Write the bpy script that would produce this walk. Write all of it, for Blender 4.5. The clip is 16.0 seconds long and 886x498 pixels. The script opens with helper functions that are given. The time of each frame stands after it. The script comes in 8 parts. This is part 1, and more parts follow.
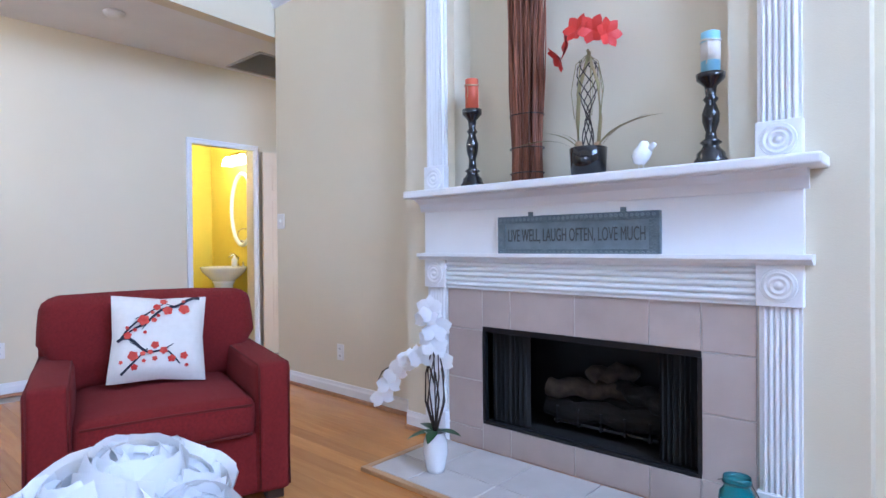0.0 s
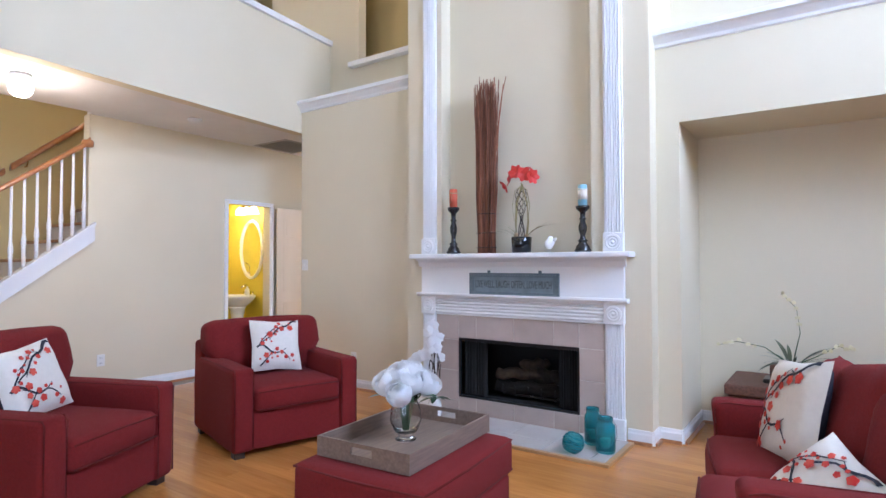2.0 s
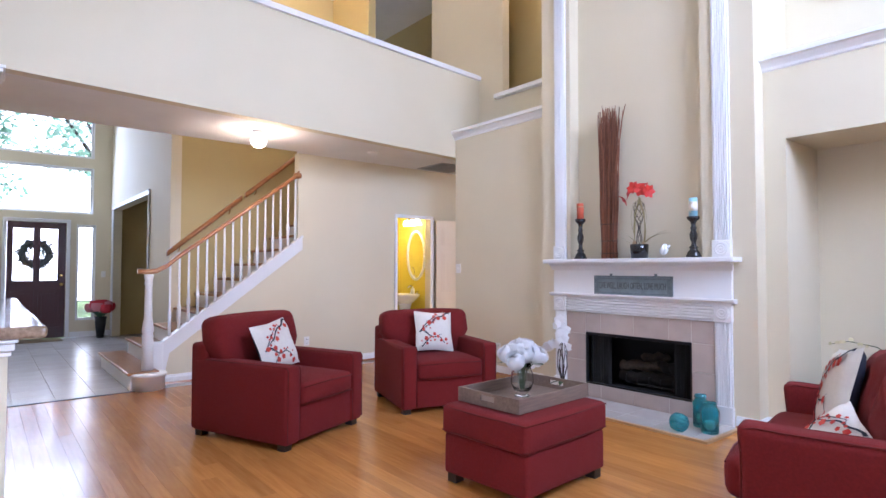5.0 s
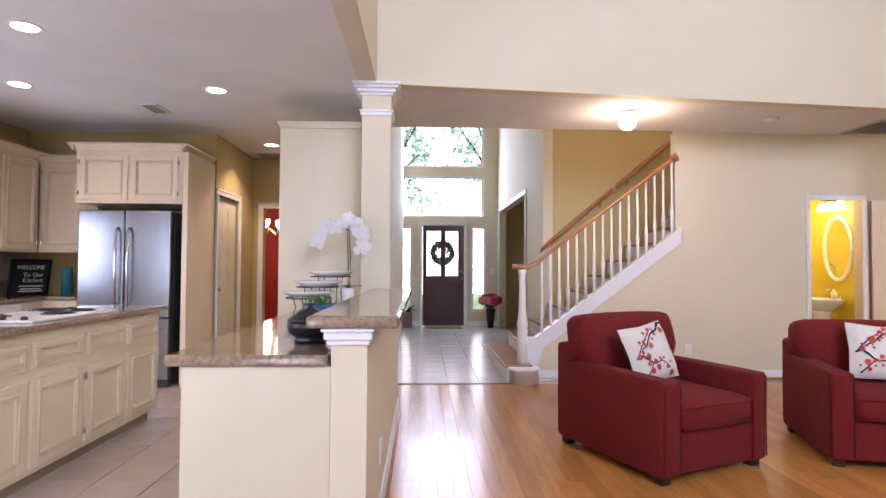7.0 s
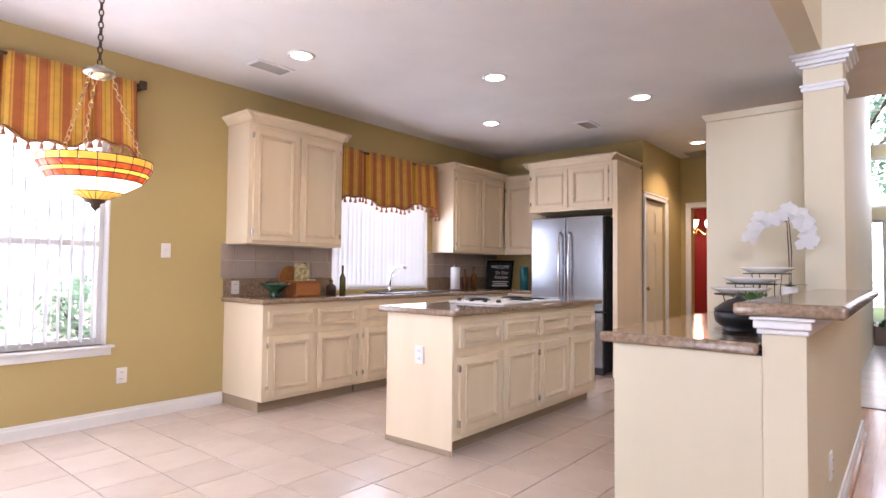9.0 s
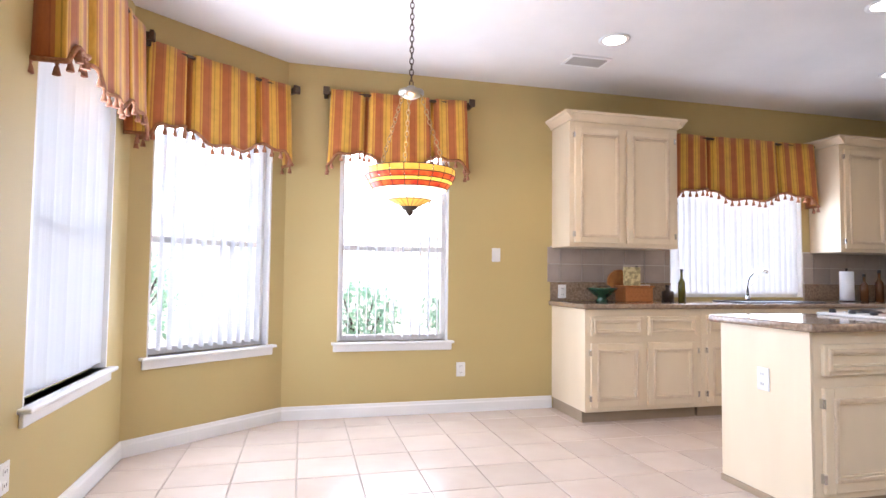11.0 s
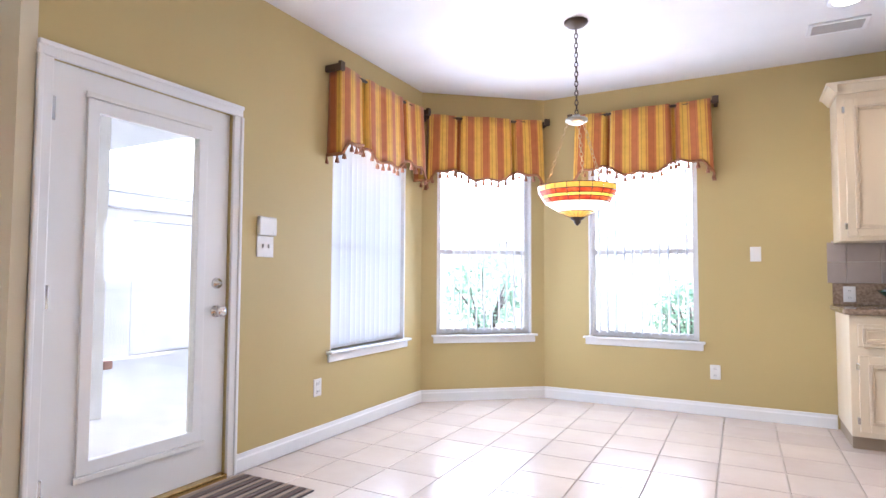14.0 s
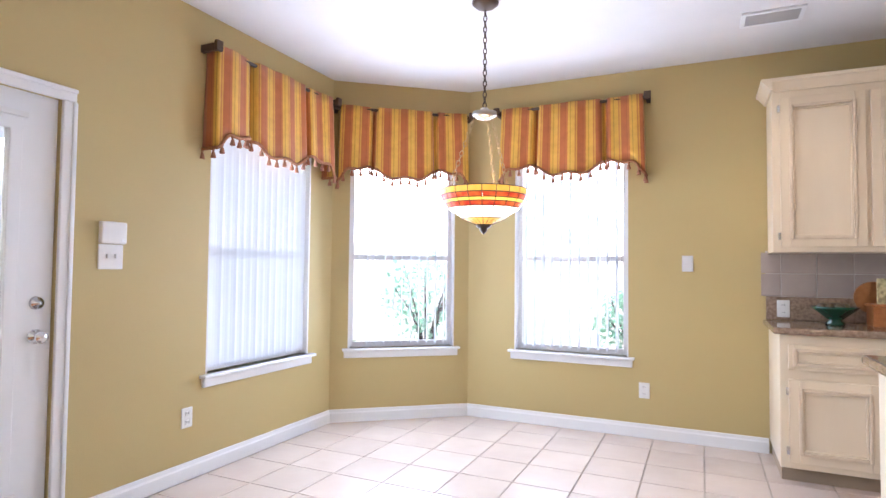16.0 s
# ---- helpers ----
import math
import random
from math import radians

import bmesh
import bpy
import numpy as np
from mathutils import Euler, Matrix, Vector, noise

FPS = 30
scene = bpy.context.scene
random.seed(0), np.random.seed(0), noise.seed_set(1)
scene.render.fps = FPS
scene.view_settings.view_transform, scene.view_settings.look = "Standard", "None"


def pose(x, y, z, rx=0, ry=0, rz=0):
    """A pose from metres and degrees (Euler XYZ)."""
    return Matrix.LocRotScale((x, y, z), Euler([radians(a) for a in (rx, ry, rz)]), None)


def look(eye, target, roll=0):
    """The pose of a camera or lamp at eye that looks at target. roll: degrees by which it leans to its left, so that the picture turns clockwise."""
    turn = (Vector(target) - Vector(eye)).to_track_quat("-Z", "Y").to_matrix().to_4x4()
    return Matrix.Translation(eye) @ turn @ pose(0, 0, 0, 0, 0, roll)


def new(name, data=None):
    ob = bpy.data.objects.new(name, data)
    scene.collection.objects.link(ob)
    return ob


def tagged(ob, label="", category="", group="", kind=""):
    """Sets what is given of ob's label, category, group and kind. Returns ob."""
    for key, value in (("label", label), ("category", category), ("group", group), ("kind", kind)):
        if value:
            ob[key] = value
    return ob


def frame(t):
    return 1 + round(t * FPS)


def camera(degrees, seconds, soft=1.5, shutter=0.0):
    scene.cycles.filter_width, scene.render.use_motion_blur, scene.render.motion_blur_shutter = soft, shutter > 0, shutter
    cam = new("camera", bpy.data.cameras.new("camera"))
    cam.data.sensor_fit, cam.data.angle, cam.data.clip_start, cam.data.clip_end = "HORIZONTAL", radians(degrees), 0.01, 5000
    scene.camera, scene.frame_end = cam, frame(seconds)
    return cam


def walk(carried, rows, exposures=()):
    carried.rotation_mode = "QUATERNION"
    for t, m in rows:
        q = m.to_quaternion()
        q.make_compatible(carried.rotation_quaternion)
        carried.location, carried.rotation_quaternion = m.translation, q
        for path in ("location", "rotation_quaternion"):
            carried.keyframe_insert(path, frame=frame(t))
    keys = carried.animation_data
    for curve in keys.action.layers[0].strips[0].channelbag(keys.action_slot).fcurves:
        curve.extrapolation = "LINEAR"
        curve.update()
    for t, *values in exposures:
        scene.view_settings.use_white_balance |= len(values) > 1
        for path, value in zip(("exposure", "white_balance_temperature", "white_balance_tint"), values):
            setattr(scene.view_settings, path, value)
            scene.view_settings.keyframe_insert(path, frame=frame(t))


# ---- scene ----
cam = camera(76.3, 16.0)
PATH = [
    (0, (0.935, 0.643, 1.066), (-0.395, 2.136, 1.052), -0.5),
    (0.5, (1.090, 0.111, 1.105), (-0.080, 1.734, 1.105), -0.2),
    (1, (1.240, -0.473, 1.164), (0.137, 1.195, 1.199), 0.2),
    (1.5, (1.515, -0.87, 1.223), (0.409, 0.795, 1.277), 0.1),
    (2, (1.807, -1.123, 1.274), (0.668, 0.52, 1.327), -0.1),
    (2.5, (2.065, -1.395, 1.31), (0.852, 0.195, 1.364), -0.1),
    (3, (2.272, -1.542, 1.327), (0.976, -0.02, 1.379), -0.2),
    (5.3, (2.615, -1.7, 1.265), (1.012, -0.508, 1.336), 0.1),
    (5.5, (2.56, -1.695, 1.27), (0.917, -0.562, 1.342), 0.1),
    (6, (2.355, -1.655, 1.265), (0.582, -0.727, 1.336), 0.0),
    (6.5, (2.11, -1.575, 1.255), (0.21, -0.965, 1.322), 0.2),
    (7, (2.038, -1.421, 1.227), (0.04, -1.345, 1.29), 0.3),
    (7.5, (2.087, -1.323, 1.228), (0.12, -1.68, 1.292), 0.4),
    (8, (2.153, -1.332, 1.204), (0.272, -2.009, 1.269), 0.5),
    (8.5, (2.178, -1.335, 1.168), (0.464, -2.362, 1.238), 0.5),
    (9, (2.204, -1.35, 1.15), (0.661, -2.621, 1.224), 0.6),
    (9.5, (2.229, -1.429, 1.153), (0.876, -2.9, 1.225), 0.8),
    (10, (2.169, -1.482, 1.144), (1.048, -3.136, 1.217), 0.8),
    (10.2, (2.1, -1.487, 1.127), (1.113, -3.225, 1.205), 0.8),
    (12.3, (1.073, -1.023, 1.092), (1.22, -3.015, 1.191), -0.1),
    (12.5, (0.985, -0.955, 1.09), (1.218, -2.939, 1.191), -0.2),
    (13, (0.729, -0.858, 1.076), (1.183, -2.803, 1.182), -0.1),
    (13.5, (0.499, -0.803, 1.06), (1.205, -2.672, 1.166), -0.1),
    (14, (0.263, -0.84, 1.094), (1.196, -2.606, 1.191), 0.3),
    (14.5, (0.113, -0.94, 1.13), (1.186, -2.625, 1.221), 0.5),
    (15, (0.07, -1.13, 1.179), (1.171, -2.797, 1.261), 0.7),
    (15.5, (0.037, -1.295, 1.189), (1.081, -2.999, 1.277), 0.7),
    (16, (0.067, -1.429, 1.217), (0.901, -3.246, 1.291), 0.6),
]
walk(cam, [(t, look(eye, target, roll)) for t, eye, target, roll in PATH], [(0.0, 1.33, 4920, 20), (0.5, 1.29, 5070, 20), (2.5, 1.2, 5420, 23), (6.0, 1.18, 5750, 29), (8.0, 1.15, 6600, 31), (10.0, 1.28, 6380, 26), (13.0, 1.36, 5820, 21), (15.0, 1.35, 5720, 21), (16.0, 1.33, 5720, 21)])

# ------------------------------------------------------------------ light
world = bpy.data.worlds.new("world")
scene.world = world
world.use_nodes = True
wn = world.node_tree
sky = wn.nodes.new("ShaderNodeTexSky")
sky.sky_type = "NISHITA"
sky.sun_disc = False
sky.sun_elevation, sky.sun_rotation = radians(60), radians(0)
wn.links.new(sky.outputs[0], wn.nodes["Background"].inputs[0])
wn.nodes["Background"].inputs[1].default_value = 0.15

sun = new("sun", bpy.data.lights.new("sun", "SUN"))
sun.data.energy, sun.data.angle, sun.data.color = 5.0, radians(0.6), (1, 0.95, 0.88)
sun.matrix_world = look((0, 0, 20), (0, -11.5, 0))


def area_lamp(eye, target, w, h, energy, color=(1, 1, 1)):
    d = bpy.data.lights.new("window_light", "AREA")
    d.shape, d.size, d.size_y, d.energy, d.color = "RECTANGLE", w, h, energy, color
    o = new("window_light", d)
    o.matrix_world = look(eye, target)
    return o


def bulb(p, energy, color, r=0.04):
    d = bpy.data.lights.new("lamp_light", "POINT")
    d.energy, d.color, d.shadow_soft_size = energy, color, r
    o = new("lamp_light", d)
    o.location = p
    return o


def downlight(p, energy, color):
    d = bpy.data.lights.new("spot_light", "SPOT")
    d.energy, d.color, d.shadow_soft_size, d.spot_size, d.spot_blend = energy, color, 0.05, radians(125), 0.6
    o = new("spot_light", d)
    o.matrix_world = look(p, (p[0], p[1], 0))
    return o


DAY = (0.72, 0.86, 1.0)
WARM = (1.0, 0.80, 0.55)
area_lamp((4.40, 1.1, 4.15), (0, 0.9, 2.6), 2.8, 1.9, 132, (0.68, 0.83, 1.0))          # tall east windows of the living room
area_lamp((1.01, -5.80, 1.35), (1.01, 0, 1.2), 0.8, 1.4, 13, DAY)
area_lamp((2.69, -4.4, 1.35), (0, -4.4, 1.2), 0.8, 1.4, 11, DAY)
area_lamp((2.26, -5.45, 1.35), (0.9, -3.8, 1.2), 0.8, 1.4, 13, DAY)
area_lamp((2.70, -2.57, 1.05), (0, -2.57, 0.9), 0.5, 1.5, 7, DAY)
area_lamp((-2.25, -5.80, 1.45), (-2.25, 0, 1.2), 1.3, 0.9, 10, DAY)
area_lamp((-9.60, -1.0, 3.2), (0, -1.0, 1.2), 1.7, 1.8, 30, (0.62, 0.79, 1.0))
for p in ((-0.32, -4.82), (-1.60, -3.95), (-2.85, -3.20), (-2.78, -4.80)):
    downlight((p[0], p[1], 2.70), 6.4, WARM)
downlight((-5.04, -3.30, 2.70), 26, WARM)
bulb((-3.30, 0.56, 2.50), 9.0, (1.0, 0.80, 0.52), 0.08)                   # hall ceiling globe
bulb((1.175, -4.385, 1.62), 4.0, WARM, 0.05)                               # inside the pendant bowl
bulb((-4.85, 3.40, 2.02), 11, (1.0, 0.82, 0.45), 0.06)                   # powder room sconce
bulb((-4.3, 1.2, 5.25), 26, (1.0, 0.78, 0.45), 0.10)                       # unseen upstairs lamp for the warm stair and loft, no fitting built
# Hidden fill bulb, added to brighten the shallow loft recess.
bulb((-2.05, 3.80, 5.2), 4, (1.0, 0.78, 0.45), 0.10)
bulb((-7.3, -3.92, 1.72), 7, WARM, 0.06)                                 # dining room chandelier


# ------------------------------------------------------------------ materials
def material(name, color, rough=0.5, metal=0.0, color2=None, scale=8.0, amount=0.5, detail=4.0, bump=0.0, bump_scale=60.0,
             stretch=(1, 1, 1), coat=0.0, emit=0.0, sheen=0.0, per_object=0.0, alpha=1.0, transmission=0.0, ior=1.45, per_island=0.0):
    m = bpy.data.materials.new(name)
    m.use_nodes = True
    nt = m.node_tree
    b = nt.nodes["Principled BSDF"]
    L = nt.links.new
    b.inputs["Roughness"].default_value = rough
    b.inputs["Metallic"].default_value = metal
    b.inputs["Coat Weight"].default_value = coat
    b.inputs["Sheen Weight"].default_value = sheen
    b.inputs["Alpha"].default_value = alpha
    b.inputs["Transmission Weight"].default_value = transmission
    b.inputs["IOR"].default_value = ior
    mp = nt.nodes.new("ShaderNodeMapping")
    mp.inputs["Scale"].default_value = stretch
    L(nt.nodes.new("ShaderNodeNewGeometry").outputs["Position"], mp.inputs[0])
    if per_object:
        sc = nt.nodes.new("ShaderNodeVectorMath")
        sc.operation = "SCALE"
        sc.inputs[0].default_value = (37.0, 53.0, 11.0)
        L(nt.nodes.new("ShaderNodeObjectInfo").outputs["Random"], sc.inputs["Scale"])
        L(sc.outputs[0], mp.inputs["Location"])
    n1 = nt.nodes.new("ShaderNodeTexNoise")
    n1.inputs["Scale"].default_value, n1.inputs["Detail"].default_value = scale, detail
    L(mp.outputs[0], n1.inputs[0])
    mix = nt.nodes.new("ShaderNodeMix")
    mix.data_type = "RGBA"
    c2 = color2 or tuple(c * 0.9 for c in color)
    mix.inputs[6].default_value, mix.inputs[7].default_value = (*color, 1), (*c2, 1)
    ramp = nt.nodes.new("ShaderNodeMapRange")
    ramp.inputs[1].default_value, ramp.inputs[2].default_value = 0.5 - amount / 2, 0.5 + amount / 2
    L(n1.outputs[0], ramp.inputs[0])
    L(ramp.outputs[0], mix.inputs[0])
    col = mix.outputs[2]
    if per_object or per_island:
        if per_island:
            src = nt.nodes.new("ShaderNodeNewGeometry").outputs["Random Per Island"]
        else:
            src = nt.nodes.new("ShaderNodeObjectInfo").outputs["Random"]
        mr = nt.nodes.new("ShaderNodeMapRange")
        d = per_object or per_island
        mr.inputs[3].default_value, mr.inputs[4].default_value = 1 - d, 1 + d
        L(src, mr.inputs[0])
        hsv = nt.nodes.new("ShaderNodeHueSaturation")
        L(mr.outputs[0], hsv.inputs["Value"])
        L(col, hsv.inputs["Color"])
        col = hsv.outputs[0]
    L(col, b.inputs["Base Color"])
    if emit:
        L(col, b.inputs["Emission Color"])
        b.inputs["Emission Strength"].default_value = emit
    if bump:
        n2 = nt.nodes.new("ShaderNodeTexNoise")
        n2.inputs["Scale"].default_value, n2.inputs["Detail"].default_value = bump_scale, 3
        L(mp.outputs[0], n2.inputs[0])
        bp = nt.nodes.new("ShaderNodeBump")
        bp.inputs["Strength"].default_value, bp.inputs["Distance"].default_value = bump, 0.01
        L(n2.outputs[0], bp.inputs["Height"])
        L(bp.outputs[0], b.inputs["Normal"])
    return m


M_CREAM = material("cream_wall_paint", (0.69, 0.62, 0.46), 0.75, color2=(0.66, 0.59, 0.43), scale=1.2, bump=0.12, bump_scale=220)
M_OLIVE = material("olive_wall_paint", (0.505, 0.395, 0.17), 0.6, color2=(0.48, 0.37, 0.158), scale=1.5, bump=0.12, bump_scale=220)
M_YELLOW = material("yellow_wall_paint", (0.72, 0.58, 0.05), 0.6, scale=1.5, bump=0.1, bump_scale=200)
M_RED_WALL = material("red_wall_paint", (0.35, 0.02, 0.02), 0.6, scale=1.5)
M_CEIL = material("ceiling_paint", (0.78, 0.76, 0.74), 0.85, scale=2.0, bump=0.25, bump_scale=160)
M_WHITE = material("white_trim_paint", (0.80, 0.80, 0.80), 0.35, color2=(0.77, 0.77, 0.76), scale=3)
M_CAB = material("cream_cabinet_paint", (0.78, 0.655, 0.475), 0.38, color2=(0.72, 0.595, 0.42), scale=5, stretch=(1, 1, 0.2), coat=0.1)
M_TILE = material("floor_tile", (0.62, 0.52, 0.44), 0.22, color2=(0.55, 0.45, 0.375), scale=3.5, detail=6, per_object=0.04, bump=0.03, bump_scale=30)
M_GROUT = material("grout", (0.40, 0.34, 0.28), 0.9, scale=30)
M_WOOD = material("strip_wood_floor", (0.56, 0.24, 0.060), 0.23, color2=(0.44, 0.175, 0.038), scale=3, stretch=(1.2, 14, 1), detail=5, per_object=0.14, coat=0.12)
M_OAK = material("oak_wood", (0.40, 0.17, 0.055), 0.3, color2=(0.28, 0.11, 0.035), scale=5, stretch=(6, 1, 6), coat=0.3)
M_FPTILE = material("fireplace_tile", (0.50, 0.42, 0.37), 0.35, color2=(0.43, 0.355, 0.31), scale=6, detail=6, per_object=0.05)
M_RED = material("red_upholstery", (0.195, 0.010, 0.009), 0.95, color2=(0.125, 0.006, 0.0055), scale=95, amount=0.6, bump=0.4, bump_scale=420)
M_BLACK = material("black_paint", (0.012, 0.012, 0.013), 0.3, scale=10)
M_SOOT = material("firebox_soot", (0.014, 0.013, 0.012), 0.8, scale=10)
M_GRANITE = material("granite", (0.36, 0.26, 0.18), 0.12, color2=(0.19, 0.125, 0.08), scale=55, amount=0.4, detail=8, coat=0.3)
M_STEEL = material("stainless_steel", (0.33, 0.345, 0.37), 0.24, 1.0, color2=(0.26, 0.275, 0.30), scale=3, stretch=(40, 40, 0.5))
M_CHROME = material("chrome", (0.75, 0.75, 0.76), 0.12, 1.0)
M_DARKPLASTIC = material("dark_grey_plastic", (0.03, 0.03, 0.032), 0.45)
M_PLASTIC = material("white_plastic", (0.80, 0.79, 0.76), 0.35)
M_GLASS = material("window_glass", (1, 1, 1), 0.0, transmission=1.0, ior=1.45)
M_CLEAR = material("clear_glass", (0.97, 1, 0.99), 0.0, transmission=1.0, ior=1.45)
M_SIDEWALK = material("patio_concrete", (0.62, 0.60, 0.57), 0.9, scale=6, bump=0.2)
M_GROUND = material("lawn", (0.07, 0.13, 0.03), 0.95, color2=(0.05, 0.09, 0.02), scale=12, bump=0.5)
M_DOORRED = material("mahogany_door_paint", (0.055, 0.008, 0.010), 0.3, color2=(0.04, 0.006, 0.008), scale=8, stretch=(8, 8, 1), coat=0.3)


M_GROUTW = material("pale_grout", (0.62, 0.58, 0.53), 0.9, scale=40)
M_HEARTH = material("hearth_tile", (0.56, 0.52, 0.48), 0.25, color2=(0.50, 0.46, 0.42), scale=6, detail=6, per_object=0.05)
M_OAKL = material("light_oak_strip", (0.50, 0.30, 0.14), 0.35, color2=(0.40, 0.22, 0.09), scale=5, stretch=(1, 8, 8))
M_LOG = material("ceramic_log", (0.024, 0.019, 0.016), 0.95, color2=(0.008, 0.007, 0.006), scale=14, stretch=(1, 3, 3), bump=0.8, bump_scale=25)
M_LOGL = material("pale_ceramic_log", (0.10, 0.07, 0.048), 0.95, color2=(0.018, 0.013, 0.010), scale=16, bump=0.8, bump_scale=25)
M_REDD = material("red_piping", (0.115, 0.009, 0.006), 0.95, scale=80)
M_DARKWOOD = material("dark_wood", (0.03, 0.016, 0.010), 0.4, scale=8, stretch=(1, 1, 6))
M_LINEN = material("white_linen", (0.73, 0.68, 0.60), 0.85, color2=(0.68, 0.63, 0.55), scale=40, bump=0.2, bump_scale=500)
M_NAVY = material("dark_navy_cloth", (0.014, 0.016, 0.03), 0.9, scale=60, bump=0.2, bump_scale=400)
M_INK = material("dark_print", (0.022, 0.024, 0.035), 0.85, scale=40)
M_BLOSSOM = material("red_print", (0.46, 0.022, 0.014), 0.85, color2=(0.62, 0.10, 0.06), scale=22, amount=0.3)
M_TRAY = material("grey_wood_veneer", (0.24, 0.17, 0.125), 0.45, color2=(0.15, 0.105, 0.08), scale=6, stretch=(14, 1, 14), detail=6, bump=0.06, bump_scale=60)
M_STEM = material("stem_green", (0.05, 0.10, 0.035), 0.6, scale=20)
M_PETAL = material("white_petal", (0.86, 0.86, 0.86), 0.8, color2=(0.80, 0.81, 0.82), scale=20)
for m_soft, c_soft in ((M_PETAL, (0.90, 0.90, 0.90, 1)),):
    tr_soft = m_soft.node_tree.nodes.new("ShaderNodeBsdfTranslucent")
    tr_soft.inputs[0].default_value = c_soft
    mx_soft = m_soft.node_tree.nodes.new("ShaderNodeMixShader")
    mx_soft.inputs[0].default_value = 0.5
    m_soft.node_tree.links.new(m_soft.node_tree.nodes["Principled BSDF"].outputs[0], mx_soft.inputs[1])
    m_soft.node_tree.links.new(tr_soft.outputs[0], mx_soft.inputs[2])
    m_soft.node_tree.links.new(mx_soft.outputs[0], m_soft.node_tree.nodes["Material Output"].inputs[0])
M_LEAF = material("dark_leaf", (0.018, 0.06, 0.022), 0.4, color2=(0.03, 0.085, 0.03), scale=20)
M_OAKT = material("oak_tread", (0.42, 0.21, 0.085), 0.3, color2=(0.32, 0.14, 0.05), scale=5, stretch=(1, 8, 8), coat=0.2)
M_BRASS = material("brass", (0.62, 0.42, 0.16), 0.25, 1.0, scale=20)
M_JUTE = material("jute_mat", (0.20, 0.13, 0.07), 0.95, scale=80, bump=0.6, bump_scale=200)
M_PINK = material("pink_petal", (0.62, 0.22, 0.26), 0.7, scale=20)
M_REDPETAL = material("red_petal", (0.55, 0.03, 0.05), 0.7, scale=20)
M_PORCELAIN = material("porcelain", (0.82, 0.82, 0.80), 0.1, scale=5, coat=0.4)
M_MIRROR = material("mirror_glass", (0.9, 0.9, 0.9), 0.01, 1.0)
M_GLOW = material("lit_glass_shade", (1.0, 0.86, 0.55), 0.4, emit=5.0)
M_TOWEL = material("patterned_towel", (0.72, 0.66, 0.52), 0.95, color2=(0.16, 0.10, 0.05), scale=16, amount=0.12, detail=2)
M_CABG = material("glazed_cabinet_bead", (0.72, 0.59, 0.43), 0.36, color2=(0.62, 0.49, 0.34), scale=18)
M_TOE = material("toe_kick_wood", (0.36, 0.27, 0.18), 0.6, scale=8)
M_SPLASH = material("splashback_tile", (0.42, 0.35, 0.30), 0.3, color2=(0.36, 0.30, 0.26), scale=9, per_object=0.06)
M_CABW = material("cream_panel_paint", (0.64, 0.575, 0.425), 0.4, color2=(0.61, 0.545, 0.395), scale=5, stretch=(1, 1, 0.2))
M_MATA = material("brown_mat_rib", (0.13, 0.085, 0.065), 0.95, scale=60, bump=0.5, bump_scale=200)
M_MATB = material("tan_mat_rib", (0.30, 0.22, 0.16), 0.95, scale=60, bump=0.5, bump_scale=200)
M_BULB = material("lit_bulb_glass", (1.0, 0.90, 0.72), 0.4, emit=8.0)
M_VENT = material("grey_vent", (0.46, 0.44, 0.41), 0.6)
M_VENTB = material("shaded_vent_backing", (0.20, 0.19, 0.18), 0.8)
M_CHAIN = material("aged_brass_chain", (0.50, 0.36, 0.17), 0.35, 0.9, scale=30)
M_PEWTER = material("pewter", (0.42, 0.40, 0.34), 0.35, 0.9, scale=30)
M_GAMBER = material("amber_lit_glass", (0.85, 0.50, 0.07), 0.3, color2=(0.80, 0.38, 0.04), scale=20, emit=0.42)
M_GRED = material("red_lit_glass", (0.55, 0.035, 0.012), 0.3, color2=(0.70, 0.14, 0.02), scale=26, amount=0.3, emit=0.40)
M_GYELLOW = material("yellow_lit_glass", (0.95, 0.66, 0.10), 0.3, color2=(0.85, 0.45, 0.04), scale=40, emit=0.8)
M_GCLEAR = material("cream_lit_glass", (1.0, 0.88, 0.62), 0.3, emit=1.1)
M_BLACKGLOSS = material("gloss_black", (0.010, 0.010, 0.011), 0.15, scale=10, coat=0.4)
M_WAXRED = material("orange_red_wax", (0.62, 0.13, 0.06), 0.5, color2=(0.52, 0.09, 0.045), scale=12)
M_WAXBLUE = material("pale_blue_wax", (0.30, 0.58, 0.68), 0.5, color2=(0.24, 0.50, 0.62), scale=12)
M_TWINE = material("twine", (0.45, 0.30, 0.17), 0.9, scale=60)
M_TWIG = material("red_brown_twig", (0.32, 0.125, 0.065), 0.7, color2=(0.21, 0.08, 0.042), scale=20, per_object=0.3)
M_TWIGD = material("dark_twig", (0.19, 0.075, 0.042), 0.7, scale=20, per_object=0.3)
M_PALESTEM = material("pale_green_stem", (0.30, 0.30, 0.12), 0.6, color2=(0.34, 0.24, 0.12), scale=10)
M_AMARYLLIS = material("orange_red_petal", (0.62, 0.045, 0.025), 0.55, color2=(0.50, 0.02, 0.015), scale=20)
M_SIGN = material("weathered_blue_grey", (0.20, 0.25, 0.27), 0.7, color2=(0.13, 0.165, 0.18), scale=14, detail=6, bump=0.2, bump_scale=50)
M_SIGNB = material("weathered_border", (0.15, 0.19, 0.205), 0.7, color2=(0.10, 0.13, 0.145), scale=40, bump=0.6, bump_scale=90)
M_INK2 = material("faded_dark_letters", (0.075, 0.085, 0.085), 0.8)
M_TURQ = material("turquoise_glass", (0.10, 0.62, 0.68), 0.03, transmission=0.85, ior=1.45)
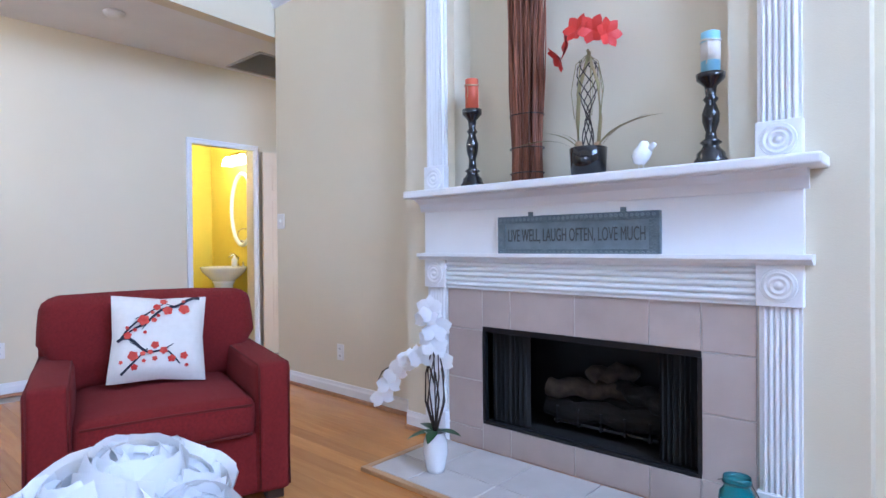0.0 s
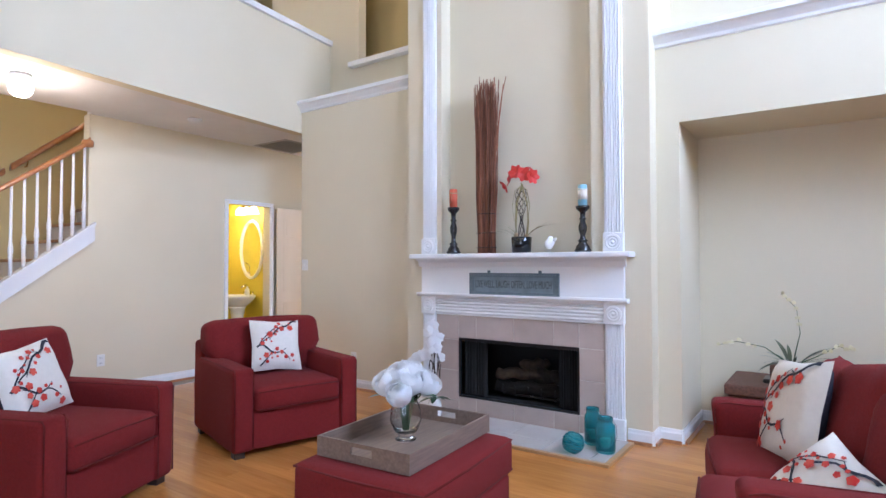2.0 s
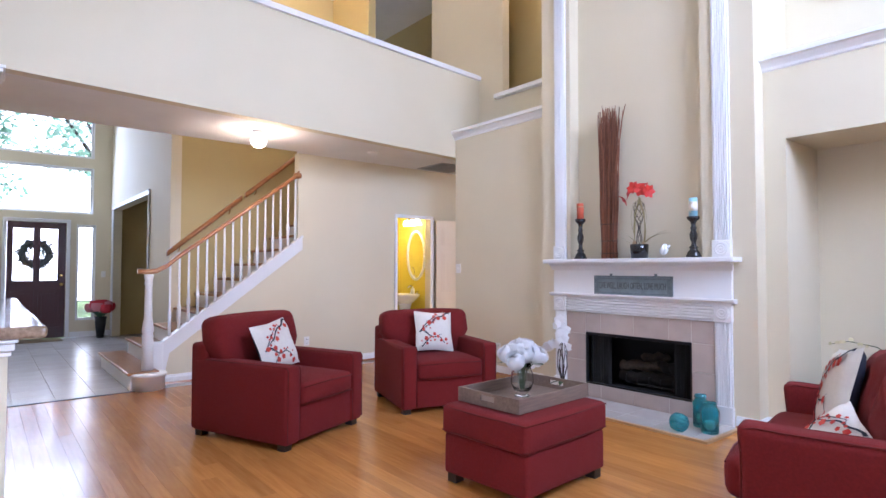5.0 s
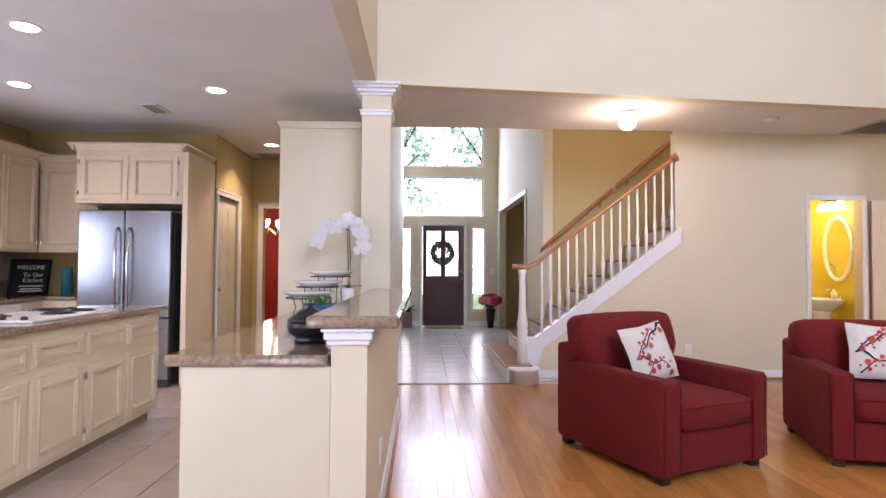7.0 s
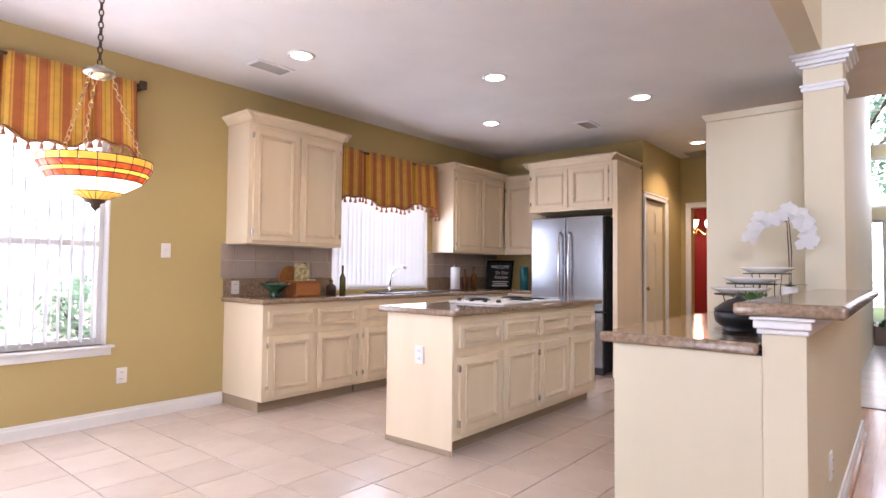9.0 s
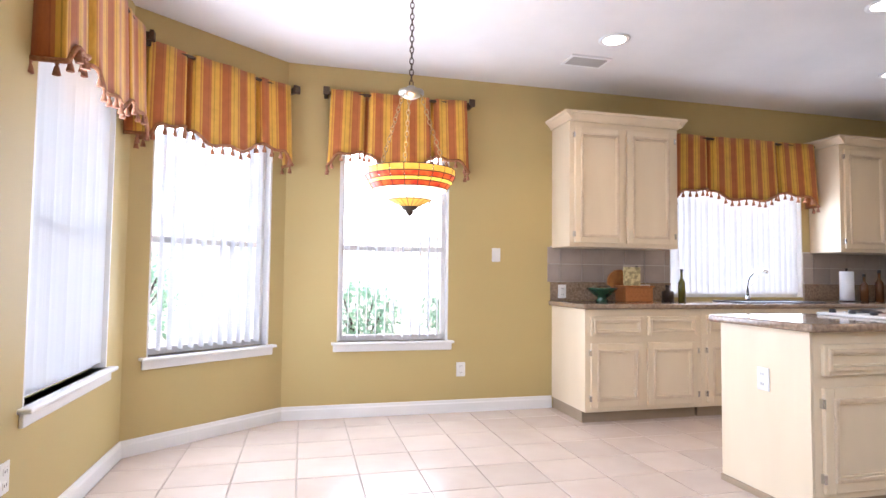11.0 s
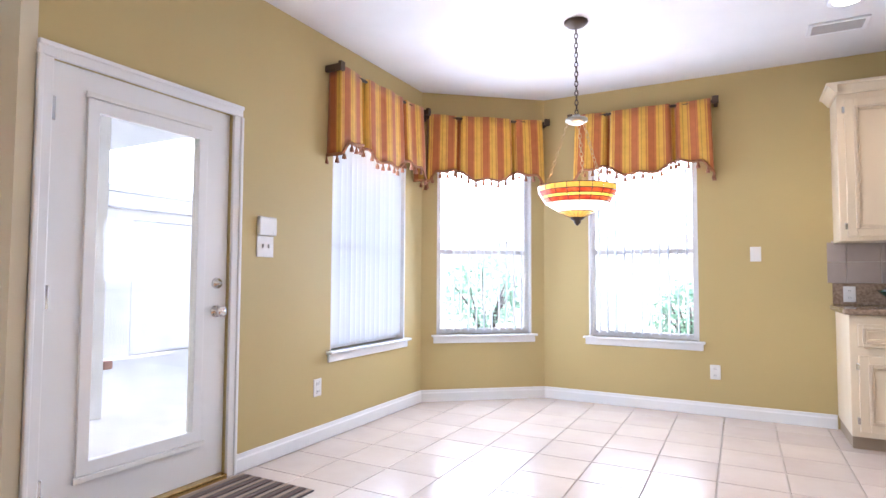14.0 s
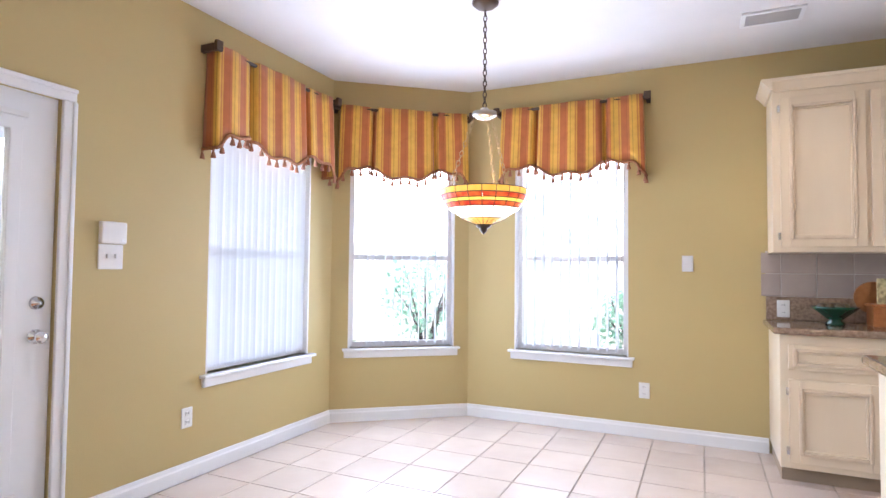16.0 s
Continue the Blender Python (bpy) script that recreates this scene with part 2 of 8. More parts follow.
M_TURQD = material("deep_turquoise_glass", (0.03, 0.28, 0.32), 0.15, transmission=0.3)
M_DARKSTEM = material("dark_stem", (0.045, 0.03, 0.022), 0.7)
M_WICKER = material("dark_wicker", (0.17, 0.080, 0.050), 0.55, color2=(0.075, 0.034, 0.022), scale=60, bump=0.7, bump_scale=120)
M_OLIVELEAF = material("olive_leaf", (0.07, 0.085, 0.035), 0.5, color2=(0.045, 0.05, 0.025), scale=20)
M_CREAMPETAL = material("cream_petal", (0.62, 0.55, 0.33), 0.7)
M_GREENGLAZE = material("dark_green_glaze", (0.012, 0.06, 0.03), 0.15, scale=10, coat=0.4)
M_DARKFRUIT = material("dark_fruit", (0.06, 0.03, 0.025), 0.5, color2=(0.10, 0.08, 0.03), scale=20)
M_ORANGEW = material("orange_wicker", (0.45, 0.17, 0.05), 0.6, color2=(0.32, 0.11, 0.03), scale=50, bump=0.6, bump_scale=120)
M_CARD = material("printed_card", (0.62, 0.55, 0.30), 0.6, color2=(0.30, 0.26, 0.14), scale=26, amount=0.15)
M_OILGLASS = material("olive_oil_glass", (0.10, 0.09, 0.015), 0.1)
M_AMBERGLASS = material("amber_glass", (0.12, 0.045, 0.012), 0.1)
M_BLUEGLAZE = material("blue_glaze", (0.03, 0.08, 0.22), 0.15, scale=10, coat=0.4)
M_SUCC = material("succulent_green", (0.10, 0.20, 0.06), 0.5, color2=(0.06, 0.13, 0.04), scale=20)
M_FOLIAGE = material("garden_foliage", (0.15, 0.26, 0.17), 0.6, color2=(0.11, 0.21, 0.13), scale=3, per_island=0.4)
M_FOLIAGE_TR = M_FOLIAGE.node_tree.nodes.new("ShaderNodeBsdfTranslucent")
M_FOLIAGE_TR.inputs[0].default_value = (0.36, 0.60, 0.45, 1)
M_FOLIAGE_MIX = M_FOLIAGE.node_tree.nodes.new("ShaderNodeMixShader")
M_FOLIAGE_MIX.inputs[0].default_value = 0.5
M_FOLIAGE.node_tree.links.new(M_FOLIAGE.node_tree.nodes["Principled BSDF"].outputs[0], M_FOLIAGE_MIX.inputs[1])
M_FOLIAGE.node_tree.links.new(M_FOLIAGE_TR.outputs[0], M_FOLIAGE_MIX.inputs[2])
M_FOLIAGE.node_tree.links.new(M_FOLIAGE_MIX.outputs[0], M_FOLIAGE.node_tree.nodes["Material Output"].inputs[0])
M_FENCE = material("pale_fence_board", (0.66, 0.63, 0.58), 0.9, color2=(0.58, 0.55, 0.50), scale=5, stretch=(4, 4, 0.6), per_object=0.1)
M_BACKGLOW = material("glowing_backdrop", (0.95, 0.98, 1.0), 1.0, emit=2.5)
M_PORCH = material("pale_grey_siding_paint", (0.62, 0.63, 0.65), 0.6, color2=(0.57, 0.58, 0.60), scale=4, bump=0.05)
M_MULCH = material("dark_mulch", (0.05, 0.035, 0.028), 0.95, color2=(0.02, 0.015, 0.012), scale=30, bump=0.8, bump_scale=60)
M_EDGING = material("terracotta_edging", (0.42, 0.24, 0.18), 0.9, color2=(0.32, 0.18, 0.13), scale=20, per_object=0.15, bump=0.3)
M_WREATH = material("grey_green_leaf", (0.10, 0.12, 0.12), 0.8, color2=(0.06, 0.075, 0.075), scale=30, per_island=0.3)
M_TILE2 = material("foyer_tile", (0.58, 0.54, 0.50), 0.25, color2=(0.51, 0.47, 0.43), scale=3.5, detail=6, per_object=0.05)


# ------------------------------------------------------------------ mesh helpers
def part(name, bm, mat, parent=None, label="", smooth=False):
    me = bpy.data.meshes.new(name)
    bmesh.ops.recalc_face_normals(bm, faces=bm.faces)
    bm.to_mesh(me)
    bm.free()
    if mat:
        me.materials.append(mat)
    if smooth:
        for p in me.polygons:
            p.use_smooth = True
    ob = new(name, me)
    if parent is not None:
        ob.parent = parent
    if label:
        tagged(ob, label)
    return ob


def thing(name, label, category, group="", m=None):
    ob = new(name)
    ob.empty_display_size = 0.1
    if m is not None:
        ob.matrix_basis = m
    return tagged(ob, label, category, group)


def box(bm, x0, x1, y0, y1, z0, z1, bevel=0.0, seg=2):
    geo = bmesh.ops.create_cube(bm, size=1)
    vs = geo["verts"]
    bmesh.ops.scale(bm, vec=(x1 - x0, y1 - y0, z1 - z0), verts=vs)
    bmesh.ops.translate(bm, vec=((x0 + x1) / 2, (y0 + y1) / 2, (z0 + z1) / 2), verts=vs)
    if bevel:
        es = {e for v in vs for e in v.link_edges}
        bmesh.ops.bevel(bm, geom=list(es), offset=bevel, segments=seg, profile=0.5, affect="EDGES")
    return bm


def boxes(*specs, bevel=0.0, seg=2):
    bm = bmesh.new()
    for s in specs:
        box(bm, *s, bevel=bevel, seg=seg)
    return bm


def lathe(profile, segs=24, at=(0, 0, 0), squash=1.0):
    bm = bmesh.new()
    rings = []
    for r, z in profile:
        if r < 1e-5:
            rings.append([bm.verts.new((at[0], at[1], at[2] + z))])
        else:
            rings.append([bm.verts.new((at[0] + r * math.cos(2 * math.pi * i / segs), at[1] + squash * r * math.sin(2 * math.pi * i / segs), at[2] + z)) for i in range(segs)])
    for a, b in zip(rings, rings[1:]):
        if len(a) == 1 and len(b) == 1:
            continue
        for i in range(segs):
            j = (i + 1) % segs
            if len(a) == 1:
                bm.faces.new((a[0], b[i], b[j]))
            elif len(b) == 1:
                bm.faces.new((a[i], a[j], b[0]))
            else:
                bm.faces.new((a[i], a[j], b[j], b[i]))
    for ring in (rings[0], rings[-1]):
        if len(ring) > 2:
            bm.faces.new(ring)
    return bm


def tube(bm, pts, radius, segs=8, taper=None):
    pts = [Vector(p) for p in pts]
    rings = []
    n = len(pts)
    for i, p in enumerate(pts):
        d = (pts[min(i + 1, n - 1)] - pts[max(i - 1, 0)]).normalized()
        q = d.to_track_quat("Z", "Y")
        r = radius if taper is None else radius + (taper - radius) * i / (n - 1)
        rings.append([bm.verts.new(p + q @ Vector((r * math.cos(2 * math.pi * k / segs), r * math.sin(2 * math.pi * k / segs), 0))) for k in range(segs)])
    for a, b in zip(rings, rings[1:]):
        for k in range(segs):
            j = (k + 1) % segs
            bm.faces.new((a[k], a[j], b[j], b[k]))
    bm.faces.new(rings[0])
    bm.faces.new(rings[-1])
    return bm


def prism(poly, axis, a, b):
    """A polygon of (u, v) extruded along an axis from a to b."""
    bm = bmesh.new()

    def P(u, v, w):
        return {"x": (w, u, v), "y": (u, w, v), "z": (u, v, w)}[axis]
    lo = [bm.verts.new(P(u, v, a)) for u, v in poly]
    hi = [bm.verts.new(P(u, v, b)) for u, v in poly]
    bm.faces.new(lo)
    bm.faces.new(hi)
    n = len(poly)
    for i in range(n):
        j = (i + 1) % n
        bm.faces.new((lo[i], lo[j], hi[j], hi[i]))
    return bm


def wall(name, axis, a0, a1, u0, u1, z0, z1, mat, holes=(), parent=None):
    """A wall slab between a0 and a1 along axis, from u0 to u1 along the other, with holes (u0, u1, z0, z1)."""
    us = sorted({u0, u1, *[min(max(h[i], u0), u1) for h in holes for i in (0, 1)]})
    zs = sorted({z0, z1, *[min(max(h[i], z0), z1) for h in holes for i in (2, 3)]})
    bm = bmesh.new()
    cache = {}

    def V(a, u, z):
        p = (a, u, z) if axis == "x" else (u, a, z)
        if p not in cache:
            cache[p] = bm.verts.new(p)
        return cache[p]

    def solid(i, k):
        if not (0 <= i < len(us) - 1 and 0 <= k < len(zs) - 1):
            return False
        cu, cz = (us[i] + us[i + 1]) / 2, (zs[k] + zs[k + 1]) / 2
        return not any(h[0] < cu < h[1] and h[2] < cz < h[3] for h in holes)
    for i in range(len(us) - 1):
        for k in range(len(zs) - 1):
            if not solid(i, k):
                continue
            u, w, z, y = us[i], us[i + 1], zs[k], zs[k + 1]
            for a in (a0, a1):
                bm.faces.new((V(a, u, z), V(a, w, z), V(a, w, y), V(a, u, y)))
            if not solid(i - 1, k):
                bm.faces.new((V(a0, u, z), V(a1, u, z), V(a1, u, y), V(a0, u, y)))
            if not solid(i + 1, k):
                bm.faces.new((V(a0, w, z), V(a1, w, z), V(a1, w, y), V(a0, w, y)))
            if not solid(i, k - 1):
                bm.faces.new((V(a0, u, z), V(a1, u, z), V(a1, w, z), V(a0, w, z)))
            if not solid(i, k + 1):
                bm.faces.new((V(a0, u, y), V(a1, u, y), V(a1, w, y), V(a0, w, y)))
    ob = part(name, bm, mat, parent)
    if parent is None:
        tagged(ob, kind="structure")
    return ob


def structure(ob, label=""):
    return tagged(ob, label, kind="structure")


def move(bm, m):
    bmesh.ops.transform(bm, matrix=m, verts=bm.verts)
    return bm



C = 2.74      # ceiling of the kitchen and hall
TOP = 5.5     # ceiling of the tall rooms
XE, YS = 2.76, -5.87      # breakfast door wall and kitchen window wall

# ------------------------------------------------------------------ setting: floors and ceilings
floor_living = structure(part("floor_living", boxes((-3.91, 4.5, -1.80, 4.6, -0.12, -0.012)), M_WOOD), "honey-coloured bamboo strip floor, glossy")
floor_kitchen = structure(part("floor_kitchen", boxes((-8.6, 2.9, -6.2, -1.80, -0.12, -0.006)), M_GROUT), "pale beige square ceramic floor tiles")
floor_foyer = structure(part("floor_foyer", boxes((-9.8, -3.91, -1.80, 4.6, -0.12, -0.006)), M_GROUT), "pale square ceramic floor tiles")
structure(part("ceiling_kitchen", boxes((-8.6, 2.9, -6.2, -1.95, C, C + 0.2)), M_CEIL), "smooth white kitchen ceiling")
structure(part("ceiling_hall", prism([(-4.05, -1.80), (-2.72, -1.80), (-3.19, 3.135), (-3.0, 3.5), (-3.0, 4.6), (-4.2, 4.6), (-4.2, 1.41), (-4.05, 1.41)], "z", C, C + 0.25), M_CEIL), "white ceiling under the loft")
structure(part("ceiling_living", boxes((-9.9, 4.5, -1.95, 5.2, TOP, TOP + 0.15)), M_CEIL), "high white ceiling")

# ------------------------------------------------------------------ living room: fireplace wall
wall("wall_hall_corner", "y", 3.135, 3.50, -3.06, -1.42, 0, 2.995, M_CREAM)
wall("wall_niche", "y", 3.135, 3.27, 0.75, 4.5, 0, 2.87, M_CREAM, [(0.91, 3.6, -1, 2.285)])
for name, spec in (("wall_niche_back", (0.78, 3.75, 3.82, 3.94, 0, 2.6)), ("wall_niche_side", (0.78, 0.91, 3.27, 3.82, 0, 2.6)), ("wall_niche_side", (3.6, 3.75, 3.27, 3.82, 0, 2.6)), ("ceiling_niche", (0.91, 3.6, 3.27, 3.82, 2.285, 2.5))):
    structure(part(name, boxes(spec), M_CREAM), "cream painted recess wall")
wall("wall_ledge_right", "y", 3.62, 3.74, 0.75, 4.5, 2.7, TOP, M_CREAM, [(1.17, 2.5, 3.53, 5.2)])
structure(part("wall_upper_niche", boxes((1.05, 2.62, 3.9, 4.0, 3.3, TOP)), M_CREAM), "cream back of the upper niche")
structure(part("upper_niche_sill", boxes((1.09, 2.58, 3.54, 3.9, 3.47, 3.53), bevel=0.008), M_WHITE), "white sill of the upper niche")
wall("wall_ledge_left", "y", 3.62, 3.74, -4.2, -1.42, 2.9, TOP, M_CREAM, [(-2.66, -1.44, 3.60, 5.2)])
structure(part("wall_loft_inner", boxes((-9.6, -1.42, 3.98, 4.08, 2.9, TOP)), M_OLIVE), "olive loft back wall")
structure(part("wall_loft_side", boxes((-9.72, -9.6, 1.4, 4.08, 2.9, TOP)), M_OLIVE), "olive loft side wall")
structure(part("ceiling_loft", boxes((-9.7, -1.42, 1.3, 4.1, TOP + 0.004, TOP + 0.1)), M_CEIL), "white loft ceiling")
structure(part("plant_ledge", boxes((0.75, 4.5, 3.27, 3.62, 2.75, 2.87), (-3.06, -1.42, 3.50, 3.62, 2.93, 2.995)), M_CREAM), "cream plant ledge top")
wall("chimney_breast", "y", 2.97, 3.11, -1.42, 0.75, 0, TOP, M_CREAM, [(-1.045, 0.32, 1.36, 5.2), (-0.86, 0.22, 0.14, 0.64)])
for spec in ((-1.42, 0.75, 3.11, 3.62, 1.2, TOP), (-1.42, -0.95, 3.11, 3.62, 0, 1.2), (0.33, 0.75, 3.11, 3.62, 0, 1.2), (-0.95, 0.33, 3.5, 3.62, 0, 1.2)):
    structure(part("chimney_back", boxes(spec), M_CREAM), "cream chimney wall")
def ledge_trim(name, x0, x1, z):
    """Moulded trim on the edge of a plant ledge, its top at z."""
    prof = [(3.135, -0.115), (3.122, -0.105), (3.118, -0.085), (3.095, -0.06), (3.085, -0.045), (3.062, -0.035), (3.06, 0.0), (3.5, 0.0), (3.5, -0.085), (3.135, -0.085)]
    structure(part(name, prism([(y, z + h) for y, h in prof], "x", x0, x1), M_WHITE), "white moulded ledge trim")


ledge_trim("crown_trim_left", -3.08, -1.42, 3.08)
ledge_trim("crown_trim_right", 0.75, 4.5, 2.955)
structure(part("loft_window_sill", boxes((-2.76, -1.44, 3.54, 3.64, 3.54, 3.60), bevel=0.008), M_WHITE), "white sill of the loft opening")

# hall, stair side, loft front
wall("wall_stair_side", "x", -4.24, -4.12, 1.40, 4.6, 0, C, M_CREAM, [(2.93, 3.53, -1, 2.01)])
wall("wall_hall_end", "y", 4.6, 4.7, -4.2, -1.4, 0, C, M_OLIVE)
lf = prism([(-2.60, -1.80), (-3.12, 3.62), (-3.24, 3.62), (-2.72, -1.80)], "z", C, 3.88)
structure(part("wall_loft_front", lf, M_CREAM), "tall cream loft parapet wall")
structure(part("loft_cap", prism([(-2.56, -1.80), (-3.08, 3.62), (-3.28, 3.62), (-2.76, -1.80)], "z", 3.88, 3.94), M_WHITE), "white painted parapet cap")
wall("wall_stair_back", "x", -5.42, -5.30, 0.30, 2.62, 0, TOP, M_OLIVE)
wall("wall_stair_end", "y", 2.50, 2.62, -5.30, -4.24, 0, TOP, M_OLIVE)
wall("wall_foyer_side", "y", 0.17, 0.30, -9.71, -5.30, 0, TOP, M_CREAM, [(-9.37, -6.52, -1, 2.35)])
wall("wall_front", "x", -9.85, -9.71, -1.95, 0.30, 0, TOP, M_CREAM,
     [(-1.40, -0.53, -1, 2.09), (-1.89, -1.62, 0.30, 2.07), (-0.38, -0.07, 0.30, 2.07), (-1.91, -0.12, 2.27, 3.13), (-1.91, -0.12, 3.31, 4.25)])
wall("wall_foyer_left", "y", -1.93, -1.80, -9.71, -2.86, 0, TOP, M_CREAM)
structure(part("wall_study", boxes((-9.6, -6.3, 3.2, 3.32, 0, 2.8), (-6.4, -6.3, 0.3, 3.2, 0, 2.8), (-9.7, -9.6, 0.3, 3.2, 0, 2.8), (-9.7, -6.3, 0.3, 3.3, 2.75, 2.85)), M_OLIVE), "olive walls of the side room")

# living east wall and the return beside the kitchen door
wall("wall_east", "x", 4.5, 4.62, -2.12, 3.97, 0, TOP, M_CREAM, [(-1.2, 2.4, 3.1, 5.1)])
wall("wall_return", "y", -2.05, -1.985, XE, 4.5, 0, TOP, M_CREAM)
wall("wall_header", "y", -1.95, -1.80, -2.72, 4.5, C, TOP, M_CREAM)

# breakfast bay and kitchen walls
wall("wall_breakfast", "x", XE, XE + 0.14, -5.157, -2.05, 0, C, M_OLIVE, [(-3.04, -2.107, -1, 2.0), (-4.88, -3.92, 0.58, 2.2)])
wall("wall_kitchen", "y", YS - 0.14, YS, -4.5, 1.865, 0, C, M_OLIVE, [(0.57, 1.457, 0.58, 2.2), (-2.98, -1.50, 0.93, 2.2)])
BAY_A, BAY_B = Vector((XE, -5.157, 0)), Vector((1.865, YS, 0))
bay_len = (BAY_B - BAY_A).length
bay_dir = (BAY_B - BAY_A).normalized()
BAY = Matrix.Translation(BAY_A) @ Matrix.Rotation(math.atan2(bay_dir.y, bay_dir.x), 4, "Z")   # local x along the wall, local +y outwards
wall("wall_bay", "y", 0.0, 0.14, 0, bay_len, 0, C, M_OLIVE, [(0.14, 1.02, 0.58, 2.2)]).matrix_basis = BAY
wall("wall_kitchen_west", "x", -4.62, -4.5, -6.0, -3.90, 0, C, M_OLIVE)
wall("wall_pantry", "y", -3.90, -3.78, -5.95, -4.50, 0, C, M_OLIVE, [(-5.28, -4.555, -1, 2.05)])
wall("wall_passage_end", "x", -6.08, -5.95, -4.2, -1.93, 0, C, M_OLIVE, [(-3.64, -2.75, -1, 2.04)])
structure(part("wall_dining_red", boxes((-8.5, -8.4, -6.1, -1.93, 0, C), (-8.4, -6.25, -6.1, -6.0, 0, C), (-6.25, -6.12, -6.0, -4.2, 0, C)), M_RED_WALL), "deep red dining room walls")
structure(part("wall_pantry_inner", boxes((-5.9, -4.62, -4.9, -4.8, 0, C), (-5.95, -5.85, -4.8, -3.9, 0, C)), M_CREAM), "pantry walls")


# ------------------------------------------------------------------ trims
def baseboard(name, p, q, side, h=0.10, d=0.016, oak=0.0):
    """White baseboard from p to q, standing out on the side (+1 left of the way, -1 right); an oak shoe where the floor is wood."""
    p, q = Vector((*p, 0)), Vector((*q, 0))
    w = (q - p)
    m = Matrix.Translation(p) @ Matrix.Rotation(math.atan2(w.y, w.x), 4, "Z")
    s = side
    prof = [(0, 0), (s * d, 0), (s * d, h - 0.03), (s * d * 0.7, h - 0.02), (s * d * 0.55, h), (0, h)]
    ob = part(name, prism(prof, "x", 0, w.length), M_WHITE)
    ob.matrix_basis = m
    structure(ob, "white painted baseboard")
    if oak:
        o2 = part("shoe_moulding", prism([(s * d, 0), (s * (d + 0.018), 0), (s * (d + 0.012), 0.016), (s * d, 0.022)], "x", 0, w.length), M_OAK)
        o2.matrix_basis = m
        structure(o2, "oak shoe moulding")


baseboard("baseboard", (XE, -3.11), (XE, -5.157), -1)
baseboard("baseboard", BAY_A.xy, BAY_B.xy, -1)
baseboard("baseboard", (1.865, YS), (-0.34, YS), -1)
baseboard("baseboard", (-3.06, 3.135), (-1.42, 3.135), -1, oak=1)
baseboard("baseboard", (-1.42, 3.135), (-1.42, 2.97), -1, oak=1)
baseboard("baseboard", (-1.42, 2.97), (-1.27, 2.97), -1, oak=1)
baseboard("baseboard", (0.58, 2.97), (0.75, 2.97), -1, oak=1)
baseboard("baseboard", (0.75, 2.97), (0.75, 3.135), -1, oak=1)
baseboard("baseboard", (0.75, 3.135), (0.91, 3.135), -1, oak=1)
baseboard("baseboard", (0.91, 3.135), (0.91, 3.82), -1, oak=1)
baseboard("baseboard", (0.91, 3.82), (3.6, 3.82), -1, oak=1)
baseboard("baseboard", (-4.12, 2.86), (-4.12, -0.15), 1, oak=1)
baseboard("baseboard", (-3.06, 4.6), (-3.06, 3.135), -1, oak=1)
baseboard("baseboard", (-2.9, -1.62), (-0.08, -1.62), 1, oak=1)
baseboard("baseboard", (-9.71, 0.17), (-9.45, 0.17), -1)
baseboard("baseboard", (-6.44, 0.17), (-5.30, 0.17), -1)
baseboard("baseboard", (-9.71, -0.46), (-9.71, 0.17), 1 * -1)
baseboard("baseboard", (-9.71, -1.80), (-9.71, -1.47), -1)


def casing(name, axis, at, out, u0, u1, z1, w=0.075, d=0.02, z0=0.0):
    """Moulded door casing round an opening; out is +1 or -1, the side on which it stands."""
    bm = bmesh.new()
    def leg(a, b, c, e, bv=0.006):
        lo, hi = sorted((at, at + out * d))
        lo2, hi2 = sorted((at, at + out * d * 1.5))
        for (l, h, s) in ((lo, hi, 0.0), (lo2, hi2, 0.55)):
            aa, bb, cc, ee = a, b, c, e
            if s:
                if b - a < e - c:
                    if a < u0: bb = a + (b - a) * 0.35
                    else: aa = b - (b - a) * 0.35
                else:
                    cc = e - (e - c) * 0.35
            if axis == "x":
                box(bm, l, h, aa, bb, cc, ee, bevel=bv)
            else:
                box(bm, aa, bb, l, h, cc, ee, bevel=bv)
    leg(u0 - w, u0, z0, z1)
    leg(u1, u1 + w, z0, z1)
    leg(u0 - w, u1 + w, z1, z1 + w)
    return structure(part(name, bm, M_WHITE), "white moulded casing")


casing("door_casing_back", "x", XE, -1, -3.04, -2.107, 1.985, 0.062)
casing("door_casing_powder", "x", -4.12, 1, 2.93, 3.53, 2.0, 0.05)
casing("door_casing_pantry", "y", -3.78, 1, -5.28, -4.555, 2.05, 0.065)
casing("door_casing_dining", "x", -5.95, 1, -3.64, -2.75, 2.04, 0.07)
casing("door_casing_study", "y", 0.17, -1, -9.37, -6.52, 2.35, 0.07)
casing("door_casing_front", "x", -9.71, 1, -1.40, -0.53, 2.09, 0.06)


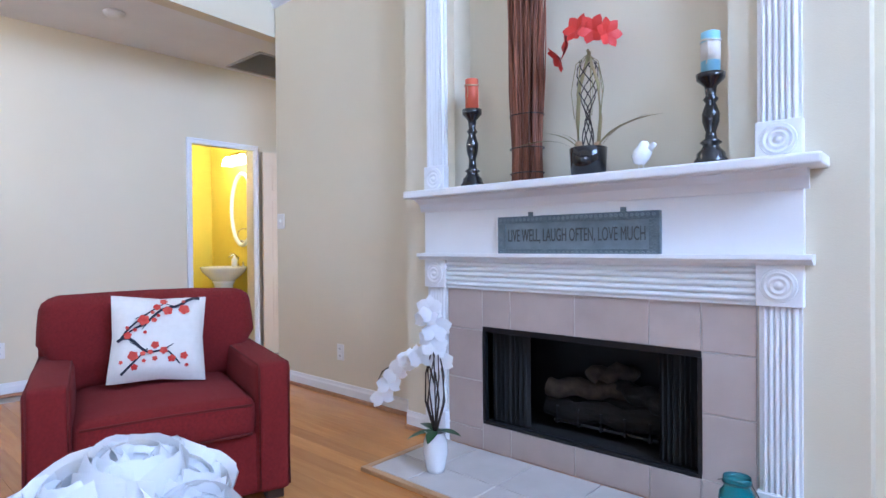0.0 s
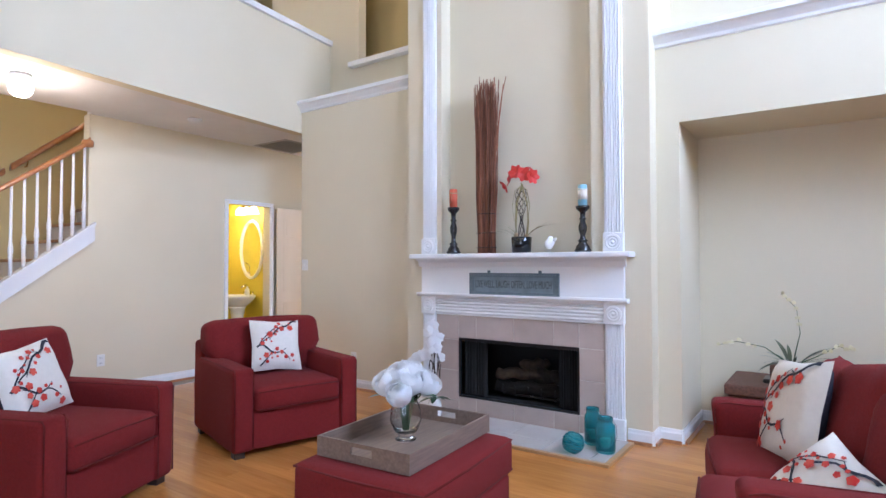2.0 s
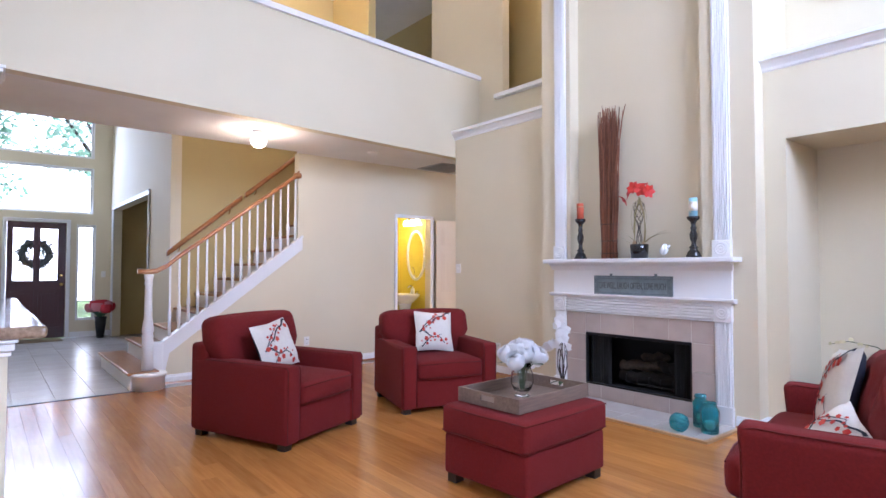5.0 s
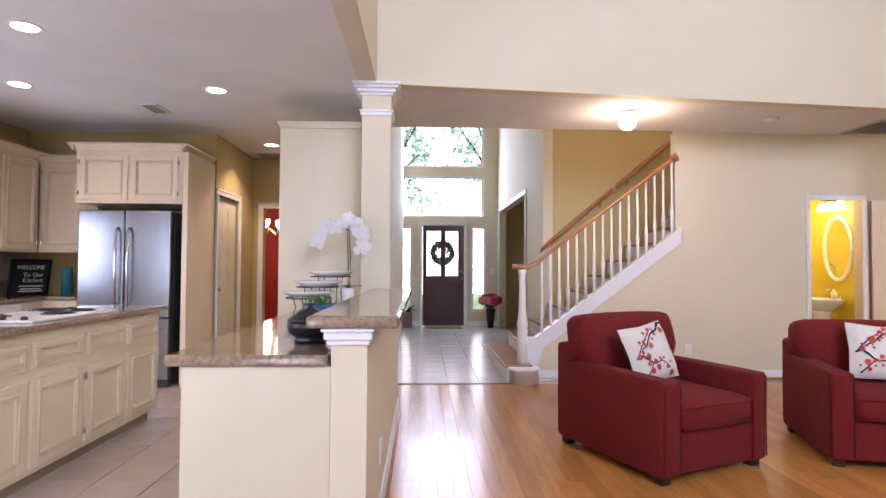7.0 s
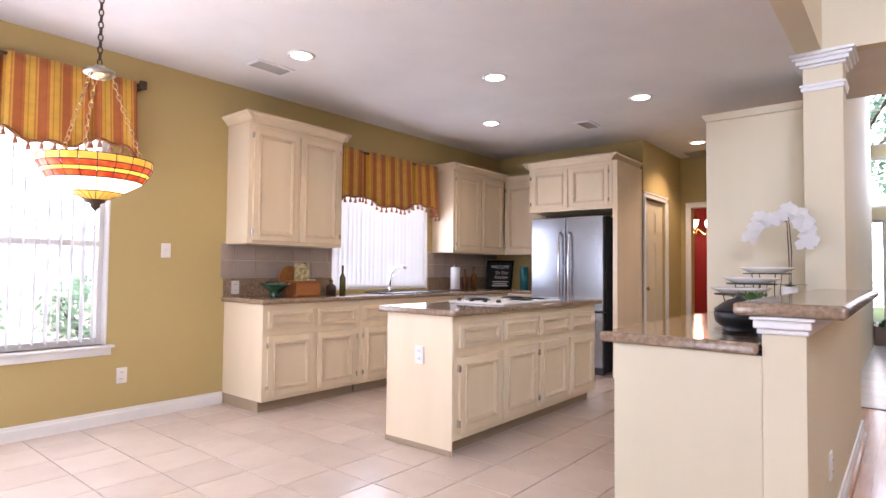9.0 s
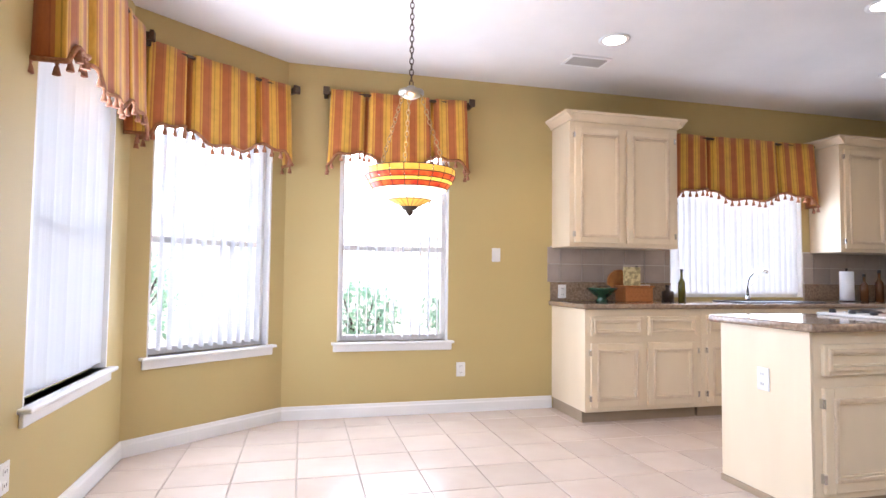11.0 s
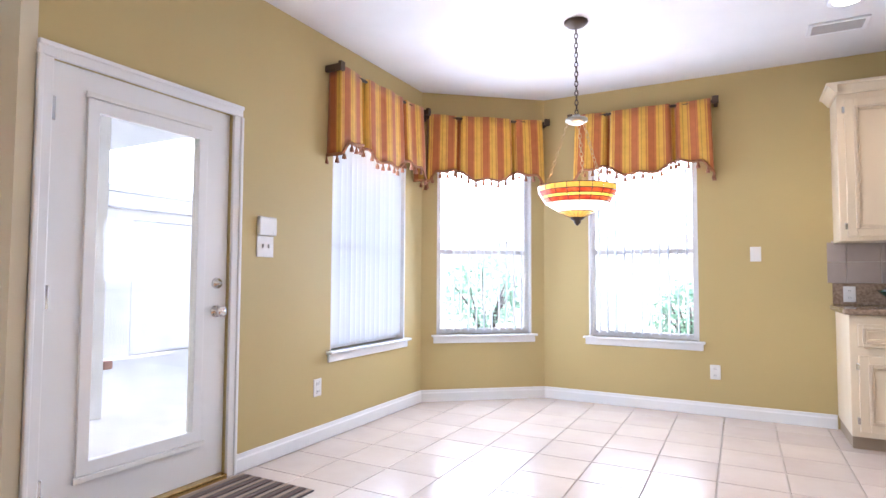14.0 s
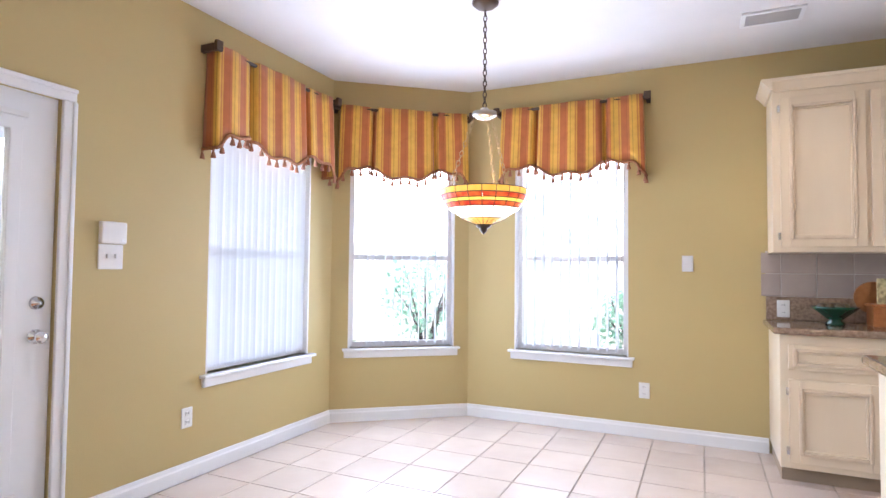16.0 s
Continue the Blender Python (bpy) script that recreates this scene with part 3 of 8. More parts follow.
# ------------------------------------------------------------------ windows
def window(name, m, w, z0, z1, label, grid=0, mid=True, sill=True, depth=0.14):
    """Local x along the wall from 0 to w, local +y outwards from the inner face at y = 0."""
    base = structure(thing(name, label, "window"), label)
    base.matrix_basis = m
    f, y0, y1 = 0.045, depth - 0.07, depth - 0.02
    part("window_frame", boxes((0, f, y0, y1, z0, z1), (w - f, w, y0, y1, z0, z1), (f, w - f, y0, y1, z0, z0 + f), (f, w - f, y0, y1, z1 - f, z1), bevel=0.004), M_WHITE, base)
    part("reveal", boxes((-0.001, 0.012, 0.0, y0, z0, z1), (w - 0.012, w + 0.001, 0.0, y0, z0, z1), (0.012, w - 0.012, 0.0, y0, z1 - 0.012, z1)), M_WHITE, base)
    if mid:
        zm = z0 + 0.735
        part("meeting_rail", boxes((f, w - f, y0 - 0.012, y1, zm - 0.02, zm + 0.02), bevel=0.004), M_WHITE, base)
    for g in range(1, grid):
        part("muntin", boxes((f, w - f, y0 + 0.01, y1 - 0.01, z0 + (z1 - z0) * g / grid - 0.009, z0 + (z1 - z0) * g / grid + 0.009)), M_WHITE, base)
    p = part("pane", boxes((f, w - f, y0 + 0.022, y0 + 0.027, z0 + f, z1 - f)), M_GLASS, base)
    p.visible_shadow = False
    if sill:
        part("window_sill", boxes((-0.045, w + 0.045, -0.05, y0, z0 - 0.02, z0), bevel=0.006), M_WHITE, base)
        part("apron", boxes((-0.03, w + 0.03, -0.018, 0.0, z0 - 0.075, z0 - 0.02), bevel=0.005), M_WHITE, base)
    return base


def blinds(name, m, w, z0, z1, n, angle, label, y=0.03):
    """Vertical blind: head rail and hanging slats turned by an angle."""
    base = thing(name, label, "blind")
    base.matrix_basis = m
    part("head_rail", boxes((0.02, w - 0.02, y - 0.02, y + 0.02, z1 - 0.04, z1), bevel=0.004), M_WHITE, base)
    sl = None
    for i in range(n):
        x = 0.05 + (w - 0.1) * (i + 0.5) / n
        if sl is None:
            bm = bmesh.new()
            k = 5
            row = []
            for j in range(k + 1):
                u = -0.042 + 0.084 * j / k
                v = 0.004 * math.cos(u / 0.042 * 1.5)
                row.append((u, v))
            box_pts = row + [(u, v - 0.0015) for u, v in reversed(row)]
            bm2 = prism(box_pts, "z", z0 + 0.02, z1 - 0.04)
            bm.free()
            sl = part("slat", bm2, M_BLIND, base)
            me = sl.data
            s = sl
        else:
            s = new("slat", me)
            s.parent = base
        s.matrix_basis = Matrix.Translation((x, y, 0)) @ Matrix.Rotation(radians(angle + 2.5 * math.sin(i * 2.3)), 4, "Z")
    return base


M_BLIND = material("vinyl_blind", (0.86, 0.87, 0.88), 0.5, scale=4)
bn = M_BLIND.node_tree
tr = bn.nodes.new("ShaderNodeBsdfTranslucent")
tr.inputs[0].default_value = (0.93, 0.95, 0.97, 1)
mxs = bn.nodes.new("ShaderNodeMixShader")
mxs.inputs[0].default_value = 0.72
bn.links.new(bn.nodes["Principled BSDF"].outputs[0], mxs.inputs[1])
bn.links.new(tr.outputs[0], mxs.inputs[2])
bn.links.new(mxs.outputs[0], bn.nodes["Material Output"].inputs[0])
W1 = Matrix.Translation((XE, -3.92, 0)) @ Matrix.Rotation(radians(-90), 4, "Z")
W2 = BAY @ Matrix.Translation((0.14, 0, 0))
W3 = Matrix.Translation((1.457, YS, 0)) @ Matrix.Rotation(radians(180), 4, "Z")
WK = Matrix.Translation((-1.50, YS, 0)) @ Matrix.Rotation(radians(180), 4, "Z")
window("window_1", W1, 0.96, 0.58, 2.2, "white double-hung window with a sill")
window("window_2", W2, 0.88, 0.58, 2.2, "white double-hung window with a sill in the slanted bay wall")
window("window_3", W3, 0.887, 0.58, 2.2, "white double-hung window with a sill")
window("window_4", WK, 1.48, 0.93, 2.2, "wide white window over the kitchen sink", sill=False, mid=False)
blinds("vertical_blind", W1, 0.96, 0.59, 2.19, 14, -14, "white vinyl vertical blind, slats nearly closed")
blinds("vertical_blind", W2, 0.88, 0.59, 2.19, 11, 84, "white vinyl vertical blind, slats turned open")
blinds("vertical_blind", W3, 0.887, 0.59, 2.19, 11, 86, "white vinyl vertical blind, slats turned open")
blinds("vertical_blind", WK, 1.48, 0.94, 2.19, 22, -12, "white vinyl vertical blind, slats nearly closed")
FR = Matrix.Translation((-9.71, 0, 0)) @ Matrix.Rotation(radians(90), 4, "Z")      # local x is world y, local +y is outwards
window("window_5", FR @ Matrix.Translation((-1.91, 0, 0)), 1.79, 2.27, 3.13, "white transom window with thin bars over the front door", grid=2, mid=False, sill=False)
window("window_6", FR @ Matrix.Translation((-1.91, 0, 0)), 1.79, 3.31, 4.25, "white upper transom window with thin bars", grid=3, mid=False, sill=False)
window("window_7", FR @ Matrix.Translation((-1.89, 0, 0)), 0.27, 0.30, 2.07, "narrow white sidelight with bars", grid=5, mid=False, sill=False)
window("window_8", FR @ Matrix.Translation((-0.38, 0, 0)), 0.31, 0.30, 2.07, "narrow white sidelight with bars", grid=5, mid=False, sill=False)
E2 = Matrix.Translation((4.5, 2.4, 0)) @ Matrix.Rotation(radians(-90), 4, "Z")
for k in range(3):
    window("window_east", E2 @ Matrix.Translation((1.2 * k, 0, 0)), 1.2, 3.1, 5.1, "tall white living room window", grid=2, mid=False, sill=False)


# ------------------------------------------------------------------ valances
def stripes_material():
    m = material("striped_valance_fabric", (0.45, 0.13, 0.035), 0.7, scale=3, sheen=0.2, bump=0.1, bump_scale=300)
    nt = m.node_tree
    b = nt.nodes["Principled BSDF"]
    co = nt.nodes.new("ShaderNodeTexCoord")
    sep = nt.nodes.new("ShaderNodeSeparateXYZ")
    nt.links.new(co.outputs["UV"], sep.inputs[0])
    mul = nt.nodes.new("ShaderNodeMath")
    mul.operation = "MULTIPLY"
    mul.inputs[1].default_value = 7.4
    nt.links.new(sep.outputs[0], mul.inputs[0])
    fr = nt.nodes.new("ShaderNodeMath")
    fr.operation = "FRACT"
    nt.links.new(mul.outputs[0], fr.inputs[0])
    cr = nt.nodes.new("ShaderNodeValToRGB")
    cr.color_ramp.interpolation = "CONSTANT"
    els = cr.color_ramp.elements
    cols = [(0.0, (0.43, 0.125, 0.03)), (0.30, (0.36, 0.10, 0.025)), (0.34, (0.47, 0.15, 0.035)), (0.46, (0.66, 0.37, 0.05)), (0.60, (0.42, 0.24, 0.03)), (0.64, (0.68, 0.39, 0.055)), (0.86, (0.50, 0.20, 0.04)), (0.93, (0.64, 0.34, 0.05))]
    els[0].position, els[0].color = cols[0][0], (*cols[0][1], 1)
    els[1].position, els[1].color = cols[1][0], (*cols[1][1], 1)
    for p, c in cols[2:]:
        e = els.new(p)
        e.color = (*c, 1)
    nt.links.new(fr.outputs[0], cr.inputs[0])
    hs = nt.nodes.new("ShaderNodeMix")
    hs.data_type, hs.blend_type = "RGBA", "MULTIPLY"
    hs.inputs[0].default_value = 1.0
    nz = nt.nodes.new("ShaderNodeTexNoise")
    nz.inputs["Scale"].default_value = 14
    mr = nt.nodes.new("ShaderNodeMapRange")
    mr.inputs[3].default_value, mr.inputs[4].default_value = 0.8, 1.15
    nt.links.new(nz.outputs[0], mr.inputs[0])
    nt.links.new(cr.outputs[0], hs.inputs[6])
    nt.links.new(mr.outputs[0], hs.inputs[7])
    nt.links.new(hs.outputs[2], b.inputs["Base Color"])
    return m


M_STRIPE = stripes_material()
M_TRIM = material("rust_braid", (0.26, 0.075, 0.03), 0.8, color2=(0.40, 0.20, 0.08), scale=60, bump=0.5, bump_scale=300)
M_TASSEL = material("tan_tassel", (0.36, 0.17, 0.08), 0.8, color2=(0.26, 0.09, 0.05), scale=80)
M_BRONZE = material("dark_bronze", (0.10, 0.07, 0.05), 0.45, 0.7, scale=20)


def valance(m, w, ztop, drop, dep, label, brackets=True):
    """Local x along the wall, local -y into the room. Two deep pleats, returns at both ends, a scalloped hem with braid and tassels."""
    base = thing("valance", label, "valance", "striped valances")
    base.matrix_basis = m
    n = 110
    path = []
    k = 6
    for i in range(k):
        path.append((0.0, -dep * i / k, 0.0))
    for i in range(n + 1):
        u = i / n
        y = -dep - 0.012 * math.sin(u * 9.0) * math.sin(u * 21)
        for c in (0.26, 0.74):
            y += 0.075 * math.exp(-((u - c) / 0.017) ** 2)
        path.append((w * u, y, u))
    for i in range(1, k + 1):
        path.append((w, -dep + dep * i / k, 1.0))

    def hem(u):
        s = 0.10 * (0.5 - 0.5 * math.cos(2 * math.pi * min(max((u - 0.06) / 0.88, 0), 1) * 2))
        e = 0.13 * (math.exp(-(u / 0.05) ** 2) + math.exp(-((1 - u) / 0.05) ** 2))
        mid = 0.09 * math.exp(-((u - 0.5) / 0.2) ** 2)
        return drop - 0.13 + e + mid - 0.02 * math.cos(u * 8 * math.pi)
    bm = bmesh.new()
    uvl = bm.loops.layers.uv.new("UVMap")
    rows = 6
    grid, run, acc = [], [], 0.0
    for i, p in enumerate(path):
        if i:
            q = path[i - 1]
            acc += math.hypot(p[0] - q[0], p[1] - q[1])
        run.append(acc)
        col = []
        for j in range(rows + 1):
            v = j / rows
            flare = 1 + 0.03 * v
            x = w / 2 + (p[0] - w / 2) * flare
            col.append(bm.verts.new((x, p[1] - 0.02 * v if p[1] < -0.01 else p[1], ztop - hem(p[2]) * v)))
        grid.append(col)
    for i in range(len(path) - 1):
        for j in range(rows):
            f = bm.faces.new((grid[i][j], grid[i + 1][j], grid[i + 1][j + 1], grid[i][j + 1]))
            for lp, (a, b) in zip(f.loops, ((i, j), (i + 1, j), (i + 1, j + 1), (i, j + 1))):
                lp[uvl].uv = (run[a], b / rows)
    cloth = part("cloth", bm, M_STRIPE, base, "rust and gold striped cloth", smooth=True)
    sol = cloth.modifiers.new("thick", "SOLIDIFY")
    sol.thickness = 0.004
    # braid along the hem and the tassels under it
    pts = []
    for p in path:
        x = w / 2 + (p[0] - w / 2) * 1.03
        pts.append((x, p[1] - (0.024 if p[1] < -0.01 else 0), ztop - hem(p[2])))
    bm = bmesh.new()
    tube(bm, pts, 0.011, 6)
    part("braid", bm, M_TRIM, base, "rust braid", smooth=True)
    tas = lathe([(0.0, 0.0), (0.006, -0.004), (0.009, -0.014), (0.005, -0.02), (0.010, -0.03), (0.016, -0.058), (0.012, -0.06), (0, -0.058)], 8)
    first = part("tassel", tas, M_TASSEL, base, "tan tassel", smooth=True)
    me = first.data
    spots, last = [], -1
    for i, r in enumerate(run):
        if r - last > 0.062:
            spots.append(pts[i])
            last = r
    first.location = spots[0]
    for s in spots[1:]:
        o = new("tassel", me)
        o.parent = base
        o.location = s
    bmr = bmesh.new()
    tube(bmr, [(-0.03, -dep + 0.02, ztop - 0.02), (w + 0.03, -dep + 0.02, ztop - 0.02)], 0.012, 8)
    part("rod", bmr, M_BRONZE, base)
    if brackets:
        for x in (-0.035, w + 0.035):
            part("bracket", boxes((x - 0.014, x + 0.014, -dep - 0.02, 0, ztop - 0.05, ztop - 0.005), (x - 0.024, x + 0.024, -dep - 0.045, -dep - 0.02, ztop - 0.055, ztop + 0.005), bevel=0.004), M_BRONZE, base, "dark bronze bracket")
    return base


VL = "rust and gold striped pleated valance with tan tassel fringe"
valance(Matrix.Translation((XE, -3.87, 0)) @ Matrix.Rotation(radians(-90), 4, "Z"), 1.13, 2.54, 0.64, 0.10, VL)
valance(BAY @ Matrix.Translation((0.05, 0, 0)), 1.04, 2.52, 0.62, 0.10, VL)
valance(Matrix.Translation((1.545, YS, 0)) @ Matrix.Rotation(radians(180), 4, "Z"), 1.09, 2.53, 0.61, 0.10, VL)
valance(Matrix.Translation((-1.46, YS, 0)) @ Matrix.Rotation(radians(180), 4, "Z"), 1.55, 2.40, 0.62, 0.12, "rust and gold striped valance with tassels over the sink window", brackets=False)

# ------------------------------------------------------------------ fireplace
FY = 2.97      # face of the chimney breast
fireplace = thing("fireplace", "white fluted mantelpiece with beige tile surround and black firebox", "fireplace")


def fluted(x0, x1, z0, z1, y, n):
    """A pilaster with rounded upright reeds."""
    pts = [(x0, y), (x0, y - 0.022)]
    w = (x1 - x0 - 0.02) / n
    for i in range(n):
        a = x0 + 0.01 + i * w
        for k in range(6):
            t = k / 5
            pts.append((a + w * t, y - 0.018 - 0.014 * math.sin(math.pi * t)))
    pts += [(x1, y - 0.022), (x1, y)]
    return prism(pts, "z", z0, z1)


def rosette(x0, x1, z0, z1, y, parent):
    part("corner_block", boxes((x0, x1, y - 0.042, y, z0, z1), bevel=0.004), M_WHITE, parent)
    cx, cz, r = (x0 + x1) / 2, (z0 + z1) / 2, (x1 - x0) * 0.40
    prof = [(0, 0.012), (r * 0.15, 0.012), (r * 0.22, 0.002), (r * 0.34, 0.002), (r * 0.42, 0.010), (r * 0.5, 0.010), (r * 0.56, 0.002), (r * 0.66, 0.002), (r * 0.74, 0.010), (r * 0.82, 0.010), (r * 0.88, 0.002), (r * 0.94, 0.006), (r, 0.0)]
    bm = move(lathe(prof, 28), Matrix.Translation((cx, y - 0.042, cz)) @ Matrix.Rotation(radians(90), 4, "X"))
    part("rosette", bm, M_WHITE, parent, smooth=True)


for x0, x1 in ((-1.240, -1.090), (0.418, 0.568)):
    part("pilaster", fluted(x0 + 0.008, x1 - 0.008, 0.16, 0.835, FY, 6), M_WHITE, fireplace)
    part("plinth", boxes((x0, x1, FY - 0.045, FY, 0.0, 0.16), bevel=0.004), M_WHITE, fireplace)
    rosette(x0, x1, 0.835, 0.985, FY, fireplace)
    part("upper_pilaster", fluted(x0 + 0.006, x1 - 0.006, 1.50, 5.3, FY, 6), M_WHITE, fireplace)
    rosette(x0, x1, 1.36, 1.50, FY, fireplace)
# frieze with horizontal reeds between the blocks
fr_pts = [(FY, 0.835), (FY - 0.024, 0.835)]
for i in range(5):
    for k in range(6):
        t = k / 5
        fr_pts.append((FY - 0.018 - 0.016 * math.sin(math.pi * t), 0.845 + 0.026 * (i + t)))
fr_pts += [(FY - 0.024, 0.985), (FY, 0.985)]
part("frieze", prism(fr_pts, "x", -1.095, 0.418), M_WHITE, fireplace)
part("lower_moulding", prism([(FY, 0.985), (FY - 0.05, 0.985), (FY - 0.055, 0.995), (FY - 0.075, 1.005), (FY - 0.075, 1.022), (FY, 1.022)], "x", -1.270, 0.598), M_WHITE, fireplace)
part("mantel_panel", boxes((-1.240, 0.568, FY - 0.035, FY, 1.022, 1.32)), M_WHITE, fireplace)
part("bed_moulding", prism([(FY - 0.035, 1.25), (FY - 0.045, 1.25), (FY - 0.06, 1.29), (FY - 0.10, 1.315), (FY - 0.10, 1.32), (FY - 0.035, 1.32)], "x", -1.260, 0.588), M_WHITE, fireplace)
part("mantel_shelf", boxes((-1.285, 0.64, FY - 0.165, FY + 0.139, 1.32, 1.36), bevel=0.008), M_WHITE, fireplace)

# tile surround: upright tiles left and right, a row above and below the opening
tile_spans = []
for z0, z1 in ((0.0, 0.105), (0.105, 0.358), (0.358, 0.622), (0.622, 0.835)):
    tile_spans.append((-1.095, -0.86, z0, z1))
for z0, z1 in ((0.0, 0.14), (0.14, 0.40), (0.40, 0.64), (0.64, 0.835)):
    tile_spans.append((0.22, 0.418, z0, z1))
for x0, x1 in ((-0.86, -0.685), (-0.685, -0.33), (-0.33, 0.015), (0.015, 0.22)):
    tile_spans.append((x0, x1, 0.64, 0.835))
    tile_spans.append((x0, x1, 0.0, 0.14))
part("grout", boxes((-1.095, -0.86, FY - 0.006, FY, 0, 0.835), (0.22, 0.418, FY - 0.006, FY, 0, 0.835), (-0.86, 0.22, FY - 0.006, FY, 0.64, 0.835), (-0.86, 0.22, FY - 0.006, FY, 0, 0.14)), M_GROUTW, fireplace)
for x0, x1, z0, z1 in tile_spans:
    part("tile", boxes((x0 + 0.003, x1 - 0.003, FY - 0.012, FY - 0.006, z0 + 0.003, z1 - 0.003), bevel=0.002, seg=1), M_FPTILE, fireplace)
# hearth, framed by an oak strip
HY = 2.40
part("hearth_bed", boxes((-1.10, 0.60, HY, FY - 0.05, 0.0, 0.012)), M_GROUTW, fireplace)
hx = [-1.10, -0.86, -0.52, -0.18, 0.16, 0.50, 0.60]
hy = [HY, HY + 0.21, FY - 0.05]
for a, b in zip(hx, hx[1:]):
    for c, d in zip(hy, hy[1:]):
        part("hearth_tile", boxes((a + 0.003, b - 0.003, c + 0.003, d - 0.003, 0.012, 0.020), bevel=0.002, seg=1), M_HEARTH, fireplace)
part("hearth_trim", boxes((-1.135, 0.635, HY - 0.035, HY, 0, 0.021), (-1.135, -1.10, HY, FY - 0.05, 0, 0.021), (0.60, 0.635, HY, FY - 0.05, 0, 0.021), bevel=0.004), M_OAKL, fireplace, "oak border strip")
# firebox: black shell, screen curtains, grate and logs
for fb in ((-0.90, 0.26, 3.12, 3.5, 0.06, 0.10), (-0.95, -0.90, 3.12, 3.5, 0.06, 0.70), (0.26, 0.31, 3.12, 3.5, 0.06, 0.70), (-0.90, 0.26, 3.45, 3.5, 0.10, 0.70), (-0.90, 0.26, 3.12, 3.45, 0.66, 0.70), (-0.86, 0.22, 2.975, 3.12, 0.08, 0.145), (-0.875, -0.86, 2.975, 3.12, 0.14, 0.64), (0.22, 0.235, 2.975, 3.12, 0.14, 0.64), (-0.86, 0.22, 2.975, 3.12, 0.638, 0.66)):
    part("firebox_panel", boxes(fb), M_SOOT, fireplace, "soot-black firebox panel")
part("metal_frame", boxes((-0.86, 0.22, FY - 0.010, FY + 0.02, 0.615, 0.642), (-0.86, 0.22, FY - 0.010, FY + 0.02, 0.138, 0.155), (-0.862, -0.845, FY - 0.010, FY + 0.02, 0.155, 0.615), (0.205, 0.222, FY - 0.010, FY + 0.02, 0.155, 0.615), bevel=0.002), M_BLACK, fireplace)
for x0, x1 in ((-0.84, -0.62), (0.03, 0.20)):
    pts = [(x0 + (x1 - x0) * i / 24, FY + 0.055 + 0.014 * math.sin(i * 1.9)) for i in range(25)]
    pts += [(a, b + 0.004) for a, b in reversed(pts)]
    part("screen_curtain", prism(pts, "z", 0.15, 0.63), M_SOOT, fireplace, "black mesh curtain")
random.seed(5)
for k, (x, y, z, r, L, yaw, mat) in enumerate(((-0.32, 3.24, 0.22, 0.055, 0.62, 4, "a"), (-0.28, 3.33, 0.24, 0.06, 0.58, -6, "a"), (-0.42, 3.27, 0.33, 0.05, 0.40, 24, "b"), (-0.16, 3.27, 0.34, 0.048, 0.38, -28, "a"), (-0.30, 3.29, 0.42, 0.04, 0.24, 50, "b"))):
    bm = bmesh.new()
    tube(bm, [(-L / 2 + L * i / 8, 0.012 * math.sin(i * 2.1 + k), 0.012 * math.cos(i * 1.7 + k)) for i in range(9)], r, 10)
    for v in bm.verts:
        v.co += Vector((0, 1, 1)) * 0.008 * noise.noise(v.co * 30)
    move(bm, Matrix.Translation((x, y, z)) @ Matrix.Rotation(radians(yaw), 4, "Z"))
    part("log", bm, M_LOG if mat == "a" else M_LOGL, fireplace, "grey-brown ceramic log", smooth=True)
bm = bmesh.new()
for x in (-0.55, -0.43, -0.31, -0.19, -0.07):
    tube(bm, [(x, 3.18, 0.24), (x, 3.17, 0.16), (x, 3.40, 0.16)], 0.008, 6)
tube(bm, [(-0.58, 3.2, 0.16), (-0.04, 3.2, 0.16)], 0.008, 6)
part("grate", bm, M_BLACK, fireplace)

# ------------------------------------------------------------------ upholstery


def soft_box(x0, x1, y0, y1, z0, z1, r=0.04, puff=0.4):
    """A padded block with rounded edges and slightly swollen faces."""
    bm = boxes((x0, x1, y0, y1, z0, z1), bevel=r, seg=3)
    bmesh.ops.subdivide_edges(bm, edges=[e for e in bm.edges if e.calc_length() > 0.15], cuts=3, use_grid_fill=True)
    c = Vector(((x0 + x1) / 2, (y0 + y1) / 2, (z0 + z1) / 2))
    h = Vector(((x1 - x0) / 2, (y1 - y0) / 2, (z1 - z0) / 2))
    for v in bm.verts:
        d = v.co - c
        u = Vector((d.x / h.x, d.y / h.y, d.z / h.z))
        for a in range(3):
            b, e = (a + 1) % 3, (a + 2) % 3
            if abs(u[a]) > 0.97:
                v.co[a] += math.copysign(0.02 * puff * (1 - u[b] ** 2) * (1 - u[e] ** 2), u[a])
        n = noise.noise(v.co * 5)
        v.co += Vector((n, noise.noise(v.co * 5 + Vector((7, 0, 0))), noise.noise(v.co * 5 + Vector((0, 9, 0))))) * 0.005
    return bm


def welt(pts, parent, r=0.005):
    bm = bmesh.new()
    tube(bm, pts, r, 6)
    return part("piping", bm, M_REDD, parent, "dark red piping", smooth=True)


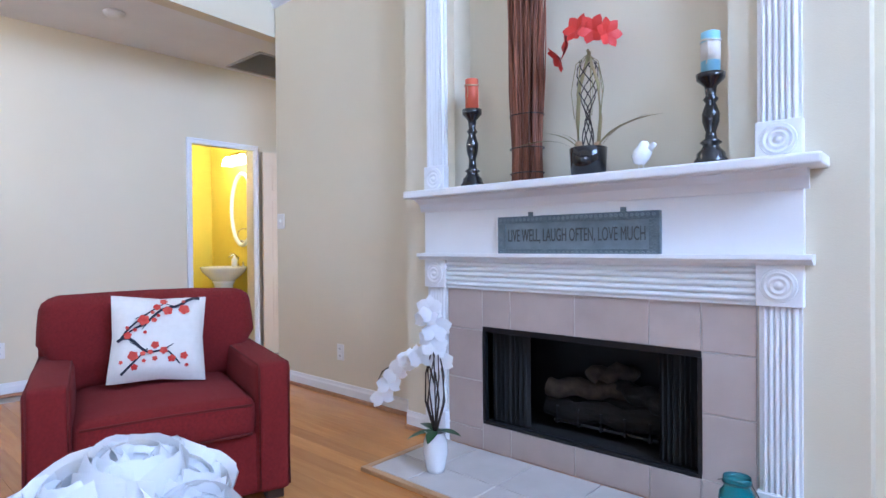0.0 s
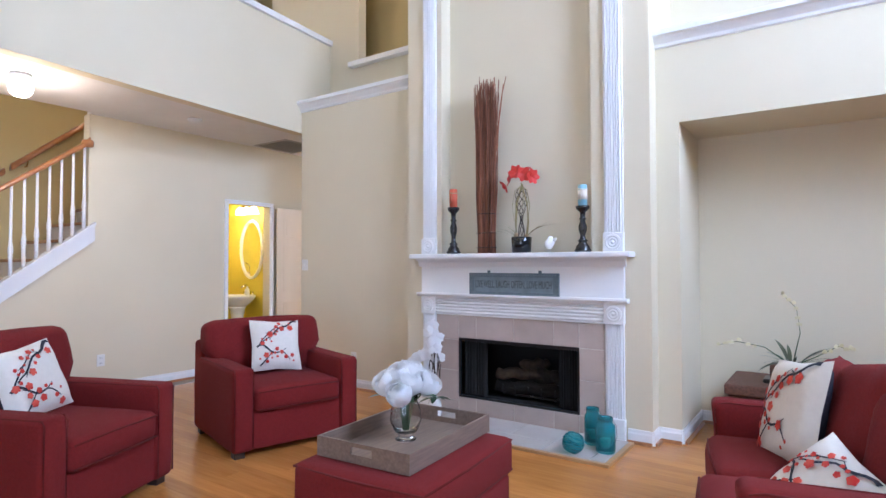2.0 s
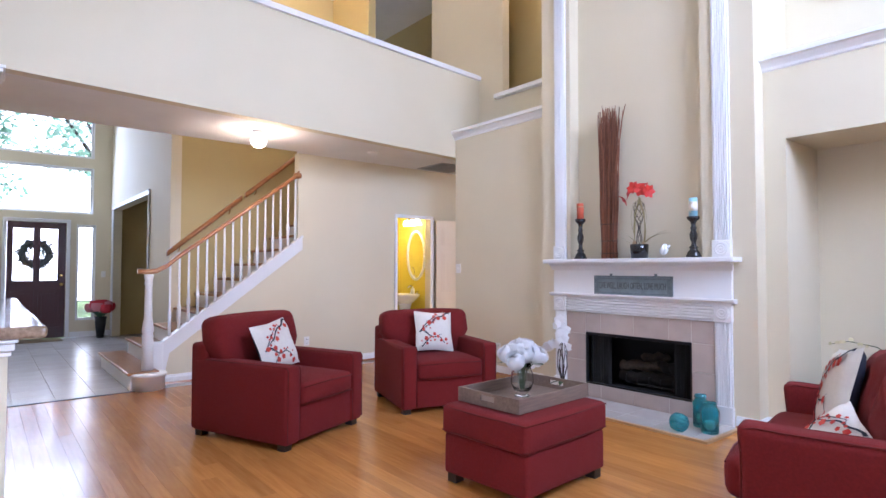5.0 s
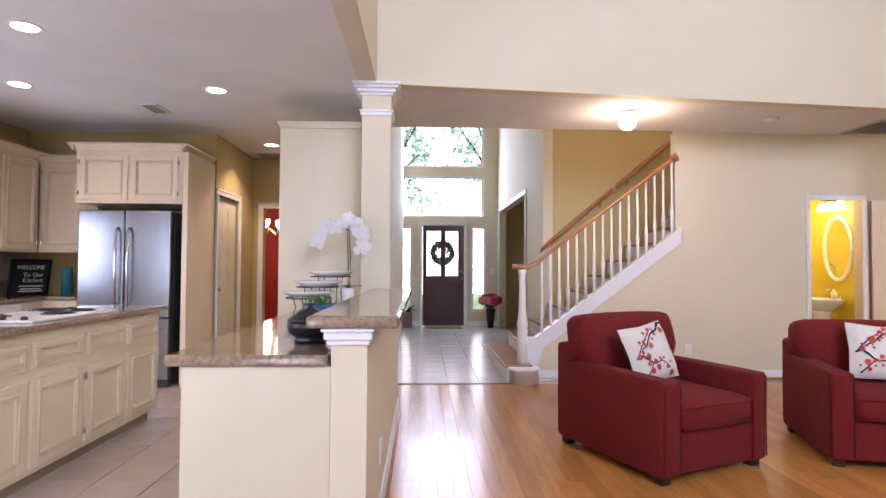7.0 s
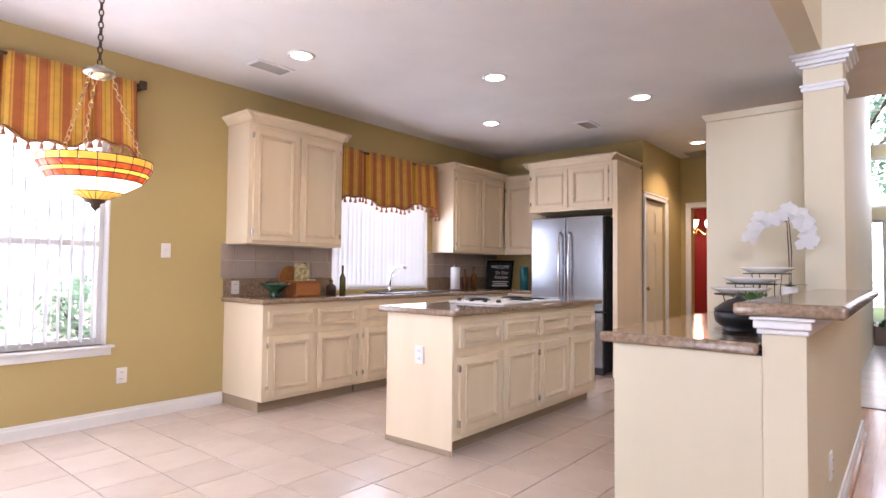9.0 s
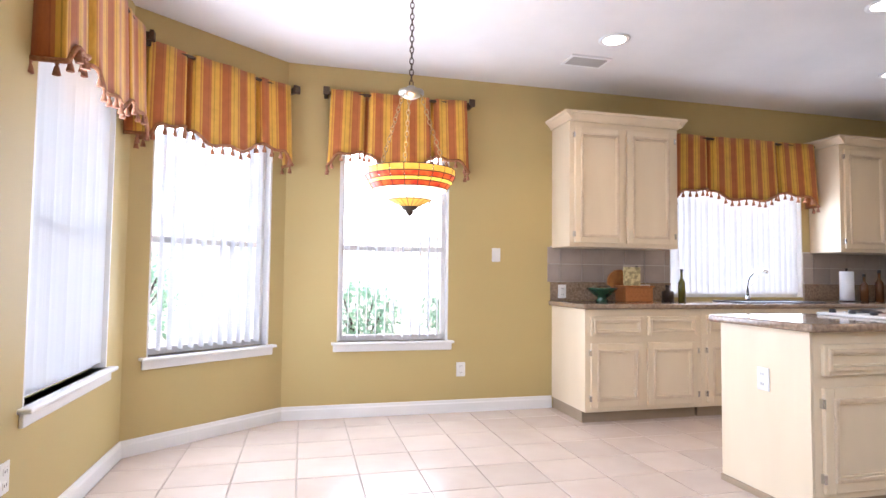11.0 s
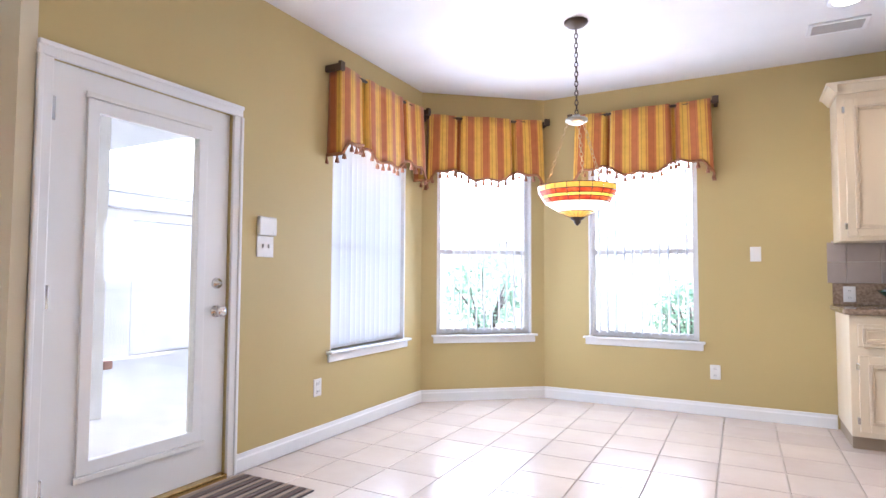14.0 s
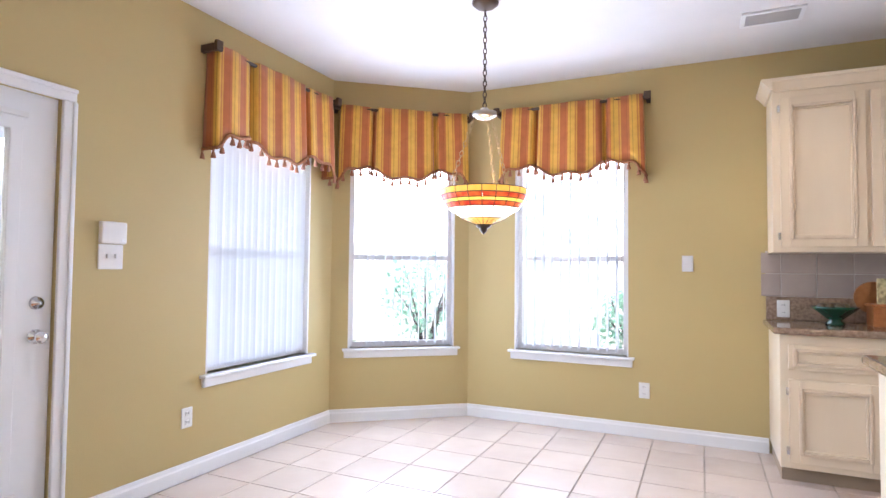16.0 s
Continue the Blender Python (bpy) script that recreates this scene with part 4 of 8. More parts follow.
def pillow_mesh(s, t, n=12, sides=(1, -1)):
    """A square throw pillow with pinched corners, lying in local xy, thickness along z."""
    bm = bmesh.new()
    rows = {}
    for side in sides:
        for i in range(n + 1):
            for j in range(n + 1):
                u, v = 2 * i / n - 1, 2 * j / n - 1
                edge = i in (0, n) or j in (0, n)
                key = (i, j, 0 if edge else side)
                if key in rows:
                    continue
                h = t / 2 * ((1 - u ** 4) * (1 - v ** 4)) ** 0.55
                k = 1 - 0.07 * (1 - abs(u * v)) * max(abs(u), abs(v)) ** 2
                wr = 0.004 * noise.noise(Vector((u * 3, v * 3, side)))
                rows[key] = bm.verts.new((u * s / 2 * k, v * s / 2 * k, side * (h + wr * (not edge))))
    def g(i, j, side):
        return rows[(i, j, 0 if (i in (0, n) or j in (0, n)) else side)]
    for side in sides:
        for i in range(n):
            for j in range(n):
                f = (g(i, j, side), g(i + 1, j, side), g(i + 1, j + 1, side), g(i, j + 1, side))
                bm.faces.new(f if side > 0 else tuple(reversed(f)))
    return bm


def armchair(m, w, d, label, tall=0.0):
    """Front towards local +x, width along local y, origin at the middle of the floor print."""
    base = thing("armchair", label, "armchair", "red armchairs")
    base.matrix_basis = m
    hx, hy = d / 2, w / 2
    aw = 0.145
    part("base", soft_box(-hx + 0.06, hx - 0.02, -hy + 0.03, hy - 0.03, 0.045, 0.30, 0.02, 0.2), M_RED, base, smooth=True)
    for s in (-1, 1):
        y0, y1 = sorted((s * hy, s * (hy - aw)))
        arm = part("arm", soft_box(-hx + 0.03, hx, y0, y1, 0.045, 0.585, 0.028, 0.35), M_RED, base, smooth=True)
        welt([(hx + 0.001, y0 + 0.012, 0.07), (hx + 0.003, y0 + 0.012, 0.555), (hx - 0.012, y0 + 0.012, 0.577), (-hx + 0.06, y0 + 0.012, 0.582)], arm)
        welt([(hx + 0.001, y1 - 0.012, 0.07), (hx + 0.003, y1 - 0.012, 0.555), (hx - 0.012, y1 - 0.012, 0.577), (-hx + 0.06, y1 - 0.012, 0.582)], arm)
    bk = soft_box(-hx, -hx + 0.17, -hy + 0.005, hy - 0.005, 0.046, 0.70, 0.03, 0.2)
    part("back_frame", bk, M_RED, base, smooth=True)
    seat = part("seat_cushion", soft_box(-hx + 0.16, hx + 0.012, -hy + aw + 0.004, hy - aw - 0.004, 0.29, 0.455, 0.04, 1.1), M_RED, base, smooth=True)
    sy = hy - aw - 0.02
    welt([(hx + 0.016, -sy, 0.425), (hx + 0.022, 0, 0.432), (hx + 0.016, sy, 0.425)], seat)
    welt([(hx + 0.016, -sy, 0.31), (hx + 0.022, 0, 0.306), (hx + 0.016, sy, 0.31)], seat)
    bc = soft_box(-0.11, 0.11, -hy + 0.07, hy - 0.07, 0.0, 0.42 + tall, 0.055, 1.0)
    for v in bc.verts:
        if v.co.z > 0.17:
            v.co.y *= 1.12
        v.co.x += 0.02 * math.sin(3.2 * v.co.z / 0.42) * (v.co.x > 0)
    move(bc, Matrix.Translation((-hx + 0.23, 0, 0.43)) @ Matrix.Rotation(radians(-9), 4, "Y"))
    part("back_cushion", bc, M_RED, base, smooth=True)
    for sx in (-1, 1):
        for sy in (-1, 1):
            part("leg", boxes((sx * (hx - 0.07) - 0.035, sx * (hx - 0.07) + 0.035, sy * (hy - 0.06) - 0.035, sy * (hy - 0.06) + 0.035, 0, 0.046), bevel=0.005), M_DARKWOOD, base, "dark wooden foot")
    return base


A1, A2 = radians(23.3), radians(-16)
CH1 = Matrix.Translation((-1.695, 0.137, 0)) @ Matrix.Rotation(A1, 4, "Z")
CH2 = Matrix.Translation((-1.68, 1.67, 0)) @ Matrix.Rotation(A2, 4, "Z")
armchair(CH1, 0.88, 0.975, "dark red woven armchair with square arms on the wood floor", 0.05)
armchair(CH2, 0.92, 0.88, "dark red woven armchair with square arms near the fireplace")

ott = thing("ottoman", "dark red square ottoman with a thick cushion top", "ottoman")
ott.matrix_basis = Matrix.Translation((0.25, 0.865, 0)) @ Matrix.Rotation(radians(4), 4, "Z")
part("base", soft_box(-0.31, 0.31, -0.38, 0.38, 0.055, 0.29, 0.02, 0.3), M_RED, ott, smooth=True)
oc = part("cushion", soft_box(-0.325, 0.325, -0.395, 0.395, 0.285, 0.462, 0.035, 0.5), M_RED, ott, smooth=True)
for z in (0.305, 0.442):
    welt([(0.318, -0.385, z), (0.327, 0, z), (0.318, 0.385, z), (0, 0.398, z), (-0.318, 0.385, z), (-0.327, 0, z), (-0.318, -0.385, z), (0, -0.398, z), (0.318, -0.385, z)], oc)
for sx in (-1, 1):
    for sy in (-1, 1):
        part("leg", boxes((sx * 0.26 - 0.035, sx * 0.26 + 0.035, sy * 0.33 - 0.035, sy * 0.33 + 0.035, 0, 0.055), bevel=0.005), M_DARKWOOD, ott, "dark wooden foot")

sofa = thing("sofa", "dark red woven loveseat with loose back cushions", "sofa")
sofa.matrix_basis = Matrix.Translation((1.90, 1.44, 0)) @ Matrix.Rotation(radians(180 + 13), 4, "Z")     # local +x is the front
part("base", soft_box(-0.42, 0.44, -0.62, 0.62, 0.06, 0.29, 0.02, 0.2), M_RED, sofa, smooth=True)
part("back_frame", soft_box(-0.46, -0.27, -0.70, 0.70, 0.06, 0.70, 0.04, 0.2), M_RED, sofa, smooth=True)
for s in (-1, 1):
    y0, y1 = (-0.715, -0.565) if s < 0 else (0.545, 0.695)
    fx, at = (0.46, 0.60) if s < 0 else (0.475, 0.635)
    am = soft_box(-0.43, fx, y0, y1, 0.055, at, 0.035, 0.35)
    for v in am.verts:
        k = max(0.0, (v.co.z - at + 0.10) / 0.10) * max(0.0, (v.co.x - fx + 0.12) / 0.12)
        v.co += Vector((0.022 * k, 0, 0.012 * k))          # the top front corner of the arm turns out a little
    arm = part("arm", am, M_RED, sofa, smooth=True)
    for yw in (y0 + 0.012, y1 - 0.012):
        welt([(fx - 0.002, yw, 0.07), (fx - 0.001, yw, at - 0.11), (fx + 0.004, yw, at - 0.04), (fx - 0.012, yw, at - 0.008), (fx - 0.05, yw, at + 0.001), (fx - 0.14, yw, at - 0.003), (-0.40, yw, at - 0.002)], arm, 0.004)
    sc = part("seat_cushion", soft_box(-0.28, 0.50 if s < 0 else 0.565, *sorted((s * 0.003, s * 0.545)), 0.285, 0.46, 0.045, 1.3), M_RED, sofa, smooth=True)
    welt([(0.498 if s < 0 else 0.563, s * 0.03, 0.435), (0.51 if s < 0 else 0.575, s * 0.27, 0.44), (0.498 if s < 0 else 0.563, s * 0.52, 0.435)], sc)
stand_up = Matrix(((0, 0, 1, 0), (1, 0, 0, 0), (0, 1, 0, 0), (0, 0, 0, 1)))
for x, y, z, sz, th, lean, turn, roll in ((0.01, -0.32, 0.655, 0.44, 0.22, -14, 0, 2), (-0.05, -0.02, 0.685, 0.49, 0.25, -16, 10, 14), (-0.09, 0.30, 0.655, 0.47, 0.25, -18, 16, 10)):
    bc = pillow_mesh(sz, th, 18)
    for v in bc.verts:
        v.co += Vector((noise.noise(v.co * 9), noise.noise(v.co * 9 + Vector((5, 0, 0))), noise.noise(v.co * 7 + Vector((0, 8, 0))))) * 0.010
    move(bc, Matrix.Translation((x, y, z)) @ Matrix.Rotation(radians(turn), 4, "Z") @ Matrix.Rotation(radians(lean), 4, "Y") @ stand_up @ Matrix.Rotation(radians(roll), 4, "Z"))
    part("back_cushion", bc, M_RED, sofa, "soft dark red loose cushion", smooth=True)
for sx in (-1, 1):
    for sy in (-1, 1):
        part("leg", boxes((sx * 0.36 - 0.035, sx * 0.36 + 0.035, sy * 0.62 - 0.035, sy * 0.62 + 0.035, 0, 0.06), bevel=0.005), M_DARKWOOD, sofa, "dark wooden foot")


def thick_at(u, v, t):
    return t / 2 * max((1 - u ** 4) * (1 - v ** 4), 0) ** 0.55


def throw_pillow(m, s, t, seed, label):
    """White pillow with a printed dark branch and red blossoms, printed as thin raised shapes on the front."""
    base = thing("throw_pillow", label, "pillow", "blossom pillows")
    base.matrix_basis = m
    part("cover", pillow_mesh(s, t, sides=(1,)), M_LINEN, base, smooth=True)
    part("back_cover", pillow_mesh(s, t, sides=(-1,)), M_NAVY, base, "dark navy back cover", smooth=True)
    rnd = random.Random(seed)

    def P(u, v, lift=0.006):
        k = 1 - 0.07 * (1 - abs(u * v)) * max(abs(u), abs(v)) ** 2
        return Vector((u * s / 2 * k, v * s / 2 * k, thick_at(u, v, t) + lift))
    bm = bmesh.new()

    def strip(pts, w0, w1):
        n = len(pts)
        prev = None
        for i, (u, v) in enumerate(pts):
            a, b = pts[max(i - 1, 0)], pts[min(i + 1, n - 1)]
            d = Vector((b[0] - a[0], b[1] - a[1]))
            d = Vector((-d.y, d.x)).normalized() * (w0 + (w1 - w0) * i / (n - 1))
            q = (bm.verts.new(P(u + d.x, v + d.y)), bm.verts.new(P(u - d.x, v - d.y)))
            if prev:
                bm.faces.new((prev[0], prev[1], q[1], q[0]))
            prev = q
    paths = []
    main = [(0.85 - 1.5 * i / 11, 0.92 - 0.35 * i / 11 - 0.55 * (i / 11) ** 2 + 0.05 * math.sin(i * 1.3)) for i in range(12)]
    low = [(-0.88 + 1.3 * i / 11, -0.12 + 0.10 * math.sin(i * 0.9) - 0.5 * (i / 11) ** 1.6) for i in range(12)]
    up = [(-0.80 + 0.9 * i / 9, -0.05 + 0.85 * (i / 9) ** 0.8) for i in range(10)]
    strip(main, 0.046, 0.020)
    strip(low, 0.040, 0.016)
    strip(up, 0.026, 0.012)
    tw = [(-0.75 + 0.1 * i, -0.85 + 0.11 * i) for i in range(6)]
    strip(tw, 0.028, 0.014)
    for q in (main[4], main[8], low[4], low[8], up[5]):
        strip([(q[0] + 0.06 * j * math.cos(q[0] * 9), q[1] + 0.06 * j * math.sin(q[0] * 9)) for j in range(5)], 0.016, 0.009)
    paths = main[2:] + low[1:] + up[1:] + tw
    part("printed_branch", bm, M_INK, base, "dark printed branch")
    bm = bmesh.new()
    spots = []
    for _ in range(400):
        u, v = rnd.choice(paths)
        u += rnd.uniform(-0.2, 0.2)
        v += rnd.uniform(-0.2, 0.2)
        r = rnd.choice((0.045, 0.06, 0.075, 0.09, 0.115, 0.13))
        if abs(u) > 0.85 or abs(v) > 0.85 or any((u - a) ** 2 + (v - b) ** 2 < (r + c + 0.025) ** 2 for a, b, c in spots):
            continue
        spots.append((u, v, r))
        if len(spots) > 24:
            break
    for u, v, r in spots:
        c = bm.verts.new(P(u, v, 0.008))
        ring = []
        ph = rnd.uniform(0, 6)
        for k in range(20):
            a = 2 * math.pi * k / 20
            rr = r * (0.72 + 0.28 * abs(math.sin(2.5 * a + ph)))
            ring.append(bm.verts.new(P(min(max(u + rr * math.cos(a), -0.93), 0.93), min(max(v + rr * math.sin(a), -0.93), 0.93), 0.0078)))
        for k in range(20):
            bm.faces.new((c, ring[k], ring[(k + 1) % 20]))
    part("printed_blossoms", bm, M_BLOSSOM, base, "red printed blossoms")
    return base


PL = "white pillow with printed red blossoms"
for M0, d in ((CH1, 0.86), (CH2, 0.80)):
    # local z of the pillow faces the seat's front, leaning back
    up = Matrix(((0, 0, 1, 0), (1, 0, 0, 0), (0, 1, 0, 0), (0, 0, 0, 1)))
    side = -0.07 if M0 is CH1 else 0.0
    roll = 8 if M0 is CH1 else -4
    throw_pillow(M0 @ Matrix.Translation((0.02, side, 0.665)) @ Matrix.Rotation(radians(-20), 4, "Y") @ up @ Matrix.Rotation(radians(roll), 4, "Z"), 0.385, 0.13, 3 if M0 is CH1 else 8, PL + " on an armchair")
SOF = sofa.matrix_basis
up = Matrix(((0, 0, 1, 0), (1, 0, 0, 0), (0, 1, 0, 0), (0, 0, 0, 1)))
throw_pillow(SOF @ Matrix.Translation((0.19, -0.24, 0.665)) @ Matrix.Rotation(radians(14), 4, "Z") @ Matrix.Rotation(radians(-16), 4, "Y") @ up @ Matrix.Rotation(radians(9), 4, "Z"), 0.43, 0.11, 12, PL + " leaning on the sofa back")
throw_pillow(SOF @ Matrix.Translation((0.20, 0.25, 0.525)) @ Matrix.Rotation(radians(34), 4, "Z") @ Matrix.Rotation(radians(-40), 4, "Y") @ up @ Matrix.Rotation(radians(-24), 4, "Z"), 0.31, 0.10, 21, PL + " tucked behind the sofa arm")

# ------------------------------------------------------------------ tray and roses on the ottoman
tray = thing("serving_tray", "grey-brown wood-grain tray with cut-out handles on the ottoman", "tray")
tray.matrix_basis = Matrix.Translation((0.217, 0.897, 0.470)) @ Matrix.Rotation(radians(3.5), 4, "Z")
tw, tl, th = 0.225, 0.325, 0.082
part("tray_floor", boxes((-tw, tw, -tl, tl, 0, 0.012), bevel=0.002), M_TRAY, tray)
part("long_side", boxes((-tw - 0.012, -tw, -tl - 0.012, tl + 0.012, 0, th), bevel=0.002), M_TRAY, tray)
part("long_side", boxes((tw, tw + 0.012, -tl - 0.012, tl + 0.012, 0, th), bevel=0.002), M_TRAY, tray)
for s in (-1, 1):
    y0, y1 = sorted((s * tl, s * (tl + 0.012)))
    wall("handle_side", "y", y0, y1, -tw, tw, 0.0, th, M_TRAY, [(-0.055, 0.055, 0.035, 0.065)], tray)

roses = thing("rose_vase", "clear glass vase with white roses standing on the tray", "flower vase")
roses.matrix_basis = Matrix.Translation((0.205, 0.89, 0.4825))
part("vase", lathe([(0.0, 0.0), (0.045, 0.0), (0.048, 0.006), (0.03, 0.018), (0.055, 0.045), (0.072, 0.09), (0.066, 0.14), (0.052, 0.175), (0.056, 0.20), (0.053, 0.20), (0.049, 0.175), (0.063, 0.14), (0.068, 0.09), (0.05, 0.047), (0.0, 0.028)], 32), M_CLEAR, roses, "clear glass vase", smooth=True).visible_shadow = False
bm = bmesh.new()
rs = random.Random(4)
rose_pts = []
for i in range(11):
    a = i * 2.4
    r = 0.020 + 0.0098 * i
    rose_pts.append((r * math.cos(a), r * math.sin(a), 0.302 - 0.0075 * i + rs.uniform(-0.008, 0.008)))
for x, y, z in rose_pts:
    tube(bm, [(x * 0.12, y * 0.12, 0.035), (x * 0.3, y * 0.3, 0.16), (x * 0.95, y * 0.95, z - 0.02)], 0.0035, 5)
part("stems", bm, M_STEM, roses, "green stems", smooth=True)


def petal_mesh(R, half, low, rim, curl):
    """A cupped petal on a ball of radius R, from the base up to its rim, half as wide as the angle given on either side."""
    bm = bmesh.new()
    g = []
    for j in range(7):
        v = j / 6
        row = []
        for i in range(7):
            u = i / 3 - 1
            top = rim + 0.16 * u * u * u * u + 0.03 * math.sin(5 * u)
            pol = low + (top - low) * v
            ang = u * half * (0.35 + 0.65 * math.sin(math.pi / 2 * min(1, v * 1.5 + 0.1)))
            r = R * (1 + curl * v ** 5 + 0.03 * u * u)
            row.append(bm.verts.new((r * math.sin(pol) * math.cos(ang), r * math.sin(pol) * math.sin(ang), R * 0.15 + r * math.cos(pol))))
        g.append(row)
    for j in range(6):
        for i in range(6):
            bm.faces.new((g[j][i], g[j][i + 1], g[j + 1][i + 1], g[j + 1][i]))
    return bm


petal_layers = ((4, 0.50, 1.6, 0.22, 0.02), (5, 0.66, 1.2, 0.36, 0.04), (6, 0.82, 1.0, 0.55, 0.08), (6, 0.96, 0.95, 0.85, 0.14))
petal_data = {}


def blossom_mesh(R):
    """A whole blossom in one mesh, for flowers seen from afar."""
    bm = bmesh.new()
    for k, (n, f, half, rim, curl) in enumerate(petal_layers):
        for j in range(n):
            tm = bpy.data.meshes.new("tmp")
            pm = move(petal_mesh(R * f, half, 2.5, rim, curl), Matrix.Rotation(2 * math.pi * (j + 0.5 * k) / n, 4, "Z"))
            pm.to_mesh(tm)
            pm.free()
            bm.from_mesh(tm)
            bpy.data.meshes.remove(tm)
    return bm


bud = None
for i, (x, y, z) in enumerate(rose_pts):
    tilt = Vector((x, y, 0.10)).normalized()
    q = Vector((0, 0, 1)).rotation_difference(tilt).to_matrix().to_4x4()
    if bud is None:
        o = part("rose", lathe([(0, -0.045), (0.018, -0.035), (0.026, -0.01), (0.022, 0.014), (0.010, 0.026), (0, 0.027)], 12), M_PETAL, roses, "white cloth rose", smooth=True)
        bud = o.data
    else:
        o = new("rose", bud)
        o.parent = roses
        tagged(o, "white cloth rose")
    o.matrix_basis = Matrix.Translation((x, y, z)) @ q @ Matrix.Rotation(i * 1.3, 4, "Z")
    for k, (n, f, half, rim, curl) in enumerate(petal_layers):
        for j in range(n):
            if k not in petal_data:
                p = part("petal", petal_mesh(0.059 * f, half, 2.5, rim, curl), M_PETAL, o, smooth=True)
                petal_data[k] = p.data
            else:
                p = new("petal", petal_data[k])
                p.parent = o
            p.matrix_basis = Matrix.Rotation(2 * math.pi * (j + 0.5 * k) / n + 0.35 * math.sin(i * 3 + j * 2 + k), 4, "Z") @ Matrix.Rotation(0.10 * math.sin(i + 2 * j), 4, "Y")


def leaf_mesh(L, W, bend=0.2, fold=0.15, n=6):
    bm = bmesh.new()
    prev = None
    for i in range(n + 1):
        t = i / n
        w = W * math.sin(math.pi * min(t * 0.94 + 0.06, 1)) ** 0.8 / 2
        z = -bend * L * t * t
        row = (bm.verts.new((L * t, -w, z + fold * w)), bm.verts.new((L * t, 0, z)), bm.verts.new((L * t, w, z + fold * w)))
        if prev:
            bm.faces.new((prev[0], prev[1], row[1], row[0]))
            bm.faces.new((prev[1], prev[2], row[2], row[1]))
        prev = row
    return bm


def leaves(parent, mat, spots, L, W, label, bend=0.2):
    me = None
    for p, yaw, pitch, s in spots:
        if me is None:
            o = part("leaf", leaf_mesh(L, W, bend), mat, parent, label, smooth=True)
            me = o.data
        else:
            o = new("leaf", me)
            o.parent = parent
        o.matrix_basis = Matrix.Translation(p) @ Matrix.Rotation(yaw, 4, "Z") @ Matrix.Rotation(-pitch, 4, "Y") @ Matrix.Diagonal((s, s, s, 1))


leaves(roses, M_LEAF, [((0.04 * math.cos(a), 0.04 * math.sin(a), 0.205), a, 0.25 + 0.2 * math.sin(3 * a), 1.0 + 0.2 * math.cos(5 * a)) for a in [k * 0.62 for k in range(10)]], 0.11, 0.05, "dark green leaf")

# ------------------------------------------------------------------ stairs
stairs = thing("staircase", "oak-tread staircase with white balusters and oak handrail", "staircase")
SX0, SX1 = -5.30, -4.12
RISE, RUN, SY = 0.19, 0.253, -0.52
for n in range(12):
    y = SY + RUN * n
    z = RISE * (n + 1)
    x1 = SX1 + 0.02 if n else SX1 + 0.20
    x0 = SX0 if n > 1 else SX0 - 0.25 * (2 - n)
    part("riser", boxes((x0, SX1 - 0.02 if n else x1 - 0.03, y + 0.02, y + 0.04, z - RISE, z - 0.03)), M_WHITE, stairs, "white riser")
    part("tread", boxes((x0, SX1 - 0.02 if n else x1, y - 0.015, y + RUN + 0.03, z - 0.03, z), bevel=0.008), M_OAKT, stairs, "oak tread")


def slant(y):
    return 0.47 + 0.753 * (y + 0.15)


part("stringer", prism([(-0.22, 0.0), (-0.22, slant(-0.22) - 0.02), (1.45, slant(1.45) - 0.02), (1.45, slant(1.45) - 0.17), (-0.10, slant(-0.10) - 0.17), (-0.17, 0.0)], "x", SX1 - 0.03, SX1 + 0.03), M_WHITE, stairs, "white stringer board")
part("stringer_cap", prism([(-0.22, slant(-0.22) - 0.02), (-0.22, slant(-0.22) + 0.012), (1.45, slant(1.45) + 0.012), (1.45, slant(1.45) - 0.02)], "x", SX1 - 0.05, SX1 + 0.055), M_WHITE, stairs)
structure(part("wall_under_stair", prism([(-0.165, 0.0), (1.40, 0.0), (1.40, slant(1.40) - 0.16), (-0.165, slant(-0.165) - 0.16)], "x", SX1 - 0.02, SX1 + 0.002), M_CREAM), "cream wall under the stair")
bal = lathe([(0.017, 0.0), (0.017, 0.16), (0.021, 0.17), (0.014, 0.185), (0.021, 0.20), (0.020, 0.24), (0.013, 0.30), (0.012, 0.5), (0.011, 0.80)], 10)
b0 = part("baluster", bal, M_WHITE, stairs, "white turned baluster", smooth=True)
NB = 16
for i in range(NB):
    y = -0.10 + 1.46 * i / (NB - 1)
    o = b0 if i == 0 else new("baluster", b0.data)
    o.parent = stairs
    o.location = (SX1, y, slant(y) + 0.01)
rail_poly = [(-0.032, 0), (-0.034, 0.02), (-0.026, 0.045), (0.0, 0.055), (0.026, 0.045), (0.034, 0.02), (0.032, 0)]


def rail(name, path, parent, mat, k=1.0):
    bm = bmesh.new()
    prev = None
    for p in path:
        ring = [bm.verts.new((p[0] + a * k, p[1], p[2] + b * k)) for a, b in rail_poly]
        if prev:
            for i in range(len(ring)):
                j = (i + 1) % len(ring)
                bm.faces.new((prev[i], prev[j], ring[j], ring[i]))
        else:
            bm.faces.new(ring)
        prev = ring
    bm.faces.new(prev)
    return part(name, bm, mat, parent, "oak handrail", smooth=True)


